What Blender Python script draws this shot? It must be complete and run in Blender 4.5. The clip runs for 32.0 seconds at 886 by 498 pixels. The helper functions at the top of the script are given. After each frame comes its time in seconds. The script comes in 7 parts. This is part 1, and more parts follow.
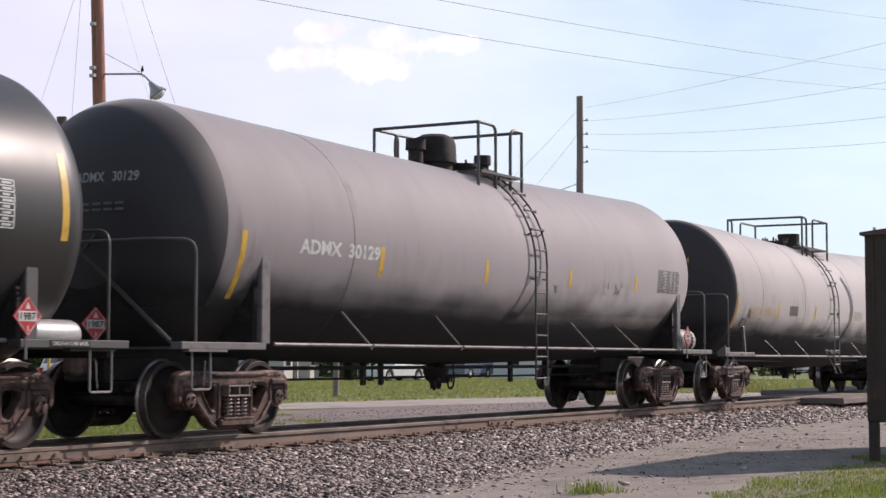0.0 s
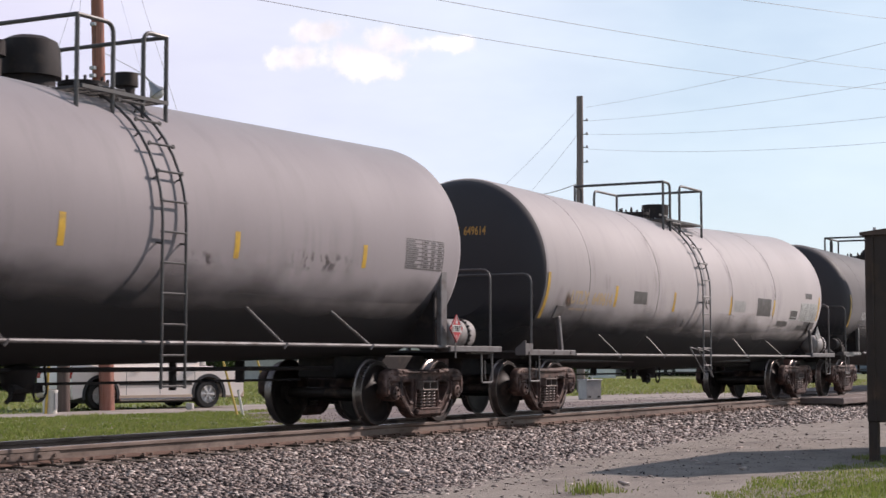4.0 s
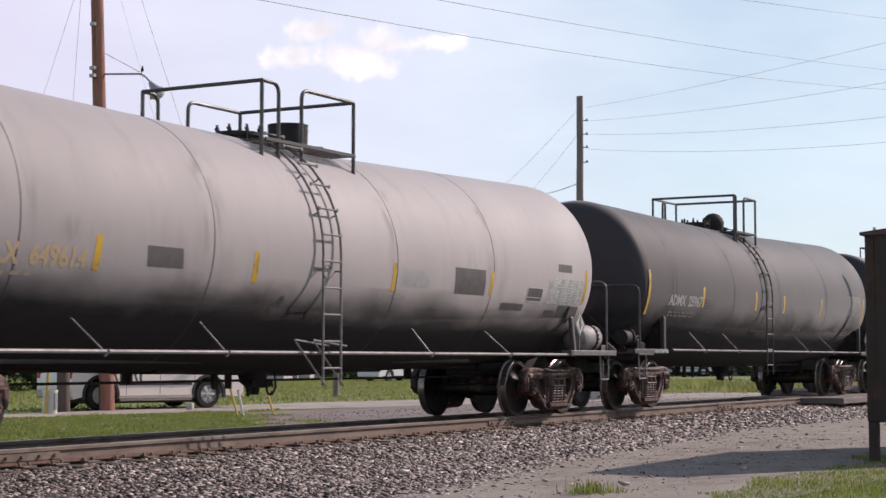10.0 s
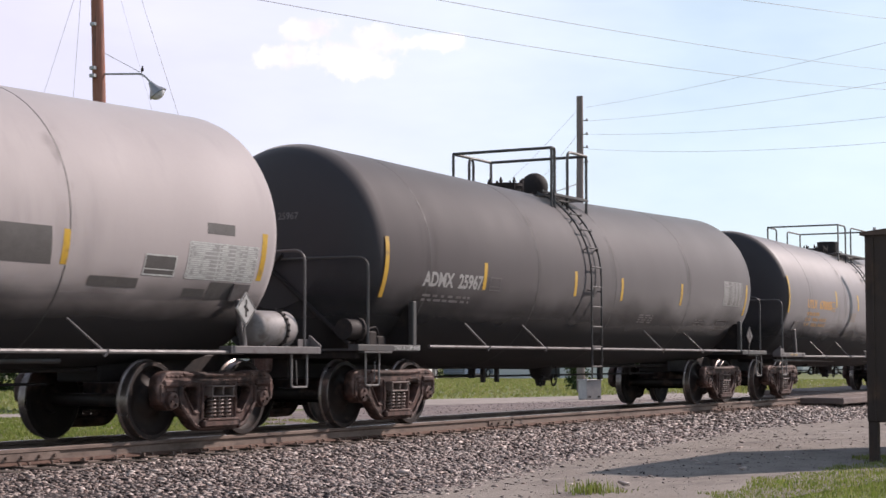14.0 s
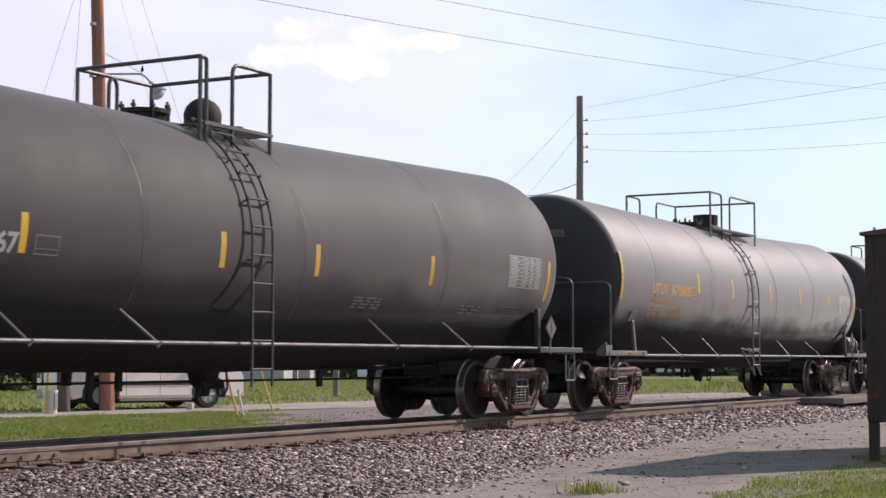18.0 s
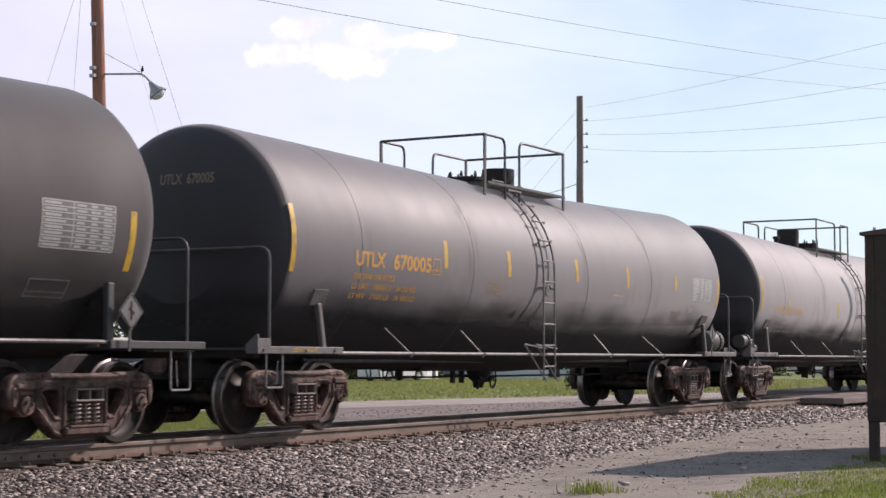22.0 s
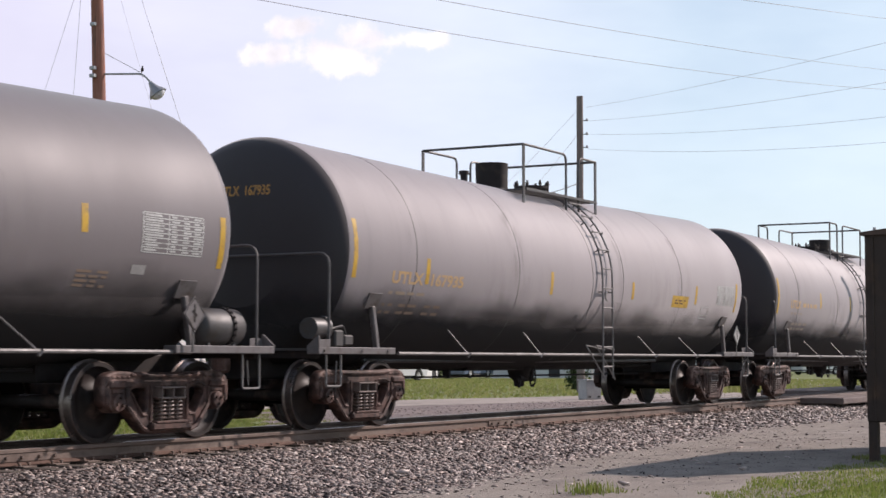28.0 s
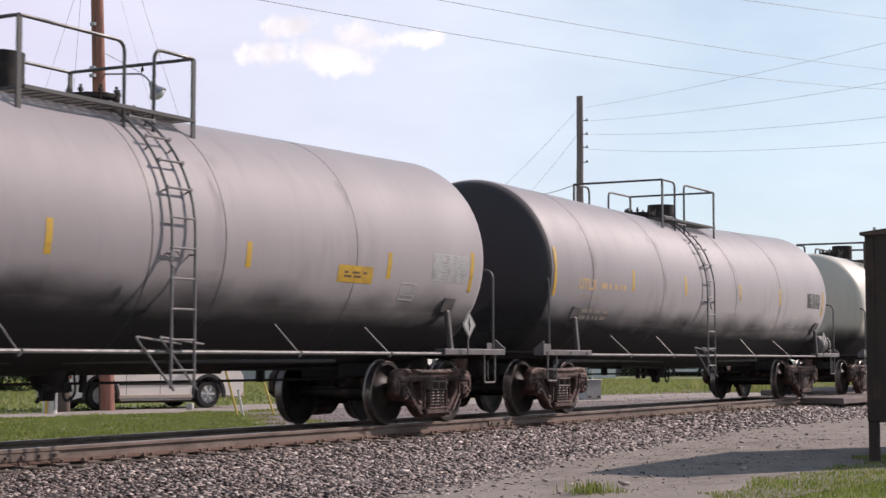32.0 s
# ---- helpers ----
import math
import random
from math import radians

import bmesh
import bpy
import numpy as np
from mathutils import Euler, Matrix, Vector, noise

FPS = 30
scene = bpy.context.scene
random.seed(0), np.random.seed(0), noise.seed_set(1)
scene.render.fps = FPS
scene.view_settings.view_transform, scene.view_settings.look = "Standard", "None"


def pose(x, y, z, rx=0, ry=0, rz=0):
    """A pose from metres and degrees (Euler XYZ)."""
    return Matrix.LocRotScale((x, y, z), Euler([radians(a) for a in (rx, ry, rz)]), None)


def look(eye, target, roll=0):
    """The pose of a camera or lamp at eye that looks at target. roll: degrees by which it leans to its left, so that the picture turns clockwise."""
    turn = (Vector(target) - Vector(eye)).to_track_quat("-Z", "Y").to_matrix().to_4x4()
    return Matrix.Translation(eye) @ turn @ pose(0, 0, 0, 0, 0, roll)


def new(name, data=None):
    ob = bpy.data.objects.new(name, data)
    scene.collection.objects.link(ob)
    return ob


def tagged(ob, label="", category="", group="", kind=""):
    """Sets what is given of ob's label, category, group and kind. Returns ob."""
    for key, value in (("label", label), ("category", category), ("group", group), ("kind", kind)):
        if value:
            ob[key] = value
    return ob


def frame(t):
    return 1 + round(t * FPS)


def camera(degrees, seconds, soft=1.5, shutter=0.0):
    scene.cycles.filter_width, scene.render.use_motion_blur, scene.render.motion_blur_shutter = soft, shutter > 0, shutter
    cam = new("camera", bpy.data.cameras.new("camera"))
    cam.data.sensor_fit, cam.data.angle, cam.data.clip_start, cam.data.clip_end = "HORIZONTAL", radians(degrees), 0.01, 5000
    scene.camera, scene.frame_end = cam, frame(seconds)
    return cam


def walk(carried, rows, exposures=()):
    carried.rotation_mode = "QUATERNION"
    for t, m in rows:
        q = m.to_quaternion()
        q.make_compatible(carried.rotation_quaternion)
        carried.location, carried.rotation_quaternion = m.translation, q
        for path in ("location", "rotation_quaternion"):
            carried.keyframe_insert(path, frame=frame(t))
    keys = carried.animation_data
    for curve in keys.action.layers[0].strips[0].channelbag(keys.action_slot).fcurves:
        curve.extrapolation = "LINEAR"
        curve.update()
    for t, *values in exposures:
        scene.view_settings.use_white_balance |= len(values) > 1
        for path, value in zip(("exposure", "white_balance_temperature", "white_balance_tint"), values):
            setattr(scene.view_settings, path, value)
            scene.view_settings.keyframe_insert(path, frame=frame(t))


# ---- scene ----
# World: x runs along the track (the train comes from +x), y away from the camera, z = 0 at the top of the rails.
cam = camera(29.88, 32.0, soft=1.5, shutter=0.35)
EYE = pose(0, -12.94, 0.91, 93.83, 0, -61.02)
walk(cam, [(0, EYE), (32, EYE)], [(t, e, 6500, 17) for t, e in ((0, 0.0), (2, -0.05), (3, -0.08), (8, -0.06), (9.5, -0.13), (11, -0.12), (12, -0.12), (14, 0.02), (19, 0.02), (22, 0.0), (24, -0.04), (29, -0.08), (32, -0.12))])

# ---------------------------------------------------------------- sky and sun
SUN_EL, SUN_AZ = 34.0, 121.0
world = bpy.data.worlds.new("sky")
scene.world = world
world.use_nodes = True
wn, wl = world.node_tree.nodes, world.node_tree.links
bg = wn["Background"]
sky = wn.new("ShaderNodeTexSky")
sky.sky_type, sky.sun_disc = "NISHITA", False
sky.sun_elevation, sky.sun_rotation = radians(SUN_EL), radians(SUN_AZ)
sky.air_density, sky.dust_density, sky.ozone_density = 1.0, 0.6, 2.5
wc = wn.new("ShaderNodeTexCoord")
wmap = wn.new("ShaderNodeMapping")
wmap.inputs["Scale"].default_value = (3.0, 3.0, 9.0)
veil = wn.new("ShaderNodeTexNoise")
veil.inputs["Scale"].default_value, veil.inputs["Detail"].default_value, veil.inputs["Roughness"].default_value = 1.3, 5.0, 0.55
vramp = wn.new("ShaderNodeMapRange")
vramp.inputs["From Min"].default_value, vramp.inputs["From Max"].default_value = 0.38, 0.72
vramp.inputs["To Min"].default_value, vramp.inputs["To Max"].default_value = 0.52, 0.88
vmix = wn.new("ShaderNodeMix")
vmix.data_type = "RGBA"
vmix.inputs["B"].default_value = (8.1, 9.7, 10.4, 1)
wl.new(wc.outputs["Generated"], wmap.inputs["Vector"])
wl.new(wmap.outputs["Vector"], veil.inputs["Vector"])
wl.new(veil.outputs["Fac"], vramp.inputs["Value"])
# a broad bright haze bank low in the sky beyond the train
bank = wn.new("ShaderNodeVectorMath")
bank.operation = "DOT_PRODUCT"
bank.inputs[1].default_value = (0.489, 0.847, 0.208)
brange = wn.new("ShaderNodeMapRange")
brange.inputs["From Min"].default_value, brange.inputs["From Max"].default_value = 0.78, 1.0
brange.inputs["To Min"].default_value, brange.inputs["To Max"].default_value = 0.0, 0.62
bmix = wn.new("ShaderNodeMix")
bmix.data_type = "RGBA"
bmix.inputs["B"].default_value = (9.7, 8.5, 10.3, 1)
wl.new(wc.outputs["Generated"], bank.inputs[0])
wl.new(bank.outputs["Value"], brange.inputs["Value"])
wl.new(brange.outputs["Result"], bmix.inputs["Factor"])
# the veil thins out towards the zenith
wsep, wup, wthin = wn.new("ShaderNodeSeparateXYZ"), wn.new("ShaderNodeMapRange"), wn.new("ShaderNodeMath")
wup.inputs["From Min"].default_value, wup.inputs["From Max"].default_value = 0.2, 0.75
wup.inputs["To Min"].default_value, wup.inputs["To Max"].default_value = 1.0, 0.2
wthin.operation = "MULTIPLY"
wl.new(wc.outputs["Generated"], wsep.inputs[0])
wl.new(wsep.outputs["Z"], wup.inputs["Value"])
wl.new(vramp.outputs["Result"], wthin.inputs[0])
wl.new(wup.outputs["Result"], wthin.inputs[1])
wl.new(wthin.outputs[0], vmix.inputs["Factor"])
wl.new(sky.outputs["Color"], vmix.inputs["A"])
wl.new(vmix.outputs["Result"], bmix.inputs["A"])
wl.new(bmix.outputs["Result"], bg.inputs["Color"])
bg.inputs["Strength"].default_value = 0.11

sun = new("sun", bpy.data.lights.new("sun", "SUN"))
sun.data.energy, sun.data.angle, sun.data.color = 5.0, radians(0.6), (1.0, 0.888, 0.805)
SUN_DIR = Vector((math.sin(radians(SUN_AZ)) * math.cos(radians(SUN_EL)), math.cos(radians(SUN_AZ)) * math.cos(radians(SUN_EL)), math.sin(radians(SUN_EL))))
sun.matrix_world = look(SUN_DIR * 60, (0, 0, 0))


# ---------------------------------------------------------------- materials
def material(name, a, b=None, scale=3.0, stretch=(1, 1, 1), rough=0.6, metal=0.0, bump=0.15, fine=40.0, spread=0.5, rough_spread=0.1,
             dirt=None, dirt_scale=1.0, dirt_amount=0.4, dirt_stretch=(1, 1, 1), per_object=0.0, coat=0.0, distance=0.01, spec=0.5, speck=0.35, sheen=0.0):
    """A worn surface: two colours by a broad and a fine noise, a dirt colour in patches, fine relief."""
    m = bpy.data.materials.new(name)
    m.use_nodes = True
    nt = m.node_tree
    n, l = nt.nodes, nt.links
    bsdf = n["Principled BSDF"]
    b = b or tuple(c * 0.75 for c in a)
    tc = n.new("ShaderNodeTexCoord")

    def noise_at(sc, st, detail=5.0):
        mp = n.new("ShaderNodeMapping")
        mp.inputs["Scale"].default_value = st
        l.new(tc.outputs["Object"], mp.inputs["Vector"])
        t = n.new("ShaderNodeTexNoise")
        t.inputs["Scale"].default_value, t.inputs["Detail"].default_value, t.inputs["Roughness"].default_value = sc, detail, 0.6
        l.new(mp.outputs["Vector"], t.inputs["Vector"])
        return t.outputs["Fac"]

    def ranged(value, lo, hi, to_lo=0.0, to_hi=1.0):
        r = n.new("ShaderNodeMapRange")
        r.inputs["From Min"].default_value, r.inputs["From Max"].default_value = lo, hi
        r.inputs["To Min"].default_value, r.inputs["To Max"].default_value = to_lo, to_hi
        l.new(value, r.inputs["Value"])
        return r.outputs["Result"]

    def mix(fac, x, y):
        k = n.new("ShaderNodeMix")
        k.data_type = "RGBA"
        for value, slot in ((fac, "Factor"), (x, "A"), (y, "B")):
            if isinstance(value, tuple):
                k.inputs[slot].default_value = (*value, 1)
            elif isinstance(value, float):
                k.inputs[slot].default_value = value
            else:
                l.new(value, k.inputs[slot])
        return k.outputs["Result"]

    broad, small = noise_at(scale, stretch), noise_at(fine, (1, 1, 1), 3.0)
    colour = mix(ranged(broad, 0.5 - spread / 2, 0.5 + spread / 2), a, b)
    colour = mix(ranged(small, 0.3, 0.7, 0.0, speck), colour, tuple(c * 0.6 for c in b))
    if dirt:
        colour = mix(ranged(noise_at(dirt_scale, dirt_stretch), 0.62 - 0.25 * dirt_amount, 0.82 - 0.25 * dirt_amount, 0.0, 0.85), colour, dirt)
    if per_object:
        info = n.new("ShaderNodeObjectInfo")
        hue = n.new("ShaderNodeHueSaturation")
        l.new(ranged(info.outputs["Random"], 0, 1, 1 - per_object, 1 + per_object), hue.inputs["Value"])
        l.new(colour, hue.inputs["Color"])
        colour = hue.outputs["Color"]
    l.new(colour, bsdf.inputs["Base Color"])
    l.new(ranged(broad, 0.3, 0.7, max(rough - rough_spread, 0.02), min(rough + rough_spread, 1.0)), bsdf.inputs["Roughness"])
    bsdf.inputs["Metallic"].default_value = metal
    bsdf.inputs["Coat Weight"].default_value = coat
    bsdf.inputs["Specular IOR Level"].default_value = spec
    bsdf.inputs["Sheen Weight"].default_value, bsdf.inputs["Sheen Roughness"].default_value = sheen, 0.4
    if bump:
        bp = n.new("ShaderNodeBump")
        bp.inputs["Strength"].default_value, bp.inputs["Distance"].default_value = bump, distance
        l.new(small, bp.inputs["Height"])
        l.new(bp.outputs["Normal"], bsdf.inputs["Normal"])
    return m


def island_material(name, colours, rough=0.85, fine=60.0, through_light=0.0):
    """Many loose pieces in one mesh: each piece takes its own tone."""
    m = bpy.data.materials.new(name)
    m.use_nodes = True
    n, l = m.node_tree.nodes, m.node_tree.links
    bsdf = n["Principled BSDF"]
    geo = n.new("ShaderNodeNewGeometry")
    ramp = n.new("ShaderNodeValToRGB")
    e = ramp.color_ramp.elements
    for i, c in enumerate(colours):
        k = e[i] if i < 2 else e.new(1.0)
        k.position, k.color = i / (len(colours) - 1), (*c, 1)
    l.new(geo.outputs["Random Per Island"], ramp.inputs["Fac"])
    tc, t = n.new("ShaderNodeTexCoord"), n.new("ShaderNodeTexNoise")
    t.inputs["Scale"].default_value = fine
    l.new(tc.outputs["Object"], t.inputs["Vector"])
    k = n.new("ShaderNodeMix")
    k.data_type, k.blend_type = "RGBA", "MULTIPLY"
    k.inputs["Factor"].default_value = 0.5
    l.new(ramp.outputs["Color"], k.inputs["A"])
    l.new(t.outputs["Fac"], k.inputs["B"])
    l.new(k.outputs["Result"], bsdf.inputs["Base Color"])
    bsdf.inputs["Roughness"].default_value = rough
    if through_light:
        # thin leaves let some light through
        tr, ms = n.new("ShaderNodeBsdfTranslucent"), n.new("ShaderNodeMixShader")
        ms.inputs["Fac"].default_value = through_light
        l.new(k.outputs["Result"], tr.inputs["Color"])
        l.new(bsdf.outputs[0], ms.inputs[1])
        l.new(tr.outputs[0], ms.inputs[2])
        l.new(ms.outputs[0], n["Material Output"].inputs["Surface"])
    return m


GRIME = (0.035, 0.032, 0.03)


def tank_paint(name, a, rough=0.5, dirt_amount=0.35, spec=0.5, sheen=0.33):
    return material(name, a, tuple(c * 0.86 for c in a), scale=0.7, stretch=(1.0, 1, 0.4), rough=rough, bump=0.0, fine=25, spread=0.6, rough_spread=0.05, spec=spec, speck=0.06, sheen=sheen,
                    dirt=tuple(0.74 * c + 0.008 for c in a), dirt_scale=1.3, dirt_stretch=(2.0, 1, 0.25), dirt_amount=dirt_amount)


PAINT = {
    "black": tank_paint("satin_black_tank_paint", (0.020, 0.017, 0.018), 0.42, 0.1, 0.45, 0.04),
    "charcoal": tank_paint("charcoal_tank_paint", (0.235, 0.203, 0.213), 0.72, 0.35, 0.45),
    "pale": tank_paint("pale_grey_tank_paint", (0.355, 0.312, 0.31), 0.7, 0.25, 0.45),
    "dark": tank_paint("dark_grey_tank_paint", (0.046, 0.036, 0.039), 0.7, 0.35, 0.3),
    "grey": tank_paint("grey_tank_paint", (0.14, 0.12, 0.127), 0.58, 0.3, 0.5),
    "silver": tank_paint("light_grey_tank_paint", (0.285, 0.25, 0.26), 0.65, 0.3, 0.5),
    "mid": tank_paint("mid_grey_tank_paint", (0.27, 0.237, 0.248), 0.6, 0.3, 0.5),
    "cream": tank_paint("cream_tank_paint", (0.62, 0.57, 0.48), 0.45, 0.2),
}
# leading heads face away from the sun; their shade is painted in
SHADED_HEADPAINT = tank_paint("shaded_tank_head_paint", (0.045, 0.039, 0.043), 0.6, 0.35, 0.25)
M_BLACK = material("black_equipment_paint", (0.018, 0.015, 0.016), (0.027, 0.021, 0.021), scale=4, rough=0.72, spec=0.25, dirt=(0.05, 0.037, 0.03), dirt_scale=5)
M_FRAME = material("grey_frame_paint", (0.165, 0.15, 0.152), (0.105, 0.092, 0.092), scale=3, rough=0.55, dirt=(0.07, 0.05, 0.04), dirt_scale=6)
M_FRAME_DARK = material("dark_frame_paint", (0.075, 0.07, 0.07), (0.05, 0.045, 0.045), scale=3, rough=0.5, dirt=(0.06, 0.045, 0.035), dirt_scale=6)
M_DRUM = material("dull_grey_drum_paint", (0.31, 0.285, 0.28), (0.23, 0.21, 0.205), scale=3, rough=0.6, bump=0.05, dirt=(0.12, 0.09, 0.075), dirt_scale=6)
M_HOOP = material("dull_grey_handrail_paint", (0.115, 0.105, 0.105), (0.08, 0.07, 0.07), scale=5, rough=0.5, bump=0.05)
M_PIPE = material("worn_steel_pipe", (0.24, 0.23, 0.225), (0.17, 0.155, 0.15), scale=6, rough=0.6, metal=0.2, bump=0.05)
M_CAST = material("rusty_cast_steel", (0.138, 0.072, 0.058), (0.03, 0.02, 0.018), scale=4.5, rough=0.7, bump=0.5, fine=70, spread=0.28, spec=0.35, dirt=(0.30, 0.20, 0.17), dirt_scale=3.5, dirt_amount=0.3, distance=0.004)
M_WHEEL = material("dark_wheel_steel", (0.034, 0.023, 0.020), (0.018, 0.013, 0.012), scale=3, rough=0.62, spec=0.3, bump=0.1, dirt=(0.17, 0.105, 0.088), dirt_scale=2.2, dirt_amount=0.3)
M_TREAD = material("polished_wheel_rim", (0.34, 0.29, 0.27), (0.15, 0.115, 0.10), scale=7, rough=0.33, metal=0.75, bump=0.1)
M_SPRING = material("spring_steel", (0.20, 0.145, 0.125), scale=8, rough=0.5)
M_WORN = material("worn_bolster_edge", (0.235, 0.185, 0.165), (0.14, 0.1, 0.088), scale=9, rough=0.6, bump=0.1)
M_YELLOW = material("yellow_reflective_film", (0.62, 0.38, 0.03), (0.5, 0.29, 0.03), scale=4, rough=0.45, bump=0.02, dirt=(0.2, 0.13, 0.05), dirt_scale=7)
M_WHITE = material("white_lettering", (0.6, 0.6, 0.58), (0.42, 0.42, 0.41), scale=9, rough=0.6, bump=0.0, dirt=(0.2, 0.19, 0.19), dirt_scale=12)
M_ORANGE = material("orange_lettering", (0.60, 0.30, 0.05), (0.45, 0.23, 0.06), scale=9, rough=0.6, bump=0.0, dirt=(0.2, 0.14, 0.1), dirt_scale=12)
M_FADED = material("faded_orange_lettering", (0.55, 0.34, 0.13), (0.43, 0.29, 0.16), scale=6, rough=0.6, bump=0.0, dirt=(0.42, 0.31, 0.22), dirt_scale=5, dirt_amount=0.5)
M_PATCH = material("dark_grey_patch_paint", (0.10, 0.09, 0.088), (0.075, 0.068, 0.066), scale=6, rough=0.6, bump=0.02)
M_TABLE = material("grey_stencil_panel", (0.36, 0.35, 0.34), (0.28, 0.27, 0.265), scale=6, rough=0.6, bump=0.0)
M_SEAM = material("weld_seam_shadowed_paint", (0.055, 0.05, 0.05), scale=8, rough=0.6)
M_RED = material("red_placard_film", (0.48, 0.018, 0.028), (0.36, 0.014, 0.02), scale=8, rough=0.4, bump=0.0)
M_PLACARD = material("worn_white_placard", (0.5, 0.49, 0.47), (0.34, 0.33, 0.32), scale=9, rough=0.5, bump=0.0)
M_STEEL = material("bright_air_reservoir", (0.45, 0.44, 0.43), (0.33, 0.32, 0.31), scale=3, rough=0.4, metal=0.35, bump=0.05)
M_RAIL = material("rusty_rail_side", (0.25, 0.185, 0.15), (0.15, 0.105, 0.085), scale=2.5, stretch=(0.5, 1, 1), rough=0.8, bump=0.3, dirt=(0.061, 0.041, 0.034), dirt_scale=3, dirt_stretch=(0.6, 1, 2))
M_RUSTFOOT = material("rusted_rail_foot", (0.15, 0.08, 0.055), (0.09, 0.052, 0.04), scale=5, rough=0.9, bump=0.5)
M_RAILTOP = material("polished_rail_head", (0.30, 0.28, 0.27), (0.22, 0.2, 0.19), scale=4, stretch=(0.3, 3, 1), rough=0.3, metal=0.8, bump=0.02)
M_TIE = material("weathered_tie_timber", (0.10, 0.078, 0.062), (0.07, 0.055, 0.045), scale=4, stretch=(6, 0.6, 3), rough=0.9, bump=0.6)
M_BALLAST = material("packed_ballast_bed", (0.087, 0.064, 0.058), (0.044, 0.032, 0.029), scale=9, rough=0.95, bump=1.0, fine=26, distance=0.05)
M_STONE = island_material("ballast_stone", [(0.030, 0.020, 0.018), (0.15, 0.104, 0.09), (0.37, 0.272, 0.232), (0.050, 0.033, 0.029), (0.235, 0.152, 0.122), (0.72, 0.60, 0.535), (0.040, 0.028, 0.025), (0.43, 0.33, 0.285), (0.075, 0.052, 0.047)], 0.5, 22.0)
M_DRIVE = material("dusty_gravel_drive", (0.318, 0.272, 0.23), (0.22, 0.184, 0.156), scale=1.1, rough=0.95, bump=0.9, fine=30, dirt=(0.126, 0.103, 0.090), dirt_scale=2.3, dirt_stretch=(0.4, 1, 1), distance=0.02)
M_APRON = material("grey_gravel_apron", (0.26, 0.20, 0.178), (0.15, 0.116, 0.106), scale=0.8, rough=0.95, bump=0.8, fine=22, dirt=(0.085, 0.067, 0.063), dirt_scale=1.2, distance=0.02)
M_ROAD = material("pale_worn_road", (0.378, 0.319, 0.275), (0.310, 0.262, 0.226), scale=0.7, rough=0.95, bump=0.4, dirt=(0.137, 0.118, 0.108), dirt_scale=0.9)
M_GROUND = material("meadow_soil_and_grass", (0.136, 0.184, 0.040), (0.192, 0.200, 0.072), scale=0.22, rough=0.95, bump=0.8, fine=9, dirt=(0.128, 0.116, 0.052), dirt_scale=0.12, dirt_stretch=(1, 1, 1), distance=0.1)
M_GRIT = island_material("pale_grit", [(0.240, 0.208, 0.180), (0.336, 0.296, 0.264), (0.400, 0.360, 0.320), (0.288, 0.248, 0.216)])
M_GRASS = island_material("sunny_grass", [(0.150, 0.225, 0.030), (0.240, 0.31, 0.058), (0.320, 0.37, 0.09), (0.180, 0.26, 0.038), (0.42, 0.40, 0.14), (0.095, 0.15, 0.026)], 0.7, 3, 0.45)
M_FIELD = island_material("dry_meadow_grass", [(0.26, 0.315, 0.075), (0.33, 0.365, 0.10), (0.40, 0.375, 0.16), (0.22, 0.29, 0.06)], 0.8, 3, 0.45)
M_LEAF = island_material("tree_leaf", [(0.03, 0.06, 0.012), (0.05, 0.085, 0.02), (0.075, 0.11, 0.03), (0.04, 0.07, 0.02)], 0.6, 2, 0.35)
M_BARK = material("tree_bark", (0.09, 0.07, 0.055), scale=4, rough=0.95, bump=0.8)
M_POLE = material("tarred_pole_timber", (0.27, 0.22, 0.21), (0.18, 0.145, 0.135), scale=4, stretch=(5, 5, 0.3), rough=0.85, bump=0.5)
M_REDPOLE = material("red_brown_pole_timber", (0.40, 0.20, 0.15), (0.26, 0.095, 0.065), scale=4, stretch=(5, 5, 0.3), rough=0.85, bump=0.5, dirt=(0.072, 0.054, 0.050), dirt_scale=4, dirt_stretch=(4, 4, 0.25))
M_CABLE = material("dark_cable", (0.3, 0.3, 0.31), scale=2, rough=0.7, bump=0)
M_ALLOY = material("painted_alloy", (0.72, 0.70, 0.68), scale=6, rough=0.4, bump=0)
M_TAN = material("tan_bumper_paint", (0.55, 0.43, 0.33), scale=3, rough=0.5, bump=0)
M_FAINT = material("faint_worn_lettering", (0.34, 0.28, 0.24), scale=6, rough=0.7, bump=0.0)
M_DULL = material("dull_orange_print", (0.36, 0.26, 0.17), (0.28, 0.23, 0.19), scale=14, rough=0.7, bump=0.0)
M_GHOST = material("sun_bleached_orange_lettering", (0.46, 0.315, 0.15), (0.38, 0.29, 0.2), scale=7, rough=0.7, bump=0.0, dirt=(0.36, 0.31, 0.29), dirt_scale=10)
M_DIM = material("worn_dim_orange_lettering", (0.27, 0.18, 0.12), (0.2, 0.15, 0.12), scale=6, rough=0.7, bump=0.0)
M_TARRED = material("dark_brown_pole_timber", (0.15, 0.105, 0.09), (0.09, 0.065, 0.055), scale=4, stretch=(5, 5, 0.3), rough=0.9, bump=0.5)
M_WIRE = material("grey_cable", (0.5, 0.5, 0.52), scale=2, rough=0.6, bump=0)
M_GALV = material("galvanised_steel", (0.42, 0.42, 0.43), (0.33, 0.33, 0.34), scale=5, rough=0.45, metal=0.5, bump=0.03)
M_SHED = material("dark_rusted_steel_wall", (0.055, 0.034, 0.026), (0.036, 0.025, 0.021), scale=1.5, rough=0.75, bump=0.25, dirt=(0.085, 0.05, 0.034), dirt_scale=3)
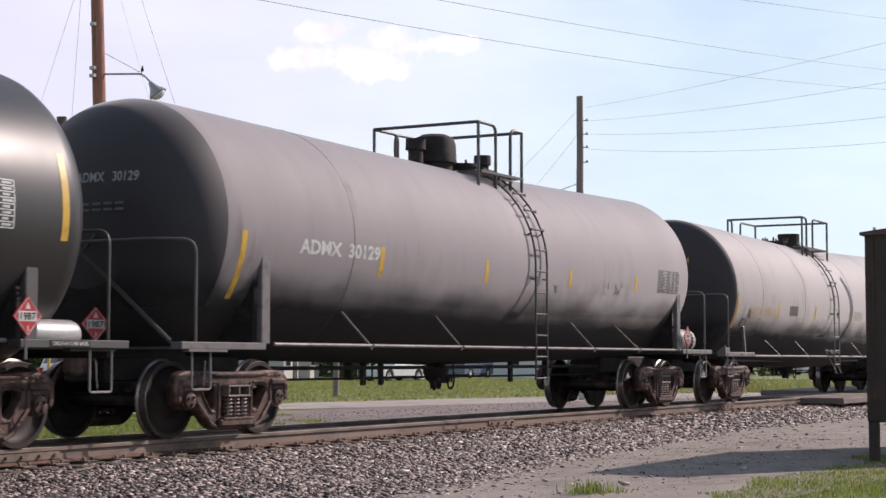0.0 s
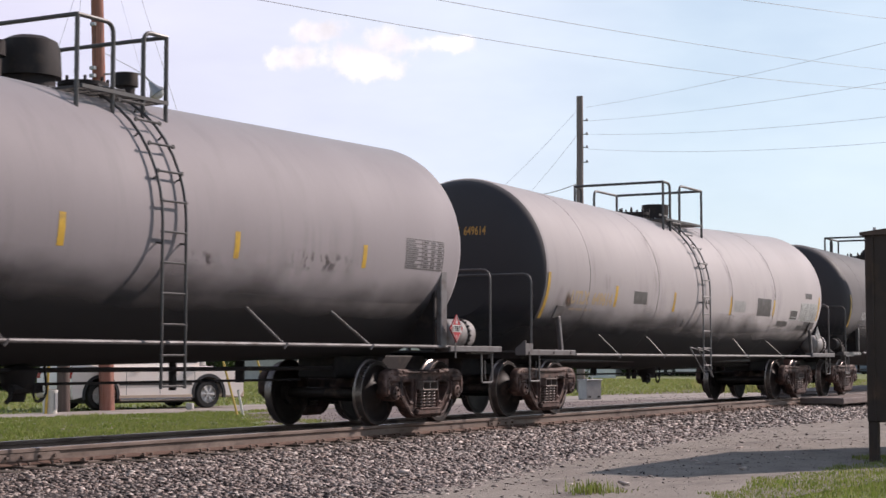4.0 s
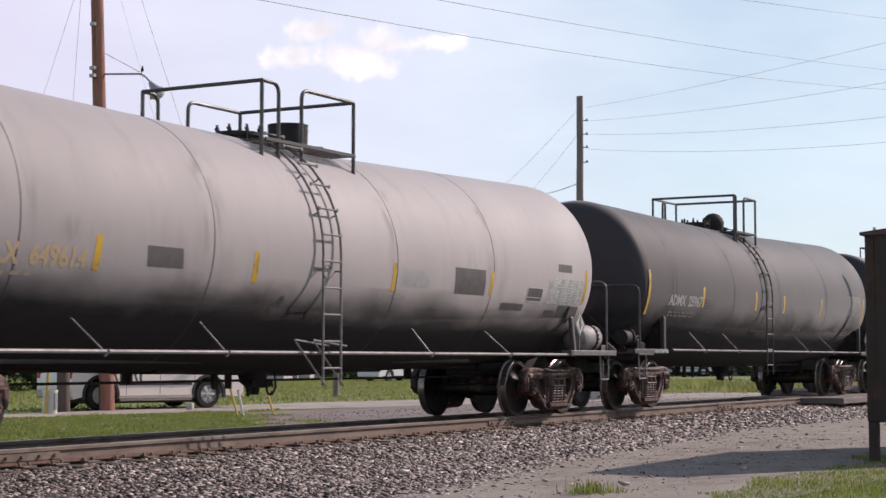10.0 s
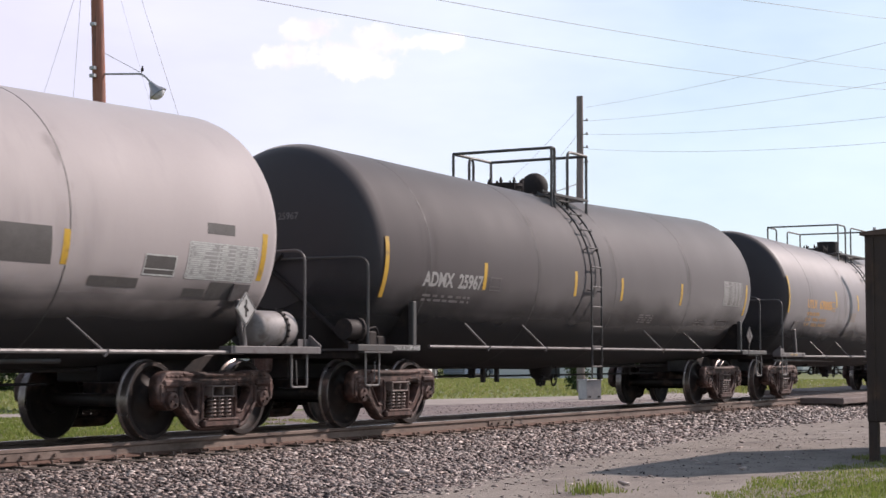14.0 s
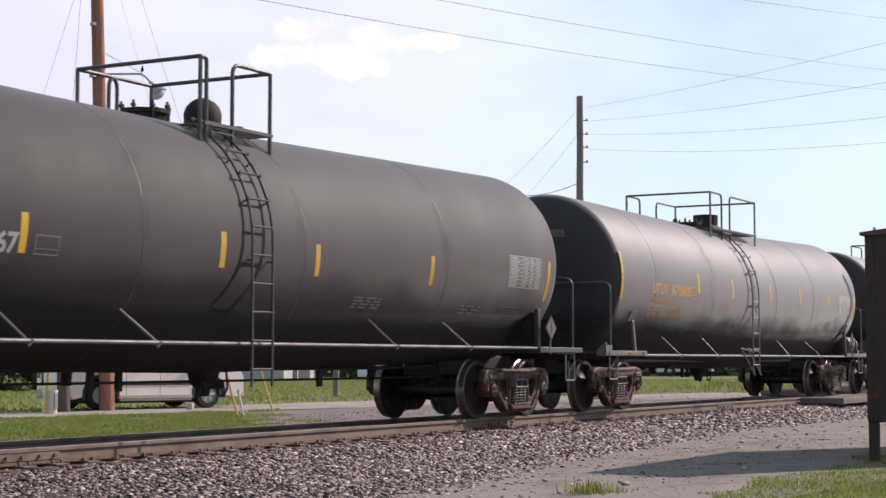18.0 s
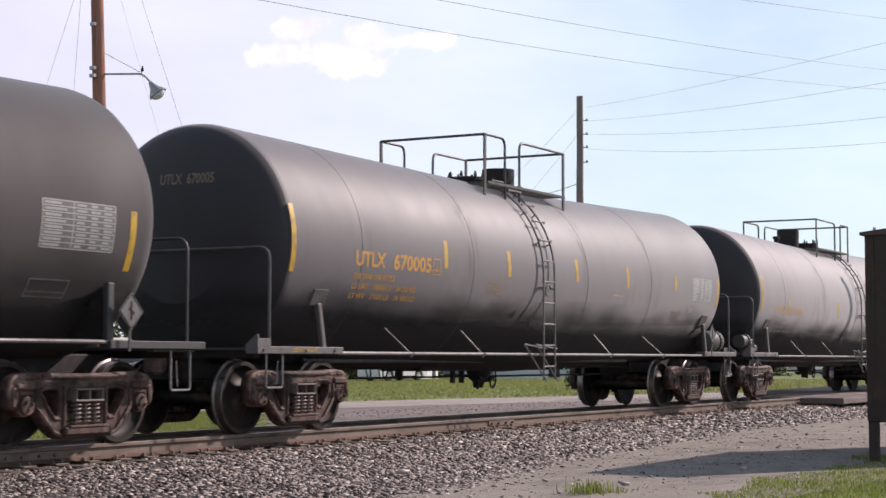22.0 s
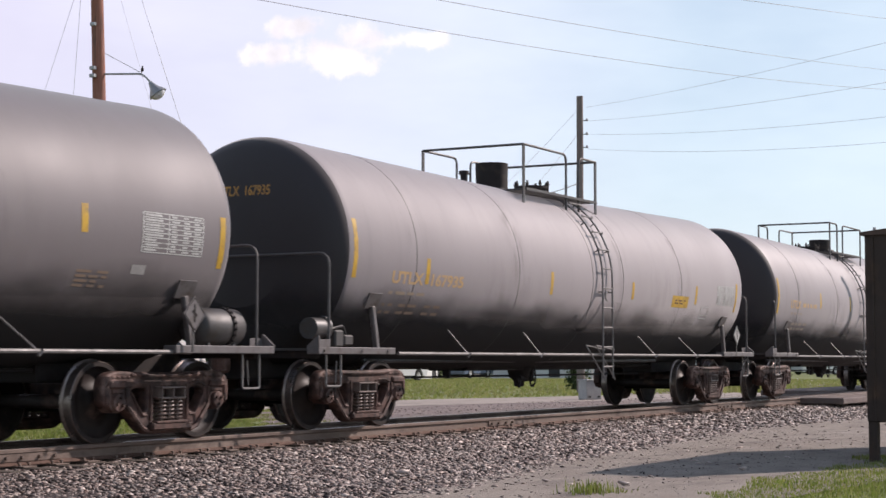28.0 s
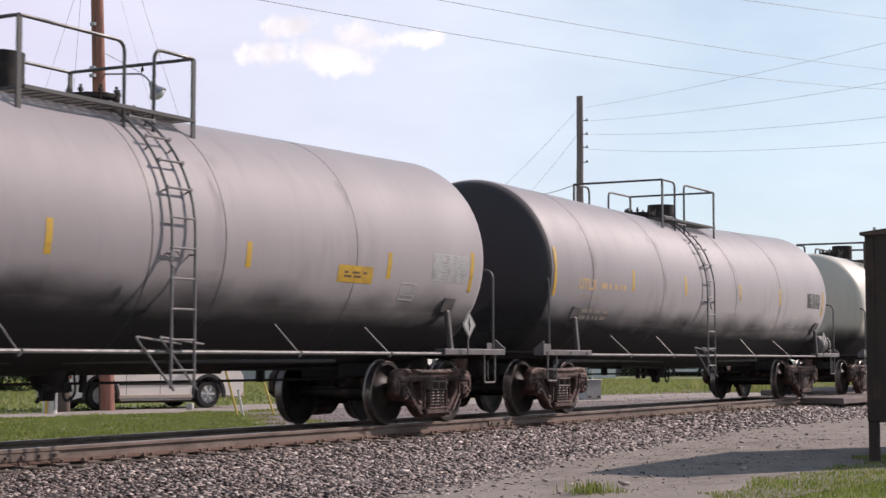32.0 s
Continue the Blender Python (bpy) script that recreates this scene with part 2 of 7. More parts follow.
M_SHEDROOF = material("brown_shed_roof", (0.10, 0.06, 0.045), scale=3, rough=0.7)
M_SUV = material("silver_car_paint", (0.88, 0.80, 0.735), (0.84, 0.76, 0.70), scale=1, rough=0.42, metal=0.0, bump=0.0, fine=200, coat=0.15)
M_WHITECAR = material("white_car_paint", (0.72, 0.72, 0.72), (0.68, 0.68, 0.68), scale=1, rough=0.3, bump=0.0, fine=200, coat=0.6)
M_BLUECAR = material("blue_grey_car_paint", (0.12, 0.16, 0.23), scale=1, rough=0.3, bump=0.0, fine=200, coat=0.6)
M_TYRE = material("tyre_rubber", (0.022, 0.021, 0.021), scale=8, rough=0.85)
M_TRIM = material("black_plastic_trim", (0.03, 0.03, 0.032), scale=6, rough=0.6)
M_CHROME = material("chrome_trim", (0.62, 0.62, 0.63), scale=6, rough=0.18, metal=1.0, bump=0)
M_TAIL = material("red_lamp_lens", (0.42, 0.015, 0.015), scale=6, rough=0.2, bump=0)
M_LENS = material("clear_lamp_lens", (0.66, 0.67, 0.69), scale=6, rough=0.12, bump=0)
M_PVC = material("white_pvc", (0.68, 0.66, 0.6), (0.55, 0.52, 0.47), scale=5, rough=0.5)
M_STAKE = material("yellow_marker_plastic", (0.62, 0.42, 0.08), scale=5, rough=0.6)
M_CONCRETE = material("pale_concrete", (0.5, 0.48, 0.45), (0.4, 0.38, 0.36), scale=3, rough=0.9, bump=0.3)
M_SIDING = material("white_house_siding", (0.7, 0.7, 0.68), (0.62, 0.62, 0.6), scale=1, rough=0.7, bump=0.1)
M_ROOF = material("grey_shingle_roof", (0.15, 0.145, 0.14), scale=3, rough=0.9)


def glass_material(name, colour, rough=0.05):
    m = bpy.data.materials.new(name)
    m.use_nodes = True
    b = m.node_tree.nodes["Principled BSDF"]
    b.inputs["Base Color"].default_value, b.inputs["Roughness"].default_value = (*colour, 1), rough
    b.inputs["Transmission Weight"].default_value, b.inputs["IOR"].default_value = 0.35, 1.45
    return m


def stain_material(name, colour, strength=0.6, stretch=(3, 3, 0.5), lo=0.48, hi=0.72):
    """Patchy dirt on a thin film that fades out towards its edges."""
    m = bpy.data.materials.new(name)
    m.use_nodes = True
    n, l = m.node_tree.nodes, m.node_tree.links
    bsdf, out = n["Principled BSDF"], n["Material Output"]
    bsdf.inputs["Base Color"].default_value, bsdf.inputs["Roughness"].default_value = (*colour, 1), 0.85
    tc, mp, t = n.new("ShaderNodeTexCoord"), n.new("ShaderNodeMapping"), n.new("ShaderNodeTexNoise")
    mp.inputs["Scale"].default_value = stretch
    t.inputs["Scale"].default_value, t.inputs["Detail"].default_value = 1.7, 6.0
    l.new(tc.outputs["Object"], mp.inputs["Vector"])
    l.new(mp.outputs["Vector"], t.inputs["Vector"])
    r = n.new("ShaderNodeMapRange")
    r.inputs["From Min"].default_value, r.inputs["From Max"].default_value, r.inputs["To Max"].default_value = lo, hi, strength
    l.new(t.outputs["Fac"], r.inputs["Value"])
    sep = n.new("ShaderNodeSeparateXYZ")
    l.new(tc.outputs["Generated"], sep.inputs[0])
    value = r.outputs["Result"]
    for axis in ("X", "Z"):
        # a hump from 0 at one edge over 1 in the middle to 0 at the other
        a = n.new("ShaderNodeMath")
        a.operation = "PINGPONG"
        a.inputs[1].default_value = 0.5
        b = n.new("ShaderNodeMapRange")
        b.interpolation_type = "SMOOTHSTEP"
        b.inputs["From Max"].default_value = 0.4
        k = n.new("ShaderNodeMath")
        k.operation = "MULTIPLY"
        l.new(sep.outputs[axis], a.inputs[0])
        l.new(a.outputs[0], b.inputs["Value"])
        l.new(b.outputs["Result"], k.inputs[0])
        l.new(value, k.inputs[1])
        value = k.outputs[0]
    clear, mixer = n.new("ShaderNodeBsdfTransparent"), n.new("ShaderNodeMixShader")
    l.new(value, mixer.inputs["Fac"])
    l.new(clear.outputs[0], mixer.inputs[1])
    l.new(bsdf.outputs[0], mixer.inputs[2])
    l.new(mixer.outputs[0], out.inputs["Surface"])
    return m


M_STAIN = stain_material("dark_dirt_streak", (0.07, 0.06, 0.06), 0.3)
def grime_shade_material():
    """Black underside grime with shade painted in; its upper edge feathers out unevenly."""
    m = stain_material("underside_grime_and_shade", (0.024, 0.020, 0.021), 1.0, (0.6, 1, 1), 0.0, 0.1)
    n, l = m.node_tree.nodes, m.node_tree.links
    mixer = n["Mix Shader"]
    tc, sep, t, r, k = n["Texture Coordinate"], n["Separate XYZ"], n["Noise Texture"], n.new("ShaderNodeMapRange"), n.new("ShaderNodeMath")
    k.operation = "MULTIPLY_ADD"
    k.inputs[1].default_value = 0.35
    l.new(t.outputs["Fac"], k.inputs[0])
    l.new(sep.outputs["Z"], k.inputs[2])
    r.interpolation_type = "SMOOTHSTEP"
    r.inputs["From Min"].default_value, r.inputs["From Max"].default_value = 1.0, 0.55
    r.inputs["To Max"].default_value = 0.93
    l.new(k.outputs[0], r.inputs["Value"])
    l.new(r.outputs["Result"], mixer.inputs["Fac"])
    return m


M_GRIME_SHADE = grime_shade_material()
M_RUST = stain_material("brown_rust_streak", (0.17, 0.09, 0.05), 0.6, (4, 3, 0.8), 0.45, 0.68)
M_SCALE = stain_material("brown_rust_scale", (0.13, 0.075, 0.045), 0.8, (3, 3, 1.6), 0.36, 0.62)
M_SMUDGE = stain_material("dark_smudge", (0.06, 0.05, 0.052), 0.6, (5, 3, 4), 0.52, 0.62)
M_CHALK = stain_material("pale_chalky_streak", (0.42, 0.38, 0.385), 0.22, (2.5, 3, 0.5), 0.45, 0.75)
M_GLASS = glass_material("tinted_window_glass", (0.03, 0.035, 0.04))


# ---------------------------------------------------------------- mesh tools
class Shape:
    """Collects vertices and faces; the faces remember a material slot."""

    def __init__(self):
        self.v, self.f, self.s = [], [], []

    def add(self, verts, faces, slot=0):
        k = len(self.v)
        self.v.extend(tuple(p) for p in verts)
        self.f.extend(tuple(i + k for i in q) for q in faces)
        self.s.extend([slot] * len(faces))
        return self

    def box(self, x0, x1, y0, y1, z0, z1, c=0.006, m=None, slot=0):
        """A box with chamfered edges."""
        h = [(x1 - x0) / 2, (y1 - y0) / 2, (z1 - z0) / 2]
        c = min(c, *(0.45 * k for k in h))
        mid = ((x0 + x1) / 2, (y0 + y1) / 2, (z0 + z1) / 2)
        vs, idx = [], {}
        for sx in (-1, 1):
            for sy in (-1, 1):
                for sz in (-1, 1):
                    for a in range(3):
                        p = [sx * h[0], sy * h[1], sz * h[2]]
                        for k in range(3):
                            if k != a:
                                p[k] -= (sx, sy, sz)[k] * c
                        idx[sx, sy, sz, a] = len(vs)
                        vs.append(Vector(p) + Vector(mid) if m is None else m @ (Vector(p) + Vector(mid)))
        fs = []
        for a in range(3):
            b, d = (a + 1) % 3, (a + 2) % 3

            def key(sa, sb, sd, k):
                s = [0, 0, 0]
                s[a], s[b], s[d] = sa, sb, sd
                return idx[s[0], s[1], s[2], k]
            for sa in (-1, 1):
                q = [key(sa, -1, -1, a), key(sa, 1, -1, a), key(sa, 1, 1, a), key(sa, -1, 1, a)]
                fs.append(q if sa > 0 else q[::-1])
            for sb in (-1, 1):
                for sd in (-1, 1):
                    q = [key(-1, sb, sd, b), key(1, sb, sd, b), key(1, sb, sd, d), key(-1, sb, sd, d)]
                    fs.append(q if sb * sd > 0 else q[::-1])
        for sx in (-1, 1):
            for sy in (-1, 1):
                for sz in (-1, 1):
                    q = [idx[sx, sy, sz, k] for k in range(3)]
                    fs.append(q if sx * sy * sz > 0 else q[::-1])
        return self.add(vs, fs, slot)

    def rod(self, p, q, r, seg=8, r2=None, slot=0):
        return self.tube([p, q], r, seg, r2, slot)

    def tube(self, pts, r, seg=8, r2=None, slot=0, closed=False):
        """A round bar along points, with capped ends."""
        pts = [Vector(p) for p in pts]
        n = len(pts)
        vs, fs = [], []
        side = None
        for i, p in enumerate(pts):
            t = (pts[min(i + 1, n - 1)] - pts[max(i - 1, 0)]).normalized()
            if side is None:
                side = t.orthogonal().normalized()
            side = (side - t * side.dot(t)).normalized()
            up = t.cross(side)
            rr = r if r2 is None else r + (r2 - r) * i / (n - 1)
            vs += [p + (side * math.cos(a) + up * math.sin(a)) * rr for a in (2 * math.pi * k / seg for k in range(seg))]
        for i in range(n - 1):
            for k in range(seg):
                fs.append((i * seg + k, i * seg + (k + 1) % seg, (i + 1) * seg + (k + 1) % seg, (i + 1) * seg + k))
        fs.append(tuple(range(seg))[::-1])
        fs.append(tuple((n - 1) * seg + k for k in range(seg)))
        return self.add(vs, fs, slot)

    def lathe(self, profile, axis="z", seg=32, at=(0, 0, 0), slot=0, slots=None):
        """Turns (along, radius) pairs about an axis; ends with radius 0 close to a point."""
        vs, fs, ss, rings = [], [], [], []
        for a, r in profile:
            ring = []
            for k in range(1 if r < 1e-6 else seg):
                t = 2 * math.pi * k / seg
                u, w = r * math.cos(t), r * math.sin(t)
                p = {"x": (a, u, w), "y": (w, a, u), "z": (u, w, a)}[axis]
                ring.append(len(vs))
                vs.append((p[0] + at[0], p[1] + at[1], p[2] + at[2]))
            rings.append(ring)
        for j in range(len(rings) - 1):
            a, b = rings[j], rings[j + 1]
            for k in range(seg):
                k2 = (k + 1) % seg
                if len(a) == 1 and len(b) == 1:
                    continue
                if len(a) == 1:
                    fs.append((a[0], b[k2], b[k]))
                elif len(b) == 1:
                    fs.append((a[k], a[k2], b[0]))
                else:
                    fs.append((a[k], a[k2], b[k2], b[k]))
                ss.append(slots[j] if slots else slot)
        base = len(self.v)
        self.add(vs, fs)
        self.s[-len(fs):] = ss
        return self

    def plate(self, pts, y0, y1, slot=0):
        """A flat outline in x and z, with thickness from y0 to y1 (outline counter-clockwise seen from -y)."""
        n = len(pts)
        vs = [(x, y0, z) for x, z in pts] + [(x, y1, z) for x, z in pts]
        fs = [tuple(range(n)), tuple(range(n, 2 * n))[::-1]]
        fs += [((i + 1) % n, i, i + n, (i + 1) % n + n) for i in range(n)]
        return self.add(vs, fs, slot)

    def prism(self, pts, x0, x1, slot=0):
        """A flat outline in y and z, with thickness from x0 to x1."""
        n = len(pts)
        vs = [(x0, y, z) for y, z in pts] + [(x1, y, z) for y, z in pts]
        fs = [tuple(range(n))[::-1], tuple(range(n, 2 * n))]
        fs += [(i, (i + 1) % n, (i + 1) % n + n, i + n) for i in range(n)]
        return self.add(vs, fs, slot)

    def mesh(self, name, mats, smooth=True, angle=38):
        me = bpy.data.meshes.new(name)
        me.from_pydata([tuple(p) for p in self.v], [], self.f)
        for m in (mats if isinstance(mats, (list, tuple)) else [mats]):
            me.materials.append(m)
        if self.s and max(self.s) > 0:
            me.polygons.foreach_set("material_index", self.s)
        if smooth:
            me.polygons.foreach_set("use_smooth", [True] * len(me.polygons))
            me.set_sharp_from_angle(angle=radians(angle))
        me.update()
        return me


def put(name, mesh, parent=None, at=None, label="", category="", group="", kind=""):
    ob = new(name, mesh)
    if parent is not None:
        ob.parent = parent
    if at is not None:
        ob.matrix_basis = at
    return tagged(ob, label, category, group, kind)


def part(name, shape, mats, parent, label="", at=None, smooth=True):
    return put(name, shape.mesh(name, mats, smooth), parent, at, label)


def empty(name, at=None, label="", category="", group="", kind=""):
    return put(name, None, None, at, label, category, group, kind)


def rounded(pts, r=0.12, n=5):
    """Bends the corners of a line of points."""
    pts = [Vector(p) for p in pts]
    out = [pts[0]]
    for a, b, c in zip(pts, pts[1:], pts[2:]):
        u, w = (a - b).normalized(), (c - b).normalized()
        k = min(r, (a - b).length * 0.49, (c - b).length * 0.49)
        p, q = b + u * k, b + w * k
        for i in range(n + 1):
            t = i / n
            out.append(p * (1 - t) ** 2 + b * 2 * t * (1 - t) + q * t * t)
    return out + [pts[-1]]


def letters(text, weight=0.02):
    """Outlines of a line of text as vertices (u, v) scaled to the unit box, and faces."""
    cu = bpy.data.curves.new("lettering", "FONT")
    cu.body = text
    cu.resolution_u = 3
    cu.offset = weight
    ob = new("lettering", cu)
    me = bpy.data.meshes.new_from_object(ob.evaluated_get(bpy.context.evaluated_depsgraph_get()))
    vs, fs = np.array([v.co[:2] for v in me.vertices]), [tuple(p.vertices) for p in me.polygons]
    bpy.data.objects.remove(ob)
    bpy.data.curves.remove(cu)
    bpy.data.meshes.remove(me)
    lo, hi = vs.min(0), vs.max(0)
    return (vs - lo) / (hi - lo), fs


def words(text, weight=0.02):
    """The words of a line as (vertices, faces), each in the unit box of the whole line."""
    uv, fs = letters(text, weight)
    # slice the letters across, so that they bend round the tank
    bm = bmesh.new()
    vs = [bm.verts.new((u, v, 0)) for u, v in uv]
    for f in fs:
        bm.faces.new([vs[i] for i in f])
    for k in range(1, 6):
        bmesh.ops.bisect_plane(bm, geom=bm.verts[:] + bm.edges[:] + bm.faces[:], dist=1e-5, plane_co=(0, k / 6, 0), plane_no=(0, 1, 0))
    bm.verts.index_update()
    uv, fs = [(v.co.x, v.co.y) for v in bm.verts], [tuple(v.index for v in f.verts) for f in bm.faces]
    bm.free()
    spans = sorted((min(uv[i][0] for i in f), max(uv[i][0] for i in f)) for f in fs)
    ends, last = [], spans[0][1]
    gap = 1.1 / len(text) * 0.42
    for a, b in spans:
        if a - last > gap:
            ends.append((a + last) / 2)
        last = max(last, b)
    out = []
    for lo, hi in zip([-1] + ends, ends + [2]):
        sel = [f for f in fs if lo < uv[f[0]][0] < hi]
        ids = sorted({i for f in sel for i in f})
        back = {k: j for j, k in enumerate(ids)}
        out.append(([uv[k] for k in ids], [tuple(back[k] for k in f) for f in sel]))
    return out


def casting(name, outline, holes, half, edge, mat):
    """A cast frame: a flat outline in x and z with holes, rounded all round."""
    cu = bpy.data.curves.new(name, "CURVE")
    cu.dimensions, cu.fill_mode, cu.extrude, cu.bevel_depth, cu.bevel_resolution = "2D", "BOTH", half - edge, edge, 2
    for pts in [outline] + holes:
        pts = rounded([(*p, 0) for p in pts + pts[:2]], 0.05, 3)[1:-1]
        sp = cu.splines.new("POLY")
        sp.points.add(len(pts) - 1)
        for q, p in zip(sp.points, pts):
            q.co = (p.x, p.y, 0, 1)
        sp.use_cyclic_u = True
    ob = new("casting", cu)
    me = bpy.data.meshes.new_from_object(ob.evaluated_get(bpy.context.evaluated_depsgraph_get()))
    bpy.data.objects.remove(ob)
    bpy.data.curves.remove(cu)
    me.transform(Matrix.Rotation(radians(90), 4, "X"))
    s = Shape()
    s.add([v.co.copy() for v in me.vertices], [tuple(p.vertices) for p in me.polygons])
    bpy.data.meshes.remove(me)
    return s


# ---------------------------------------------------------------- ground, drive, road
ZG = -0.38


def flat(name, pts, z, mat, label, cuts=0, category="ground"):
    me = bpy.data.meshes.new(name)
    me.from_pydata([(x, y, z) for x, y in pts], [], [tuple(range(len(pts)))])
    me.materials.append(mat)
    return put(name, me, label=label, category=category, kind="structure")


def ground_sheet():
    xs = np.concatenate([[-4000, -600, -150], np.linspace(-40, 140, 61), [200, 400, 900, 4500]])
    ys = np.concatenate([[-4000, -600, -120], np.linspace(-30, 90, 41), [140, 300, 800, 4500]])
    vs = [(x, y, ZG - 0.012 + (0.05 * noise.noise(Vector((x * 0.09, y * 0.09, 3))) - 0.05 if y > 22 or y < -12 else 0) - 0.004 * max(0.0, min(y, 400) - 20)) for y in ys for x in xs]
    n = len(xs)
    fs = [(j * n + i, j * n + i + 1, (j + 1) * n + i + 1, (j + 1) * n + i) for j in range(len(ys) - 1) for i in range(n - 1)]
    me = bpy.data.meshes.new("ground")
    me.from_pydata(vs, [], fs)
    me.materials.append(M_GROUND)
    me.polygons.foreach_set("use_smooth", [True] * len(fs))
    put("ground", me, label="flat green meadow ground with dry patches", category="ground", kind="structure")


def wavy(pts, step=0.6, amp=0.12, seed=0):
    """A closed outline with an uneven edge."""
    out = []
    pts = [Vector((*p, 0)) for p in pts]
    for a, b in zip(pts, pts[1:] + pts[:1]):
        n = max(1, int((b - a).length / step))
        n = min(n, 60)
        side = Vector((a.y - b.y, b.x - a.x, 0)).normalized()
        for i in range(n):
            p = a.lerp(b, i / n)
            k = noise.noise(Vector((p.x * 0.9 + seed, p.y * 0.9, 1.7))) * amp * 2
            out.append((p.x + side.x * k, p.y + side.y * k))
    return out


ground_sheet()
flat("gravel_drive", wavy([(-10, -8.3), (120, -8.3), (120, -1.2), (-10, -1.2)], 0.4, 0.3), ZG, M_DRIVE, "dusty pale gravel drive beside the track", category="gravel drive")
flat("gravel_apron", wavy([(26.5, 5.3), (33.2, 11.0), (60, 12.2), (160, 14), (160, 1.5), (-20, 1.5), (-20, 5.3)], 0.7, 0.25, 5), ZG - 0.004, M_APRON, "grey gravel apron between track and road", category="gravel")
flat("road", wavy([(-60, 13.6), (28, 13.5), (36, 12.0), (43, 10.2), (51, 7.7), (75, 1.4), (75, 6.6), (54, 12.2), (48, 14.0), (42, 15.4), (30, 15.5), (-60, 15.7)][::-1], 1.5, 0.12, 9), ZG, M_ROAD, "pale worn road running past the track", category="road")


# ---------------------------------------------------------------- track
def rail_profile():
    half = [(-0.07, -0.172), (-0.07, -0.163), (-0.03, -0.148), (-0.009, -0.135), (-0.008, -0.062), (-0.016, -0.05), (-0.036, -0.042), (-0.037, -0.012), (-0.03, -0.002)]
    return half + [(-y, z) for y, z in half[::-1]]


def rail(y, name, label, z0=0.0):
    s = Shape()
    pr = [(y + a, z + z0) for a, z in rail_profile()]
    n = len(pr)
    xs = [-60, 49.0]
    vs = [(x, a, z) for x in xs for a, z in pr]
    for i in range(n):
        k = (i + 1) % n
        s.add([vs[i], vs[k], vs[n + k], vs[n + i]], [(0, 3, 2, 1)], 1 if i == 8 else 2 if i < 3 else 0)
    ob = put(name, s.mesh(name, [M_RAIL, M_RAILTOP, M_RUSTFOOT], True, 30), label=label, category="rail", group="running rails", kind="structure")
    far = Shape()
    vs = [(x, a, z) for x in (49.0, 420) for a, z in pr]
    for i in range(n):
        k = (i + 1) % n
        far.add([vs[i], vs[k], vs[n + k], vs[n + i]], [(0, 3, 2, 1)], 1 if i == 8 else 2 if i < 3 else 0)
    part("rail_length", far, [M_RAIL, M_RAILTOP, M_RUSTFOOT], ob)
    return ob


near_rail = rail(-0.7545, "rail_near", "rusty brown steel rail with a worn bright head")
far_rail = rail(0.7545, "rail_far", "rusty brown steel rail with a worn bright head", -0.02)

# a daub of blue-grey paint on the near rail's web
s = Shape()
s.box(12.62, 12.94, -0.7665, -0.761, -0.132, -0.064, 0.001)
part("paint_mark", s, M_GALV, near_rail, "daub of pale blue-grey paint")

# joint bars with bolts, and spikes with tie plates along the near rail
jb = Shape()
jb.box(-0.45, 0.45, -0.018, 0.0, -0.135, -0.05, 0.006)
jbm = jb.mesh("joint_bar", M_RAIL)
bolt = Shape()
bolt.lathe([(0.0, 0.0), (0.0, 0.02), (-0.03, 0.018), (-0.034, 0.0)][::-1], "y", 8)
boltm = bolt.mesh("bolt", M_RAIL)
for jx in (13.1, 23.9, 34.6):
    bar = put("joint_bar", jbm, near_rail, pose(jx, -0.7645, 0))
    for k in (-0.36, -0.13, 0.13, 0.36):
        put("bolt", boltm, bar, pose(k, -0.018, -0.092))
tp = Shape()
tp.box(-0.10, 0.10, -0.17, 0.17, -0.186, -0.172, 0.004)
for k in (-0.07, 0.07):
    tp.box(k - 0.012, k + 0.012, -0.1, -0.075, -0.172, -0.148, 0.004)
    tp.box(k - 0.016, k + 0.016, -0.1, -0.06, -0.15, -0.138, 0.004)
tpm = tp.mesh("tie_plate", M_RAIL)
tie = Shape()
tie.box(-0.115, 0.115, -1.3, 1.3, -0.36, -0.187, 0.012)
tiem = tie.mesh("railway_tie", M_TIE)
rnd = random.Random(5)
for i in range(118):
    x = -8 + i * 0.51
    if x > 48.6:
        break
    t = put("railway_tie", tiem, None, pose(x, rnd.uniform(-0.03, 0.03), -0.001, 0, 0, rnd.uniform(-1, 1)), "dark weathered timber tie half buried in ballast", "railway tie", "ties under the track")
    for y in (-0.7545, 0.7545):
        put("tie_plate", tpm, t, pose(0, y, 0.0))


# ballast bed: a low mound whose shoulder spreads towards the drive
def toe(x):
    """The foot of the ballast on the camera's side."""
    return -3.0 - 2.6 / (1 + math.exp((x - 17.5) / 2.2)) - 0.25 * math.sin(x * 0.35)


def bed_height(x, y):
    if y > 0:
        k = min(max((y - 1.5) / 1.2, 0), 1)
        return -0.235 * (1 - k) + (ZG - 0.02) * k
    k = min(max((-y - 1.55) / (-toe(x) - 1.55), 0), 1)
    k = k ** 0.75
    return -0.215 * (1 - k) + (ZG - 0.015) * k


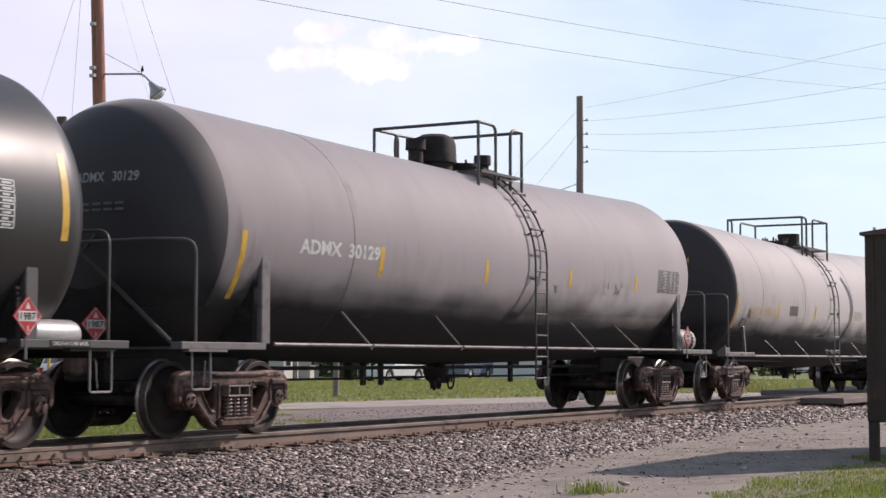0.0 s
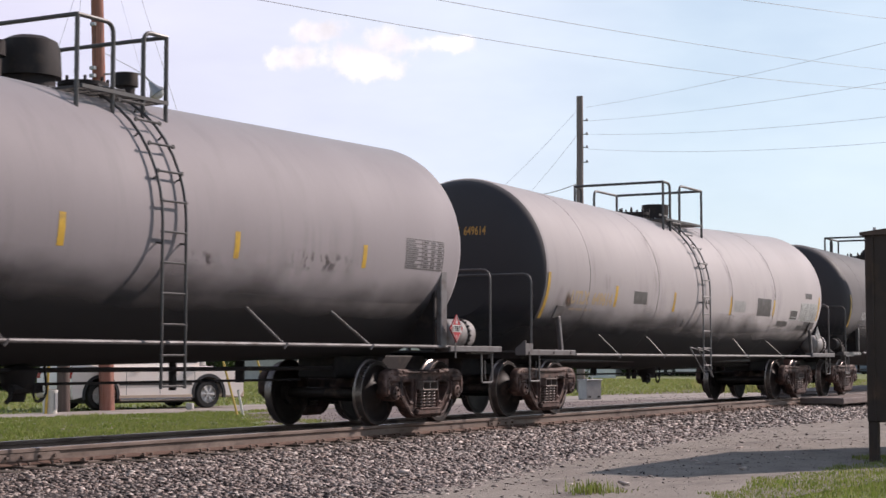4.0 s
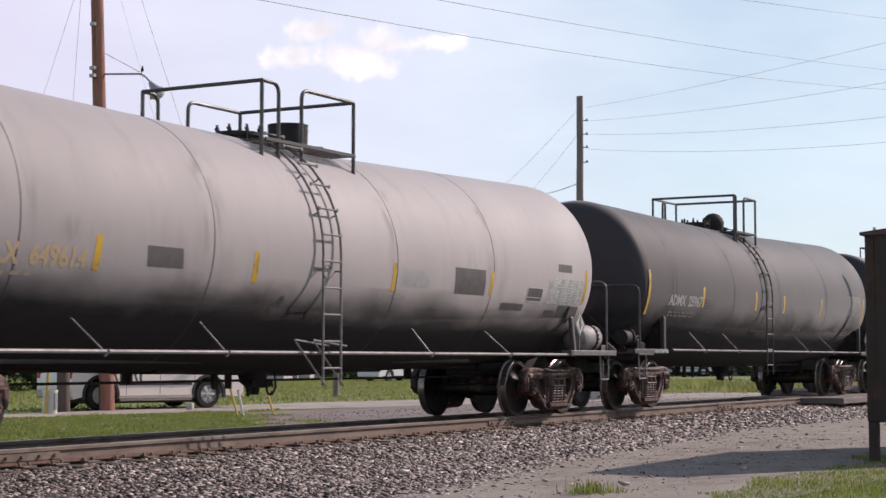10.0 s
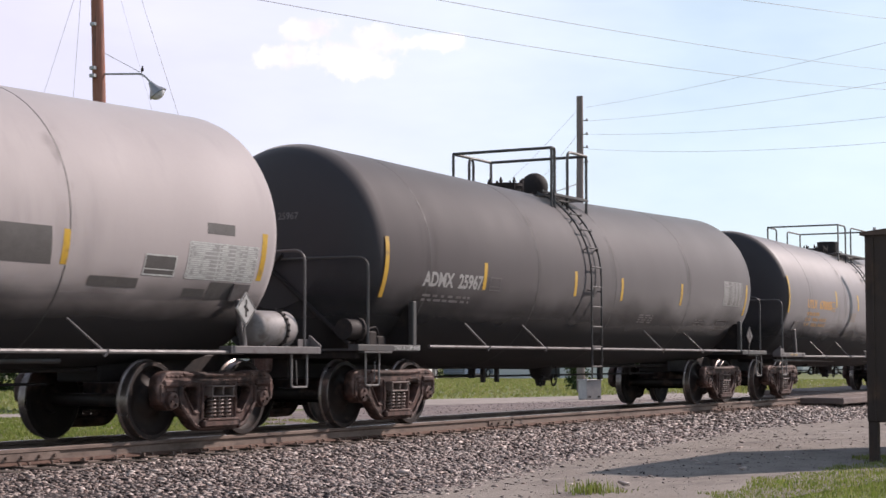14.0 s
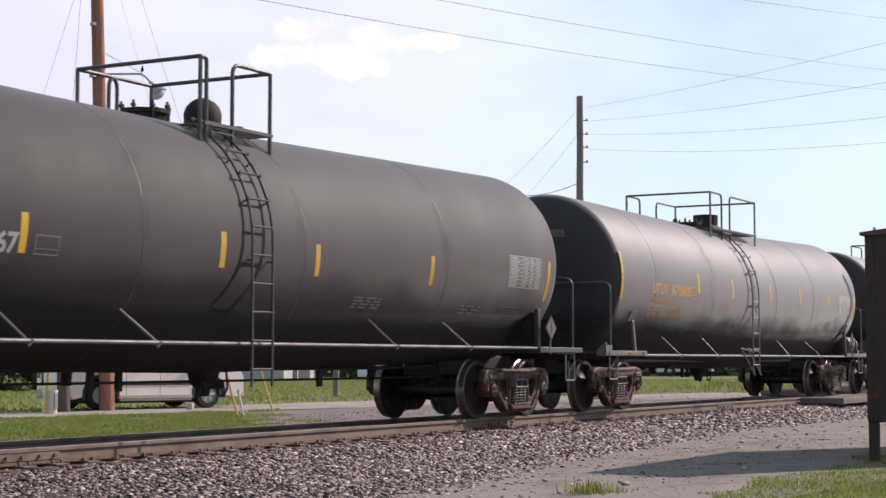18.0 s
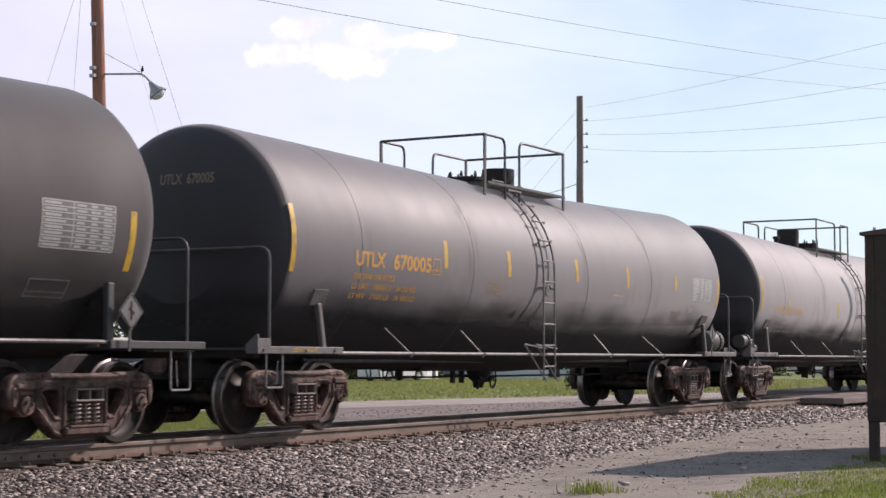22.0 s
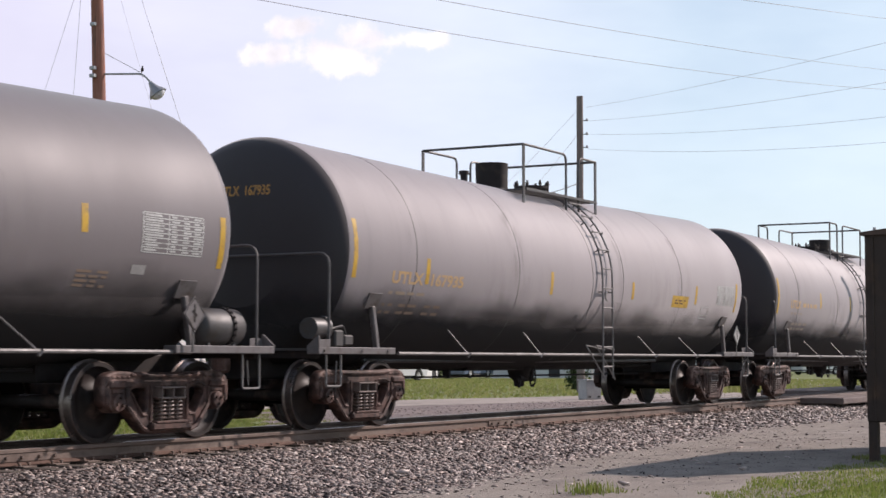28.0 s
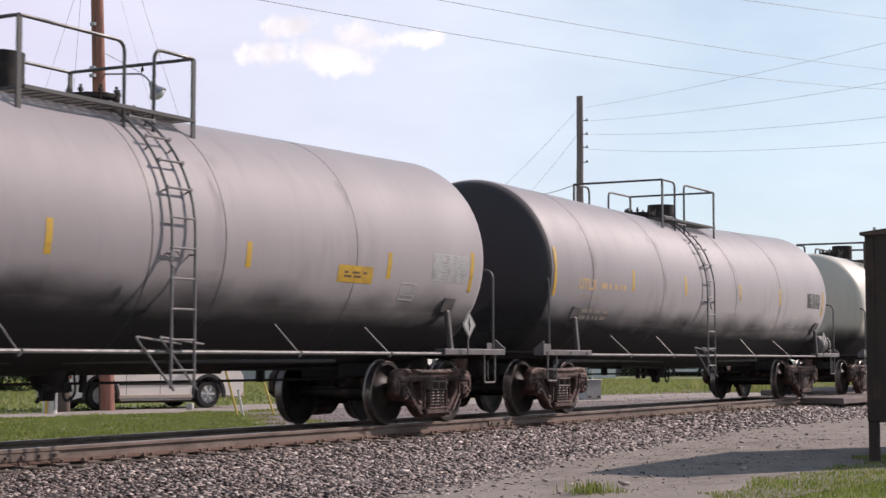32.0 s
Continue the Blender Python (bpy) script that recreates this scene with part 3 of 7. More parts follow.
def ballast_bed():
    xs, ys = np.concatenate([np.linspace(-30, 8, 20), np.linspace(8.5, 49, 82)]), np.linspace(-6.2, 2.9, 46)
    vs = [(x, y, bed_height(x, y) + 0.03 * noise.noise(Vector((x * 2.3, y * 2.3, 0))) - (0.05 if y < toe(x) else 0)) for y in ys for x in xs]
    n = len(xs)
    fs = [(j * n + i, j * n + i + 1, (j + 1) * n + i + 1, (j + 1) * n + i) for j in range(len(ys) - 1) for i in range(n - 1)]
    me = bpy.data.meshes.new("ballast_bed")
    me.from_pydata(vs, [], fs)
    me.materials.append(M_BALLAST)
    put("ballast_bed", me, label="grey crushed-stone ballast bed under the track", category="ballast", kind="structure")


ballast_bed()


def stones(name, spots, mat, label, seed=1, category="ballast"):
    """Loose angular stones, joined: spots are (x, y, z, size)."""
    rng = np.random.default_rng(seed)
    base = np.array([(0, 0, 1), (0.9, 0, 0.1), (0, 0.9, 0), (-0.9, 0, 0.1), (0, -0.9, 0), (0, 0, -0.8), (0.6, 0.6, 0.5), (-0.6, -0.6, 0.5)], float)
    tris = np.array([(0, 1, 6), (0, 6, 2), (0, 2, 3), (0, 3, 7), (0, 7, 4), (0, 4, 1), (1, 2, 6), (3, 4, 7), (5, 2, 1), (5, 3, 2), (5, 4, 3), (5, 1, 4)])
    sp = np.asarray(spots, float)
    n = len(sp)
    v = base[None] * rng.uniform(0.65, 1.25, (n, 8, 1)) * rng.uniform((1.0, 0.42, 0.35), (2.1, 0.85, 0.72), (n, 3))[:, None]
    a, b = rng.uniform(0, 6.283, n), rng.normal(0, 0.5, n)
    ca, sa, cb, sb = np.cos(a), np.sin(a), np.cos(b), np.sin(b)
    x, y, z = v[..., 0], v[..., 1], v[..., 2]
    y, z = y * cb[:, None] - z * sb[:, None], y * sb[:, None] + z * cb[:, None]
    x, y = x * ca[:, None] - y * sa[:, None], x * sa[:, None] + y * ca[:, None]
    v = np.stack([x, y, z], 2) * sp[:, None, 3:4] + sp[:, None, :3]
    f = (tris[None] + 8 * np.arange(n)[:, None, None]).reshape(-1, 3)
    me = bpy.data.meshes.new(name)
    me.vertices.add(n * 8)
    me.vertices.foreach_set("co", v.ravel())
    me.loops.add(len(f) * 3)
    me.polygons.add(len(f))
    me.loops.foreach_set("vertex_index", f.ravel())
    me.polygons.foreach_set("loop_start", np.arange(0, len(f) * 3, 3))
    me.update(calc_edges=True)
    me.materials.append(mat)
    return put(name, me, label=label, category=category, kind="stuff")


def ballast_stones():
    rng, out = np.random.default_rng(3), []
    for x0, x1, count, s0, s1 in ((9.5, 14, 10000, 0.015, 0.042), (14, 20, 16000, 0.017, 0.045), (20, 28, 17000, 0.02, 0.05), (28, 49, 20000, 0.028, 0.06)):
        xs = rng.uniform(x0, x1, count)
        ys = rng.uniform(-6.3, -0.87, count)
        for x, y, s in zip(xs, ys, rng.uniform(s0, s1, count)):
            edge = toe(x) - 0.25 + 0.5 * rng.random() ** 2
            if y > edge:
                out.append((x, y, bed_height(x, y) + s * 0.2, s))
            elif rng.random() < 0.015:
                out.append((x, y, ZG + s * 0.1, s * 0.7))
    for x, y, s in zip(rng.uniform(12, 49, 12000), rng.uniform(-0.66, 0.66, 12000), rng.uniform(0.022, 0.042, 12000)):
        out.append((x, y, -0.215 + s * 0.2, s))
    for x, y, s in zip(rng.uniform(14, 49, 7000), rng.uniform(0.86, 2.5, 7000), rng.uniform(0.025, 0.046, 7000)):
        out.append((x, y, bed_height(x, y) + s * 0.2, s))
    stones("ballast_stones", out, M_STONE, "loose grey and brown crushed ballast stones")
    grit = [(x, y, ZG + 0.002, s) for x, y, s in zip(rng.uniform(13, 30, 2600), rng.uniform(-7.3, -2.6, 2600), rng.uniform(0.004, 0.014, 2600) ** 1.0)]
    stones("loose_gravel", grit, M_GRIT, "small loose stones strewn over the drive", 4, "gravel")
    apron = [(x, y, ZG + 0.002, s * (0.6 + 0.05 * y)) for x, y, s in zip(rng.uniform(18, 60, 6000), 2.2 + 7.5 * rng.random(6000) ** 1.5, rng.uniform(0.008, 0.026, 6000))]
    stones("apron_gravel", apron, M_STONE, "loose brown and grey stones strewn over the apron", 14, "gravel")
    clods = [(x, y, ZG + 0.001, s) for x, y, s in zip(rng.uniform(13.5, 27, 130), rng.uniform(-6.6, -3.2, 130), 0.009 + 0.024 * rng.random(130) ** 3)]
    stones("soil_clods", clods, M_BALLAST, "small dark clods of soil strewn over the drive", 24, "soil")
    lumps = [(15.95, -6.24, ZG + 0.02, 0.075), (15.93, -5.36, ZG + 0.02, 0.05), (18.9, -6.5, ZG + 0.02, 0.05), (15.4, -3.9, ZG + 0.09, 0.09), (21.6, -6.2, ZG, 0.06), (17.1, -5.9, ZG, 0.045), (20.3, -5.4, ZG, 0.05)]
    for k in lumps:
        ob = stones("loose_stone", [(0, 0, 0, k[3])], M_STONE, "single larger stone lying on the drive", int(k[0] * 7), "stone")
        ob.location, ob["kind"] = k[:3], ""


ballast_stones()

# level crossing panel where the rails meet the road
xp = Shape()
xp.box(39.9, 66, -0.69, 0.69, -0.16, -0.004, 0.02)
xp.box(39.9, 66, -1.9, -0.83, -0.16, -0.004, 0.02)
xp.box(49.1, 66, 0.83, 3.2, -0.16, -0.004, 0.02)
put("crossing_panel", xp.mesh("crossing_panel", M_APRON), label="grey paved road crossing flush with the rails", category="crossing", kind="structure")


# ---------------------------------------------------------------- the train
R, ZC, WB, WR = 1.62, 2.39, 1.778, 0.45
CACHE = {}
RADIUS = {}


def cached(key, build):
    if key not in CACHE:
        CACHE[key] = build()
    return CACHE[key]


BEND = None


def axis_z(x):
    """Height of the tank's axis: both halves slope down to the outlet in the middle."""
    if BEND is None:
        return ZC
    xa, za, xm, zm, xb, zb = BEND
    return za + (zm - za) * (x - xa) / (xm - xa) if x < xm else zm + (zb - zm) * (x - xm) / (xb - xm)


def on_shell(x, deg, off=0.005, level=True):
    """A point on the tank; with level, the angle counts from the level ZC, else from the bent axis."""
    a = radians(deg)
    if level:
        a = math.asin(max(-1.0, min(1.0, math.sin(a) + (ZC - axis_z(x)) / R)))
    return (x, -(R + off) * math.cos(a), axis_z(x) + (R + off) * math.sin(a))


def film(x0, x1, d0, d1, off=0.005, n=5, slant=0.0):
    """A thin film on the tank's side from angle d0 up to d1."""
    off, n = off * 0.4, max(1, int(abs(d1 - d0) / 1.5))
    s = Shape()
    vs = [on_shell(x + slant * k / n, d0 + (d1 - d0) * k / n, off) for k in range(n + 1) for x in (x0, x1)]
    s.add(vs, [(2 * k, 2 * k + 1, 2 * k + 3, 2 * k + 2) for k in range(n)])
    return s


def shell_text(car, name, mat, text, x0, x1, d0, d1, off=0.003):
    """A line of text on the tank's side, word by word."""
    for uv, fs in words(text, 0.035 if name.startswith("reporting") else 0.02):
        s = Shape()
        s.add([on_shell(x0 + (x1 - x0) * u, d0 + (d1 - d0) * v, off) for u, v in uv], fs)
        part(name, s, mat, car)


def head_text(car, name, mat, text, x, y0, y1, z0, z1):
    """Text on the leading head, read from the front: u runs from +y to -y; it follows the head's curve."""
    x0, bulge = HEAD[car.name]
    for uv, fs in words(text):
        s = Shape()
        s.add([(head_x(x0, bulge, y0 + (y1 - y0) * u, z0 + (z1 - z0) * v) - 0.006, y0 + (y1 - y0) * u, z0 + (z1 - z0) * v) for u, v in uv], fs)
        part(name, s, mat, car)


HEAD = {}
CURVE = [(1.0, 0.0), (0.985, 0.25), (0.93, 0.5), (0.8, 0.74), (0.62, 0.885), (0.42, 0.955), (0.2, 0.99), (0.0, 1.0)]


def head_x(xf, bulge, y, z):
    """Where the leading head lies over a point of its disc."""
    r = min(math.hypot(y, z - axis_z(xf)) / R, 0.999)
    for (a, p), (b, q) in zip(CURVE, CURVE[1:]):
        if p <= r <= q:
            return xf - bulge * (a + (b - a) * (r - p) / (q - p))
    return xf


def shell_profile(xf, xr, bulge, rear):
    k = [(1.0, 0.0), (0.985, 0.25), (0.93, 0.5), (0.8, 0.74), (0.62, 0.885), (0.42, 0.955), (0.2, 0.99), (0.0, 1.0)]
    return [(xf - b * bulge, r * R) for b, r in k] + [(xr + b * rear, r * R) for b, r in k[::-1]]


def wheelset_mesh():
    s = Shape()
    for side in (-1, 1):
        pr = [(0.83, 0.0), (0.83, 0.10), (0.815, 0.135), (0.765, 0.17), (0.735, 0.26), (0.752, 0.345), (0.79, 0.385), (0.815, 0.395), (0.815, 0.443), (0.808, 0.45), (0.715, 0.455), (0.70, 0.478), (0.682, 0.478), (0.675, 0.46),
              (0.675, 0.40), (0.70, 0.37), (0.715, 0.175), (0.66, 0.155), (0.66, 0.0)]
        pr = [(side * a, r) for a, r in pr]
        sl = [0] * 8 + [1, 1, 1, 1, 1] + [0] * 5
        if side > 0:
            pr, sl = pr[::-1], sl[::-1]
        s.lathe(pr, "y", 44, slots=sl)
        cap = [(side * 0.82, 0.08), (side * 0.90, 0.08), (side * 0.90, 0.115), (side * 1.07, 0.115), (side * 1.075, 0.10), (side * 1.12, 0.095), (side * 1.125, 0.08), (side * 1.125, 0.0)]
        s.lathe(cap if side < 0 else cap[::-1], "y", 22, slot=2)
        for k in range(3):
            a = 2.094 * k + 0.4
            c = (0.052 * math.cos(a), side * 1.12, 0.052 * math.sin(a))
            s.rod(c, (c[0], side * 1.15, c[2]), 0.019, 6, slot=2)
    s.lathe([(-0.68, 0.078), (0.68, 0.078)][::-1], "y", 20)
    return s.mesh("wheelset", [M_WHEEL, M_TREAD, M_CAST])


def side_frame_mesh():
    """Cast frame: an arched top chord, jaws over the bearings, two diagonals and a spring seat."""
    right = [(0.0, 0.745), (0.36, 0.75), (0.58, 0.755), (0.80, 0.765), (0.98, 0.755), (1.09, 0.70), (1.115, 0.60), (1.10, 0.44), (1.02, 0.42), (1.005, 0.54), (0.965, 0.58), (0.815, 0.58), (0.775, 0.54), (0.76, 0.40), (0.67, 0.345), (0.50, 0.175), (0.38, 0.115), (0.0, 0.11)]
    outline = right + [(-x, z) for x, z in right[::-1][1:-1]]
    window = [(0.36, 0.58), (0.40, 0.625), (0.56, 0.63), (0.665, 0.60), (0.665, 0.53), (0.60, 0.43), (0.475, 0.30), (0.385, 0.31), (0.36, 0.36)]
    s = casting("side_frame", outline, [window, [(-x, z) for x, z in window], [(-0.285, 0.215), (0.285, 0.215), (0.285, 0.63), (-0.285, 0.63)]], 0.07, 0.026, M_CAST)
    y = -0.07
    for sg in (-1, 1):
        # jaw roof over the bearing adapter, its lips, and the raised rims of the diagonal
        s.box(sg * 0.889 - 0.15, sg * 0.889 + 0.15, y - 0.035, 0.07, 0.60, 0.685, 0.03)
        s.box(sg * 0.889 - 0.10, sg * 0.889 + 0.10, y - 0.01, 0.06, 0.545, 0.60, 0.012)
        s.box(sg * 1.06 - 0.03, sg * 1.06 + 0.03, y - 0.02, 0.05, 0.43, 0.64, 0.012)
        s.box(sg * 0.735 - 0.025, sg * 0.735 + 0.025, y - 0.02, 0.05, 0.41, 0.61, 0.012)
        s.tube([(sg * 0.735, y, 0.41), (sg * 0.66, y - 0.01, 0.335), (sg * 0.50, y - 0.015, 0.17), (sg * 0.38, y - 0.01, 0.122)], 0.028, 6)
        s.tube([(sg * 0.655, y, 0.555), (sg * 0.585, y - 0.006, 0.445), (sg * 0.465, y - 0.006, 0.30), (sg * 0.38, y, 0.295)], 0.016, 6)
        s.tube([(sg * 0.322, y, 0.24), (sg * 0.322, y - 0.012, 0.44), (sg * 0.322, y, 0.64)], 0.024, 6)
        s.tube([(sg * 0.38, y, 0.648), (sg * 0.56, y - 0.005, 0.652), (sg * 0.68, y, 0.615)], 0.014, 6)
        for k in range(4):
            s.box(sg * (0.70 + 0.085 * k) - 0.028, sg * (0.70 + 0.085 * k) + 0.028, y - 0.012, y + 0.02, 0.712, 0.738, 0.006)
    s.box(-0.36, 0.36, y - 0.075, 0.14, 0.125, 0.215, 0.022)
    s.box(-0.30, 0.30, y - 0.085, y, 0.205, 0.232, 0.008)
    s.tube([(-0.66, y, 0.748), (-0.42, y - 0.012, 0.735), (0.42, y - 0.012, 0.735), (0.66, y, 0.748)], 0.02, 6)
    return s.mesh("side_frame", M_CAST)


def coil_mesh():
    s = Shape()
    turns, n = 5.5, 66
    s.tube([(0.052 * math.cos(2 * math.pi * turns * k / n), 0.052 * math.sin(2 * math.pi * turns * k / n), 0.232 + 0.245 * k / n) for k in range(n + 1)], 0.0125, 5)
    s.lathe([(0.23, 0.0), (0.23, 0.022), (0.48, 0.022), (0.48, 0.0)], "z", 8)
    return s.mesh("spring", M_SPRING)


def bolster_mesh():
    s = Shape()
    s.box(-0.2, 0.2, -0.85, 0.85, 0.40, 0.66, 0.03)
    s.lathe([(0.66, 0.0), (0.66, 0.24), (0.80, 0.22), (0.80, 0.0)][::-1], "z", 20)
    return s.mesh("bogie", M_CAST)


def bolster_end_mesh():
    """The bolster's end in the side frame: two square pockets whose rims are worn bright."""
    s = Shape()
    s.box(-0.24, 0.24, -0.13, 0.17, 0.478, 0.50, 0.008)
    s.box(-0.24, 0.24, -0.06, 0.15, 0.50, 0.60, 0.01)
    for x in (-0.215, -0.011, 0.193):
        s.box(x, x + 0.022, -0.18, -0.04, 0.478, 0.605, 0.004, slot=1)
    for z in (0.474, 0.592):
        s.box(-0.22, 0.22, -0.185, -0.035, z, z + 0.022, 0.005, slot=1)
    return s.mesh("bolster_end", [M_CAST, M_WORN])


def brake_beam_mesh():
    s = Shape()
    s.rod((0, -0.78, 0.36), (0, 0.78, 0.36), 0.045, 8)
    for sg in (-1, 1):
        s.box(-0.05, 0.09, sg * 0.755 - 0.05, sg * 0.755 + 0.05, 0.25, 0.52, 0.015)
        s.rod((0, sg * 0.7, 0.36), (-0.25, 0, 0.42), 0.03, 6)
    return s.mesh("brake_beam", M_BLACK)


WHEELSETS = []


def bogie(car, x):
    b = put("bogie", cached("bolster", bolster_mesh), car, pose(x, 0, 0))
    for sg in (-1, 1):
        put("side_frame", cached("side_frame", side_frame_mesh), b, pose(0, sg * 1.01, 0, 0, 0, 0 if sg < 0 else 180), "rusty cast side frame")
        put("bolster_end", cached("bolster_end", bolster_end_mesh), b, pose(0, sg * 0.98, 0, 0, 0, 0 if sg < 0 else 180), "worn bolster end with square pockets")
        for k in (-0.145, 0.0, 0.145):
            for j in (-0.05, 0.085):
                put("spring", cached("coil", coil_mesh), b, pose(k, sg * (1.0 + j), 0, 0, 0, 180 if sg > 0 else 0))
    for k in (-WB / 2, WB / 2):
        w = put("wheelset", cached("wheelset", wheelset_mesh), b, pose(k, 0, WR), "dark steel wheels with bright rims")
        WHEELSETS.append((w, k, random.Random(len(WHEELSETS)).uniform(0, 6)))
        put("brake_beam", cached("brake_beam", brake_beam_mesh), b, pose(k * 0.42, 0, 0, 0, 0, 0 if k > 0 else 180))
    return b


def coupler_mesh():
    s = Shape()
    s.box(-0.5, 0.5, -0.07, 0.07, 0.78, 0.94, 0.02)
    s.box(-0.64, -0.44, -0.15, 0.10, 0.74, 0.98, 0.04)
    s.box(-0.74, -0.62, -0.16, -0.02, 0.74, 0.98, 0.03)
    s.tube(rounded([(-0.5, 0.2, 0.85), (-0.62, 0.26, 0.62), (-0.72, 0.2, 0.42), (-0.84, 0.12, 0.40)], 0.1), 0.028, 8)
    return s.mesh("coupler", M_CAST)


def hoop_mesh(mat, bow=0.0):
    s = Shape()
    top = [(0, -1.5, 2.27), (-bow, -1.15, 2.27), (-bow, 1.15, 2.27), (0, 1.5, 2.27)] if bow else [(0, -1.5, 2.27), (0, 1.5, 2.27)]
    s.tube(rounded([(0, -1.5, 1.05)] + top + [(0, 1.5, 1.05)], 0.16), 0.018, 8)
    return s.mesh("end_handrail", mat)


def stirrup_mesh():
    s = Shape()
    s.tube(rounded([(-0.17, 0, 1.02), (-0.17, 0, 0.58), (0.17, 0, 0.58), (0.17, 0, 1.02)], 0.04), 0.014, 6)
    s.rod((0.05, 0, 0.62), (0.1, 0.02, 0.9), 0.008, 5)
    return s.mesh("sill_step", M_PIPE)


def ladder_parts(car, x, style, mat, side=-1):
    """Stiles that follow the tank from the top, then drop straight down; rungs between; side is -1 or 1."""
    turned = lambda p: (p[0], -side * p[1], p[2])
    w, off = 0.205, 0.065
    def stile(xx):
        top = [on_shell(xx, a, off, False) for a in (68, 60, 52, 44, 36, 28, 20, 13, 6, 0)]
        y = -R - off
        low = [(xx, y, ZC - 0.3), (xx, y, 0.60)]
        return top + low
    for sg in (-1, 1):
        s = Shape()
        s.tube([turned(p) for p in stile(x + sg * w)], 0.017, 6)
        part("ladder_stile", s, mat, car)
    line = [Vector(p) for p in stile(0)]
    # rungs at equal steps along the stile
    lengths = [0]
    for a, b in zip(line, line[1:]):
        lengths.append(lengths[-1] + (b - a).length)
    rung = Shape()
    rung.rod((-w, 0, 0), (w, 0, 0), 0.013, 6)
    for sg in (-1, 1):
        rung.rod((sg * w, -0.008, 0), (sg * w, 0.012, 0), 0.026, 6)
    rm = cached(("rung", mat.name), lambda: rung.mesh("rung", mat))
    d = 0.12
    while d < lengths[-1]:
        i = max(k for k in range(len(lengths) - 1) if lengths[k] <= d)
        p = line[i].lerp(line[i + 1], (d - lengths[i]) / (lengths[i + 1] - lengths[i]))
        put("rung", rm, car, pose(x, -side * p.y, p.z))
        d += 0.335
    # an inner strap pair fixed to the tank
    for sg in (-1, 1):
        for a in (56, 38, 18, -8):
            s = Shape()
            p, q = on_shell(x + sg * w, a, off, False), on_shell(x + sg * w, a, 0.0, False)
            s.rod(turned(p), turned(q), 0.012, 5)
            part("ladder_bracket", s, mat, car)
    if style == "hook":
        for sg in (-1, 1):
            s = Shape()
            s.tube([turned(p) for p in rounded([(x + sg * w, -1.65, 0.58), (x + sg * w - 0.48, -1.5, 1.16), (x + sg * w + 0.3, -1.5, 1.09)], 0.03, 3)], 0.014, 6)
            part("step_strut", s, M_PIPE, car)
        s = Shape()
        s.tube([turned(p) for p in arc_points(x - 0.02)], 0.012, 6)
        part("grab_hook", s, mat, car)


def arc_points(x):
    return [(x - 0.3 - 0.09 * math.sin(radians(a)), -1.74, 2.0 + 0.09 * math.cos(radians(a))) for a in range(-60, 181, 30)]


def top_platform(car, xa, xb, lx, style, high, first=0.75, last=0.85, ya=0.95):
    """Grating, guard rails with a gap at the ladder, and the fittings on the tank's crown."""
    zt, zp = high, axis_z((xa + xb) / 2) + R - 0.115
    grate = Shape()
    for k in range(9):
        y = -0.93 + k * 0.055
        grate.box(xa + 0.1, xb - 0.02, y - 0.006, y + 0.006, zp, zp + 0.035, 0.002)
    for k in range(int((xb - xa) / 0.18) + 1):
        grate.box(xa + 0.1 + k * 0.175, xa + 0.112 + k * 0.175, -0.95, -0.48, zp + 0.002, zp + 0.03, 0.002)
    grate.box(xa + 0.06, xb + 0.02, -0.98, -0.95, zp - 0.01, zp + 0.036, 0.004)
    grate.box(xa + 0.06, xb + 0.02, -0.50, -0.46, zp - 0.03, zp + 0.05, 0.006)
    part("walkway_grating", grate, M_FRAME_DARK, car)
    gap, rr = 0.26, 0.021 if style == "flat" else 0.026
    for x, inner in ((xa, lx - gap), (xb, lx + gap)):
        for y in (-ya, ya):
            s = Shape()
            zb = axis_z(x) + math.sqrt(R * R - ya * ya)
            if style == "flat":
                s.box(x - 0.036, x + 0.036, y - 0.012, y + 0.012, zb - 0.06, zt, 0.003)
            else:
                s.rod((x, y, zb - 0.06), (x, y, zt), rr, 8)
            part("guard_post", s, M_FRAME_DARK, car)
            stub = inner if y < 0 else (xa + first if x == xa else xb - last)
            s = Shape()
            s.tube(rounded([(x, y, zt), (stub, y, zt), (stub, y, zb - 0.02)], 0.14), rr, 8)
            part("guard_rail", s, M_FRAME_DARK, car)
        s = Shape()
        s.tube([(x, -ya, zt), (x, ya, zt)], rr, 8)
        part("guard_rail", s, M_FRAME_DARK, car)


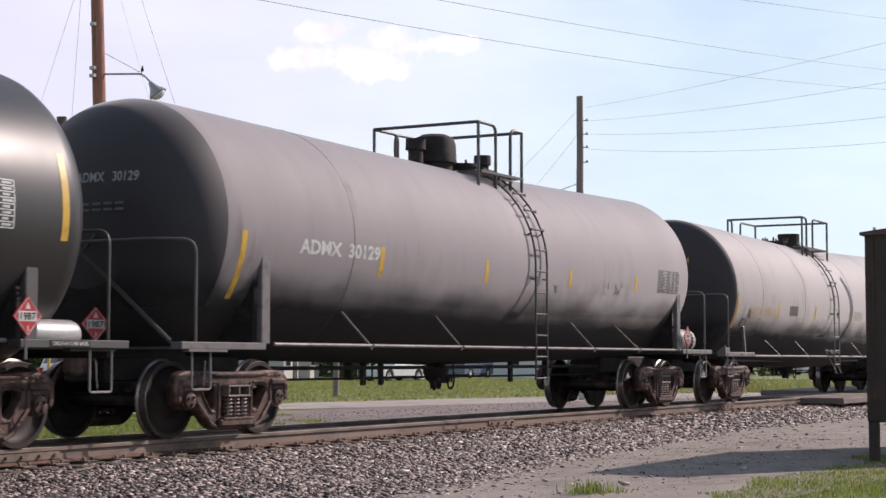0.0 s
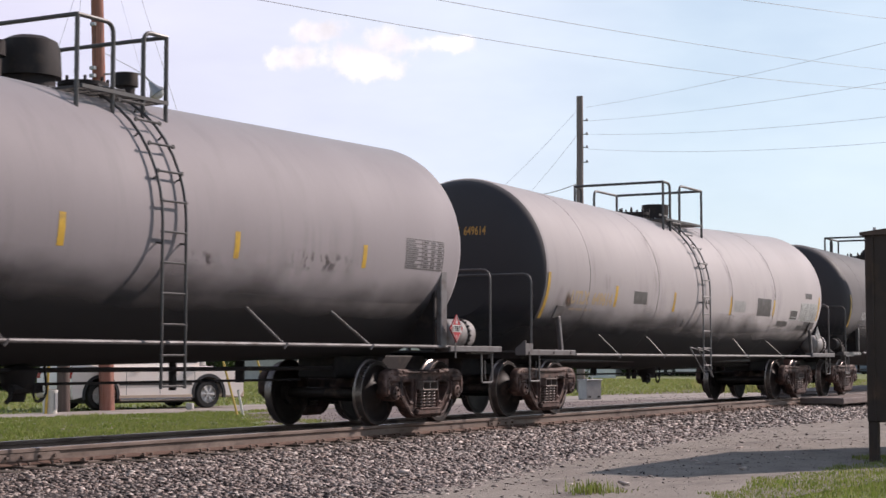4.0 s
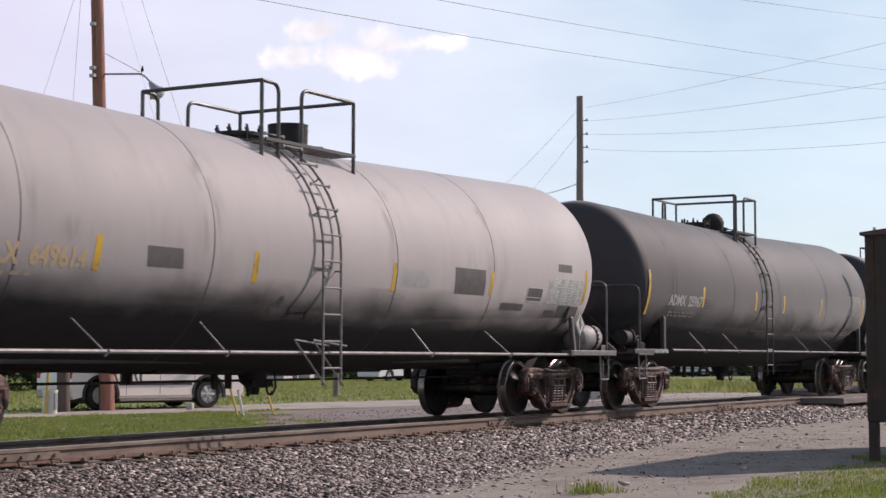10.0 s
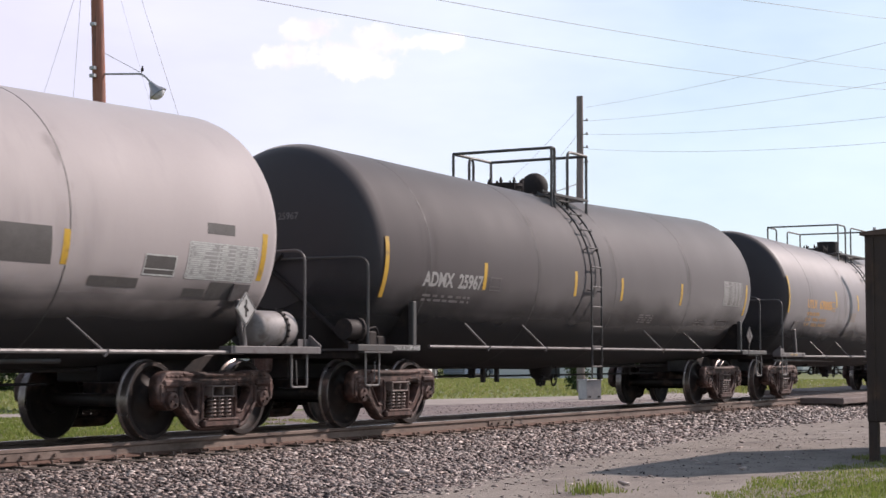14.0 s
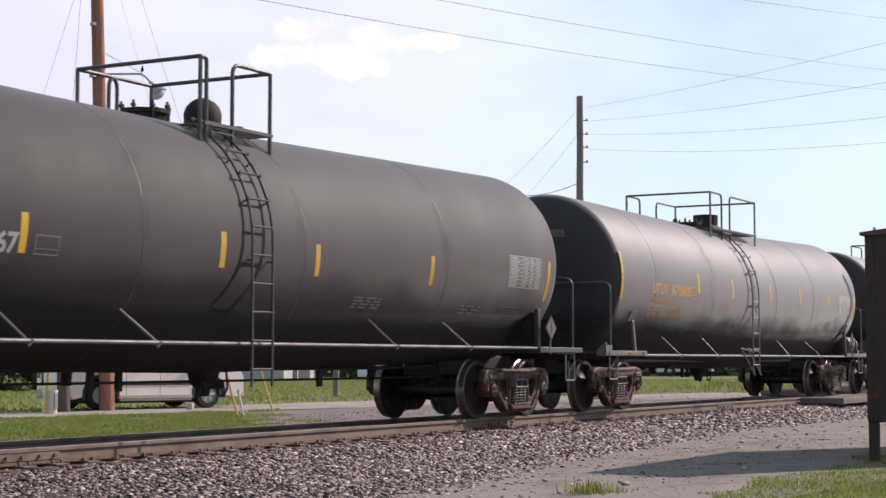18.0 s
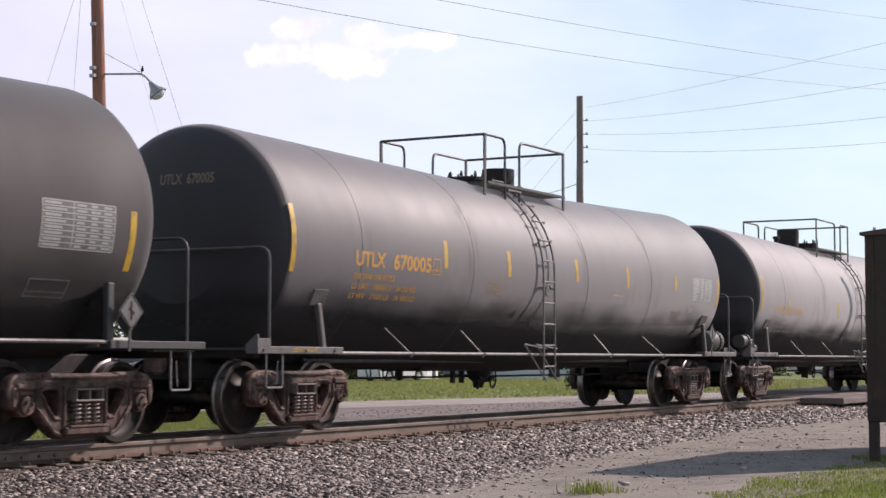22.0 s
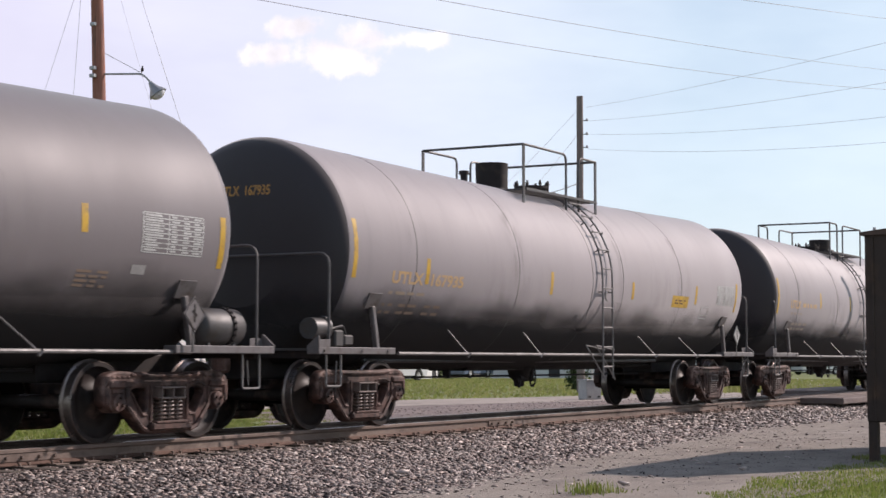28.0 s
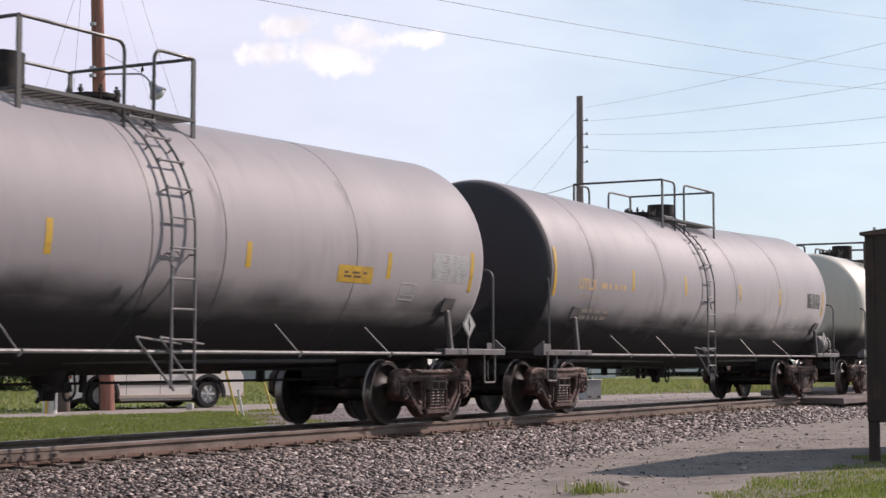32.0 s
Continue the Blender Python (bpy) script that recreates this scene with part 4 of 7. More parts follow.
def dome(car, x, kind):
    top = axis_z(x) + R + (0.06 if kind == "cup_first" else 0.0)
    if kind == "bell":
        s = Shape()
        s.lathe([(top - 0.08, 0.0), (top - 0.08, 0.30), (top + 0.1, 0.29), (top + 0.1, 0.36), (top + 0.40, 0.345), (top + 0.50, 0.31), (top + 0.555, 0.2), (top + 0.575, 0.0)][::-1], "z", 28, (x, 0, 0))
        part("manway_bonnet", s, M_BLACK, car)
        for dx, h, r in ((-0.6, 0.42, 0.12), (1.66, 0.40, 0.11)):
            s = Shape()
            s.lathe([(top - 0.1, 0.0), (top - 0.1, r), (top + h * 0.6, r), (top + h * 0.6, r * 1.35), (top + h, r * 1.3), (top + h, 0.0)][::-1], "z", 16, (x + dx, 0, 0))
            part("relief_valve", s, M_BLACK, car)
        s = Shape()
        s.lathe([(top - 0.1, 0.0), (top - 0.1, 0.27), (top + 0.12, 0.27), (top + 0.12, 0.30), (top + 0.17, 0.3), (top + 0.2, 0.0)][::-1], "z", 24, (x + 0.9, 0, 0))
        lid = part("manway_lid", s, M_BLACK, car)
        for k in range(8):
            a = k * math.pi / 4
            b = Shape()
            b.rod((x + 0.9 + 0.28 * math.cos(a), 0.28 * math.sin(a), top + 0.1), (x + 0.9 + 0.28 * math.cos(a), 0.28 * math.sin(a), top + 0.22), 0.02, 6)
            part("swing_bolt", b, M_BLACK, lid)
    else:
        # low manway with swing bolts, then a cup or a ball over the valves
        s = Shape()
        mx = x - 1.15 if kind != "cup_first" else x + 1.55
        s.lathe([(top - 0.1, 0.0), (top - 0.1, 0.27), (top + 0.08, 0.27), (top + 0.08, 0.31), (top + 0.13, 0.31), (top + 0.15, 0.0)][::-1], "z", 24, (mx, 0, 0))
        lid = part("manway_lid", s, M_BLACK, car)
        for k in range(8):
            a = k * math.pi / 4 + 0.2
            c, d = mx + 0.3 * math.cos(a), 0.3 * math.sin(a)
            b = Shape()
            b.rod((c, d, top - 0.02), (c, d, top + 0.22), 0.018, 6)
            b.box(c - 0.03, c + 0.03, d - 0.02, d + 0.02, top + 0.14, top + 0.18, 0.005)
            part("swing_bolt", b, M_BLACK, lid)
        s = Shape()
        if kind == "ball":
            s.lathe([(top - 0.1, 0.0), (top - 0.1, 0.22), (top + 0.04, 0.22)] + [(top + 0.19 + 0.25 * math.sin(radians(a)), 0.25 * math.cos(radians(a))) for a in (-15, 10, 30, 50, 70)] + [(top + 0.44, 0.0)], "z", 24, (x, 0, 0))
        else:
            s.lathe([(top - 0.1, 0.0), (top - 0.1, 0.27), (top + 0.38, 0.28), (top + 0.38, 0.265), (top + 0.34, 0.25), (top + 0.34, 0.0)], "z", 28, (x, 0, 0))
            s.box(x + 0.26, x + 0.36, -0.05, 0.05, top + 0.08, top + 0.16, 0.01)
        part("valve_housing", s, M_BLACK, car)
        s = Shape()
        s.lathe([(top - 0.1, 0.0), (top - 0.1, 0.06), (top + 0.1, 0.06), (top + 0.1, 0.09), (top + 0.16, 0.08), (top + 0.17, 0.0)], "z", 12, (x + 0.75 if kind != "cup_first" else x - 1.0, 0, 0))
        part("vacuum_valve", s, M_BLACK, car)


def placard(car, x, y, z, text, red, turn=0, plain=None):
    d = 0.2
    s = Shape()
    s.plate([(0, -d), (d, 0), (0, d), (-d, 0)], -0.006, 0.006)
    ob = part("placard", s, M_RED if red else plain or M_PLACARD, car, "red diamond hazard placard" if red else "worn diamond placard", pose(x, y, z, 0, 0, turn))
    b = Shape()
    k = d * 0.9
    for p, q in (((0, -k), (k, 0)), ((k, 0), (0, k)), ((0, k), (-k, 0)), ((-k, 0), (0, -k))):
        b.rod((p[0], -0.008, p[1]), (q[0], -0.008, q[1]), 0.004, 4)
    part("placard_border", b, M_WHITE if red else M_BLACK, ob)
    if red:
        w = Shape()
        w.box(-0.125, 0.125, -0.010, -0.0065, -0.05, 0.05, 0.001)
        part("number_panel", w, M_WHITE, ob)
        uv, fs = letters(text)
        t = Shape()
        t.add([(-0.105 + 0.21 * u, -0.0125, -0.037 + 0.074 * v) for u, v in uv], fs)
        part("number", t, M_BLACK, ob)
        uv, fs = letters("3")
        t = Shape()
        t.add([(-0.014 + 0.028 * u, -0.009, -0.145 + 0.05 * v) for u, v in uv], fs)
        part("class_number", t, M_WHITE, ob)
        f = Shape()
        f.plate([(-0.035, 0.07), (0.035, 0.07), (0.02, 0.10), (0.0, 0.145), (-0.02, 0.10)], -0.0095, -0.0065)
        part("flame_mark", f, M_WHITE, ob)
    else:
        t = Shape()
        t.box(-0.012, 0.012, -0.011, -0.0065, -0.09, 0.11, 0.002)
        t.box(-0.05, 0.05, -0.011, -0.0065, -0.01, 0.02, 0.002, pose(0, 0, 0, 0, 35, 0))
        part("placard_mark", t, M_BLACK, ob)
    h = Shape()
    h.box(-0.02, 0.02, 0.008, 0.02, -0.42, 0.1, 0.004)
    part("placard_holder", h, M_FRAME_DARK, ob)


def reservoir(car, x, mat, r=0.222, z=1.29, banded=True):
    """Air reservoir drum held by a bolted band."""
    y = -1.24
    s = Shape()
    s.lathe([(-0.43, 0.0), (-0.425, r * 0.5), (-0.39, r * 0.86), (-0.335, r), (0.335, r), (0.39, r * 0.86), (0.425, r * 0.5), (0.43, 0.0)], "x", 30, (x, y, z))
    d = part("air_reservoir", s, mat, car, "horizontal air reservoir drum")
    st = Shape()
    st.lathe([(0.10, r + 0.001), (0.10, r + 0.014), (0.15, r + 0.014), (0.15, r + 0.001)], "x", 30, (x, y, z))
    for k in range(10):
        a = radians(100 + 17 * k)
        st.rod((x + 0.125, y + (r + 0.01) * math.cos(a), z + (r + 0.01) * math.sin(a)), (x + 0.125, y + (r + 0.035) * math.cos(a), z + (r + 0.035) * math.sin(a)), 0.014, 6)
    if banded:
        part("strap", st, M_BLACK, d)
    ft = Shape()
    for k in (-0.24, 0.24):
        ft.box(x + k - 0.03, x + k + 0.03, y - 0.13, y + 0.13, 1.04, z - r * 0.72, 0.006)
    part("cradle", ft, M_FRAME_DARK, d)


def brake_gear(car, x):
    """Hand brake wheel with its housing, and a brake cylinder with fittings."""
    w = Shape()
    rim = [(x, -0.35 + 0.25 * math.cos(a), 1.87 + 0.27 * math.sin(a)) for a in (2 * math.pi * k / 24 for k in range(25))]
    w.tube(rim, 0.017, 6)
    for k in range(6):
        a = k * math.pi / 3
        w.rod((x, -0.35, 1.87), (x, -0.35 + 0.25 * math.cos(a), 1.87 + 0.27 * math.sin(a)), 0.011, 5)
    w.rod((x - 0.06, -0.35, 1.87), (x + 0.12, -0.35, 1.87), 0.045, 10)
    part("hand_brake_wheel", w, M_BLACK, car)
    s = Shape()
    s.box(x + 0.06, x + 0.16, -0.55, -0.15, 1.55, 2.15, 0.02)
    s.rod((x + 0.1, -0.35, 1.0), (x + 0.1, -0.35, 1.6), 0.03, 6)
    part("brake_housing", s, M_BLACK, car)


def valve_gear(car, x, s0):
    s = Shape()
    s.lathe([(-0.16, 0.0), (-0.16, 0.14), (0.1, 0.14), (0.12, 0.17), (0.16, 0.17), (0.16, 0.0)], "x", 18, (x, -1.15, 1.32))
    for k in range(6):
        a = k * math.pi / 3
        s.rod((x + 0.1, -1.15 + 0.155 * math.cos(a), 1.32 + 0.155 * math.sin(a)), (x + 0.2, -1.15 + 0.155 * math.cos(a), 1.32 + 0.155 * math.sin(a)), 0.014, 5)
    part("brake_cylinder", s, s0, car)
    s = Shape()
    s.box(x + 0.25, x + 0.45, -1.3, -1.05, 1.08, 1.3, 0.02)
    s.box(x + 0.5, x + 0.72, -1.28, -1.08, 1.1, 1.24, 0.02)
    s.tube(rounded([(x + 0.2, -1.2, 1.3), (x + 0.5, -1.25, 1.36), (x + 0.62, -1.25, 1.16)], 0.05), 0.018, 6)
    part("control_valve", s, s0, car)


def end_gear(car, front, spec):
    """Platform, steps, hoop, draft sill and coupler at one end; built for the leading end and turned for the trailing one."""
    style, frame_mat, tail = spec["style"], spec["frame"], spec["tail"]
    m = pose(spec.get("end_shift", 0.0), 0, 0) if front else pose(spec["length"], 0, 0, 0, 0, 180)
    s = Shape()
    s.box(-0.55, 2.0, -0.32, 0.32, 0.66, 0.98, 0.02)
    s.box(-0.62, -0.5, -1.42, 1.42, 0.93, 1.03, 0.012)
    put("draft_sill", cached("draft_sill", lambda: s.mesh("draft_sill", M_BLACK)), car, m)
    put("coupler", cached("coupler", coupler_mesh), car, m @ pose(-0.2, 0, 0))
    bow = spec.get("bow", 0.0) if front else 0.0
    hoop_mat = M_HOOP if frame_mat is M_FRAME else frame_mat
    put("end_handrail", cached(("hoop", hoop_mat.name, bow), lambda: hoop_mesh(hoop_mat, bow)), car, m @ pose(-0.43, 0, 0), "bent pipe handrail")
    for sg in (-1, 1):
        e = Shape()
        if style == "utl":
            e.box(-0.72, 1.16, -0.08, 0.10, 0.985, 1.075, 0.008)
            e.prism([(-0.08, 1.07), (0.1, 1.07), (0.1, 1.09), (-0.06, 1.22), (-0.08, 1.22)], -0.72, -0.695)
            e.box(-0.72, -0.45, -0.08, -0.068, 1.07, 1.17, 0.004)
            for k in (-0.6, 0.3, 0.95):
                e.rod((k, -0.085, 1.03), (k, -0.1, 1.03), 0.018, 6)
        else:
            e.box(-0.70, 0.92, -0.06, 0.10, 1.03, 1.115, 0.008)
            e.box(-0.62, 0.1, -0.10, 0.0, 1.0, 1.03, 0.004)
        put("side_platform", cached(("side_platform", style, frame_mat.name), lambda: e.mesh("side_platform", frame_mat)), car, m @ pose(0, sg * 1.46, 0))
        put("sill_step", cached("stirrup", stirrup_mesh), car, m @ pose(-0.32, sg * 1.5, 0), "hanging step of bent bar")
        # tank saddle: a leaning strut with its pad, or an upright web plate
        b = Shape()
        if style == "utl":
            b.box(0.875, 0.965, -1.42, -1.35, 1.03, 1.64, 0.014, Matrix.Translation((0.92, 0, 1.05)) @ Matrix.Rotation(radians(-12), 4, "Y") @ Matrix.Translation((-0.92, 0, -1.05)))
            pad = Shape()
            pad.add([on_shell(x, a, o) for o in (0.0, 0.022) for a in (-30, -22) for x in (0.64, 0.95)], [(0, 1, 3, 2)[::-1], (4, 5, 7, 6), (0, 1, 5, 4), (2, 6, 7, 3), (0, 4, 6, 2), (1, 3, 7, 5)])
            pob = put("saddle_pad", cached(("pad", car.name, front), lambda: pad.mesh("saddle_pad", M_FRAME)), car, m if (sg < 0) == front else m @ pose(1.6, 0, 0, 0, 0, 180))
            put("saddle_strut", cached(("strut", frame_mat.name), lambda: b.mesh("saddle_strut", frame_mat)), car, m if sg < 0 else m @ pose(1.6, 0, 0, 0, 0, 180))
        else:
            top = spec.get("saddle_top", 2.22)
            inward = m if front else m @ pose(spec.get("rear_saddle", 0.0), 0, 0)
            b.box(0.82 if top > 2 else 0.72, 1.0 if top > 2 else 0.82, -1.52, -1.44, 1.10, top, 0.012)
            web = Shape()
            web.prism([(-1.43, 1.1), (-1.43, top - 0.06), (-1.38, top - 0.04), (-1.25, 1.58), (-0.9, 1.15)], 0.765, 0.795)
            put("saddle_web", cached(("saddle_web", top), lambda: web.mesh("saddle_web", M_BLACK)), car, inward if sg < 0 else inward @ pose(1.64, 0, 0, 0, 0, 180))
            put("saddle_plate", cached(("saddle", frame_mat.name, top), lambda: b.mesh("saddle_plate", frame_mat)), car, inward if sg < 0 else inward @ pose(1.64, 0, 0, 0, 0, 180))
    # walkway boards across the end
    g = Shape()
    for k in range(5):
        g.box(-0.68 + k * 0.09, -0.62 + k * 0.09, -1.38, 1.38, 1.03, 1.06, 0.004)
    put("end_walkway", cached("end_walkway", lambda: g.mesh("end_walkway", M_FRAME_DARK)), car, m)


def stripe(car, x, d0, d1, w=0.05):
    part("reflective_stripe", film(x - w, x + w, d0, d1, 0.006, 6), M_YELLOW, car, "yellow reflective stripe")


def stencil_table(car, x0, x1, d0, d1, rows=7, mat=None, panel=None):
    """A ruled data panel whose small print cannot be read: bars in rows."""
    if panel:
        part("data_panel", film(x0, x1, d0, d1, 0.005, 6), panel, car)
    s = Shape()
    step = (d1 - d0) / rows
    lw = 0.75
    for k in range(rows + 1):
        d = d0 + k * step
        q = film(x0, x1, d - lw / 3, d + lw / 3, 0.008, 1)
        s.add(q.v, q.f)
    for x in (x0, x0 + (x1 - x0) * 0.42, x1):
        q = film(x - 0.009, x + 0.009, d0, d1, 0.008, 6)
        s.add(q.v, q.f)
    rng = random.Random(int(x0 * 100))
    for k in range(rows):
        d = d0 + (k + 0.3) * step
        for u in (0.03, 0.46, 0.66, 0.84):
            a = x0 + (x1 - x0) * u
            q = film(a, a + (x1 - x0) * rng.uniform(0.08, 0.14) * (2.2 if u < 0.1 else 1), d, d + step * 0.42, 0.009, 1)
            s.add(q.v, q.f)
    part("data_table", s, mat or M_WHITE, car, "ruled stencil panel of small print")


def print_bars(car, x0, x1, d0, d1, rows, mat):
    """Print too small to read, as bars."""
    step = (d1 - d0) / rows
    rng = random.Random(int(x0 * 77 + rows))
    for k in range(rows):
        x = x0
        while x < x1 - 0.05:
            w = rng.uniform(0.08, 0.26)
            part("small_print", film(x, min(x + w, x1), d0 + (k + 0.2) * step, d0 + (k + 0.75) * step, 0.007), mat, car)
            x += w + rng.uniform(0.04, 0.12)


def tank_car(spec):
    global R, ZC, BEND
    R, ZC = spec.get("r", 1.54), spec.get("zc", 2.38)
    BEND = (spec["xf"], spec["bend"][0], spec["dome"][0] if 6.5 < spec["dome"][0] < 8.6 else 7.6, spec["bend"][1], spec["xr"], spec["bend"][2]) if "bend" in spec else None
    xf, xr, bulge = spec["xf"], spec["xr"], spec.get("bulge", 0.55)
    spec.setdefault("length", 15.9)
    car = empty("tank_car", pose(spec["x"], 0, 0), spec["label"], "railway tank car", "tank cars of the train")
    HEAD[car.name] = xf, bulge
    RADIUS[car.name] = R, ZC, BEND
    sh = Shape()
    pr = shell_profile(xf, xr, bulge, spec.get("rear_bulge", bulge))
    half = len(pr) // 2
    if BEND:
        pr = pr[:half] + [(BEND[2], R)] + pr[half:]
    # slot 1 puts the painted shade on the leading head only
    sh.lathe(pr, "x", 128, (0, 0, ZC), slots=[1] * (half - 2) + [0] * (len(pr) - 1 - (half - 2)) if spec.get("shaded_head", True) else None)
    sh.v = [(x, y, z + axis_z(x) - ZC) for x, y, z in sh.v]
    part("tank_shell", sh, [PAINT[spec["paint"]], SHADED_HEADPAINT], car)
    for x in spec["seams"]:
        s = Shape()
        s.lathe([(x - 0.012, R - 0.01), (x - 0.008, R + 0.0025), (x + 0.008, R + 0.0025), (x + 0.012, R - 0.01)], "x", 96, (0, 0, axis_z(x)))
        part("weld_seam", s, M_SEAM, car)
    # grime film that also carries the belly's shade in its colour
    if spec.get("grime_shade", True):
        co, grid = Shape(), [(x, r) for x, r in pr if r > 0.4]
        a0 = spec.get("grime_shade_from", -14)
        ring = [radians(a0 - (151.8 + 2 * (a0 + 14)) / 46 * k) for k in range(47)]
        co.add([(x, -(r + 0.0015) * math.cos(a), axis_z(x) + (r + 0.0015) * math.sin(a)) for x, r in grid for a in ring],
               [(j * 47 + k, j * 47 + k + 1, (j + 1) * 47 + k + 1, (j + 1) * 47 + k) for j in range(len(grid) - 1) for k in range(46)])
        part("underside_coating", co, M_GRIME_SHADE, car, "black underside grime with shade painted into its colour")
    style = spec["style"]
    zr = 1.0 if style == "utl" else 1.1
    for sg in (-1, 1):
        s = Shape()
        s.rod((1.1, sg * 1.5, zr), (14.75, sg * 1.5, zr), 0.024, 8)
        part("side_handrail", s, M_PIPE if style == "utl" else M_FRAME, car)
        for x0, x1 in spec["braces"]:
            s = Shape()
            p = on_shell(x0 + (0.04 if style == "utl" else 0.0), -42 if style == "utl" else -37, 0.0)
            s.rod((p[0], sg * abs(p[1]), p[2]), (x1, sg * 1.5, zr), 0.013 if style == "utl" else 0.019, 6)
            s.rod((x1, sg * 1.5, zr - 0.05), (x1 + 0.05, sg * 1.52, zr + 0.01), 0.022, 6)
            part("handrail_brace", s, M_FRAME, car)
    for x in (0.889, spec["tc"] + 0.889):
        bogie(car, x)
    end_gear(car, True, spec)
    end_gear(car, False, spec)
    lx = spec["ladder"] + 0.13
    for side in (-1, 1):
        ladder_parts(car, lx, "hook" if style == "utl" else "plain", M_PIPE if style == "utl" else M_FRAME_DARK, side)
    top_platform(car, *spec["platform"], lx, spec.get("rail_style", "pipe"), spec.get("rail_top", 4.46), spec.get("stub", 0.75), 1.2 if style == "utl" else 0.85)
    dome(car, spec["dome"][0], spec["dome"][1])
    # underside: pipes, hangers and the outlet valve
    s = Shape()
    s.rod((1.5, -0.25, 0.80), (14.0, -0.25, 0.80), 0.028, 8)
    part("brake_pipe", s, M_BLACK, car)
    s = Shape()
    s.rod((2.6, -0.1, 0.645), (13.0, -0.1, 0.645), 0.017, 6)
    part("brake_rod", s, M_BLACK, car)
    for x in (2.9, 5.0, 11.6):
        s = Shape()
        s.box(x - 0.03, x + 0.03, -0.16, -0.04, 0.62, 0.9, 0.008)
        part("rod_hanger", s, M_BLACK, car)
    if style == "utl":
        s = Shape()
        s.prism([(-0.5, 0.97), (-0.34, 0.74), (0.34, 0.74), (0.5, 0.97)], 5.2, 10.4)
        part("heater_trough", s, M_BLACK, car)
        s = Shape()
        s.rod((1.6, -0.62, 0.9), (12.6, -0.62, 0.9), 0.03, 8)
        part("steam_pipe", s, M_FRAME_DARK, car)
    s = Shape()
    s.lathe([(0.46, 0.0), (0.46, 0.08), (0.56, 0.1), (0.62, 0.17), (0.8, 0.22), (0.9, 0.0)], "z", 16, (7.4, -0.2, 0))
    s.rod((7.2, -0.3, 0.6), (7.62, -0.3, 0.6), 0.05, 8)
    s.tube(rounded([(7.2, -0.3, 0.6), (7.12, -0.36, 0.5), (7.06, -0.36, 0.46)], 0.04), 0.025, 6)
    part("outlet_valve", s, M_BLACK, car)
    for x in ((7.8, 8.1) if spec["dome"][1] == "cup_first" else (6.7, 7.0)) if style == "utl" else (5.4, 5.9, 10.2):
        s = Shape()
        s.box(x - 0.05, x + 0.05, -0.13, -0.07, 0.54, 0.9, 0.01)
        part("skid_plate", s, M_BLACK, car)
    s = Shape()
    s.tube([(7.5 + 0.07 * math.cos(k * 0.7), -0.4, 0.56 + 0.1 * math.sin(k * 0.7)) for k in range(9)], 0.016, 5)
    s.tube(rounded([(7.6, -0.4, 0.85), (7.64, -0.4, 0.55), (7.55, -0.4, 0.46)], 0.06), 0.016, 5)
    part("valve_chain", s, M_BLACK, car)
    for x, d0, d1 in spec["stripes"]:
        stripe(car, x, d0, d1)
    return car


B_BRACES = ((2.98, 3.32), (5.45, 5.82), (10.08, 10.56), (11.98, 12.56))
U_BRACES = ((2.73, 2.94), (4.88, 5.05), (9.72, 9.85), (12.03, 12.3))
F_BRACES = ((3.0, 3.1), (5.46, 5.55), (10.31, 10.42), (12.46, 12.58))

CAR_A = tank_car(dict(rail_top=4.63, r=1.62, x=-30.32, tc=13.9, xf=0.0, xr=15.55, paint="black", grime_shade=False, frame=M_FRAME_DARK, tail="drum", style="admx", seams=(), braces=B_BRACES, ladder=8.1, platform=(6.2, 9.0), dome=(7.0, "bell"), length=15.82,
                      stripes=[(15.45, -10, 22), (12.6, -8, 8), (9.4, -8, 8), (6.4, -8, 8), (3.4, -8, 8)], label="glossy black railway tank car with red hazard placard", shaded_head=False))
CAR_B = tank_car(dict(rail_top=4.63, r=1.56, zc=2.48, bend=(2.50, 2.395, 2.515), x=-12.16, tc=13.9, bow=0.3, rear_saddle=0.3, rear_bulge=0.42, xf=0.3, xr=14.9, bulge=0.95, paint="charcoal", frame=M_FRAME, tail="drum", style="admx", seams=(2.83,), braces=B_BRACES, ladder=8.14, platform=(7.42, 8.94), dome=(7.71, "bell"), length=15.57,
                      stripes=[(3.54, -17.3, -2.5), (6.56, -15.7, -3), (9.53, -14.6, -3), (12.35, -13.6, -2.5), (0.42, -33, -2)], label="matt charcoal railway tank car with white lettering and worn red placards"))
CAR_C = tank_car(dict(stub=0.32, rail_top=4.42, end_shift=-0.14, bend=(2.375, 2.235, 2.41), x=5.82, tc=13.95, xf=0.03, xr=15.28, bulge=0.42, length=15.6, paint="pale", frame=M_FRAME, tail="drum", style="utl", seams=(1.64, 4.77, 8.87, 11.72), braces=U_BRACES, ladder=7.0, platform=(6.5, 8.66), dome=(8.47, "cup"),
                      stripes=[(0.04, -31, -2), (2.81, -20.5, -6.5), (5.61, -21, -7), (8.8, -20.5, -6), (11.68, -19, -5.5), (15.12, -20, 1)], label="pale grey railway tank car with dark repaint patches and faded lettering"))
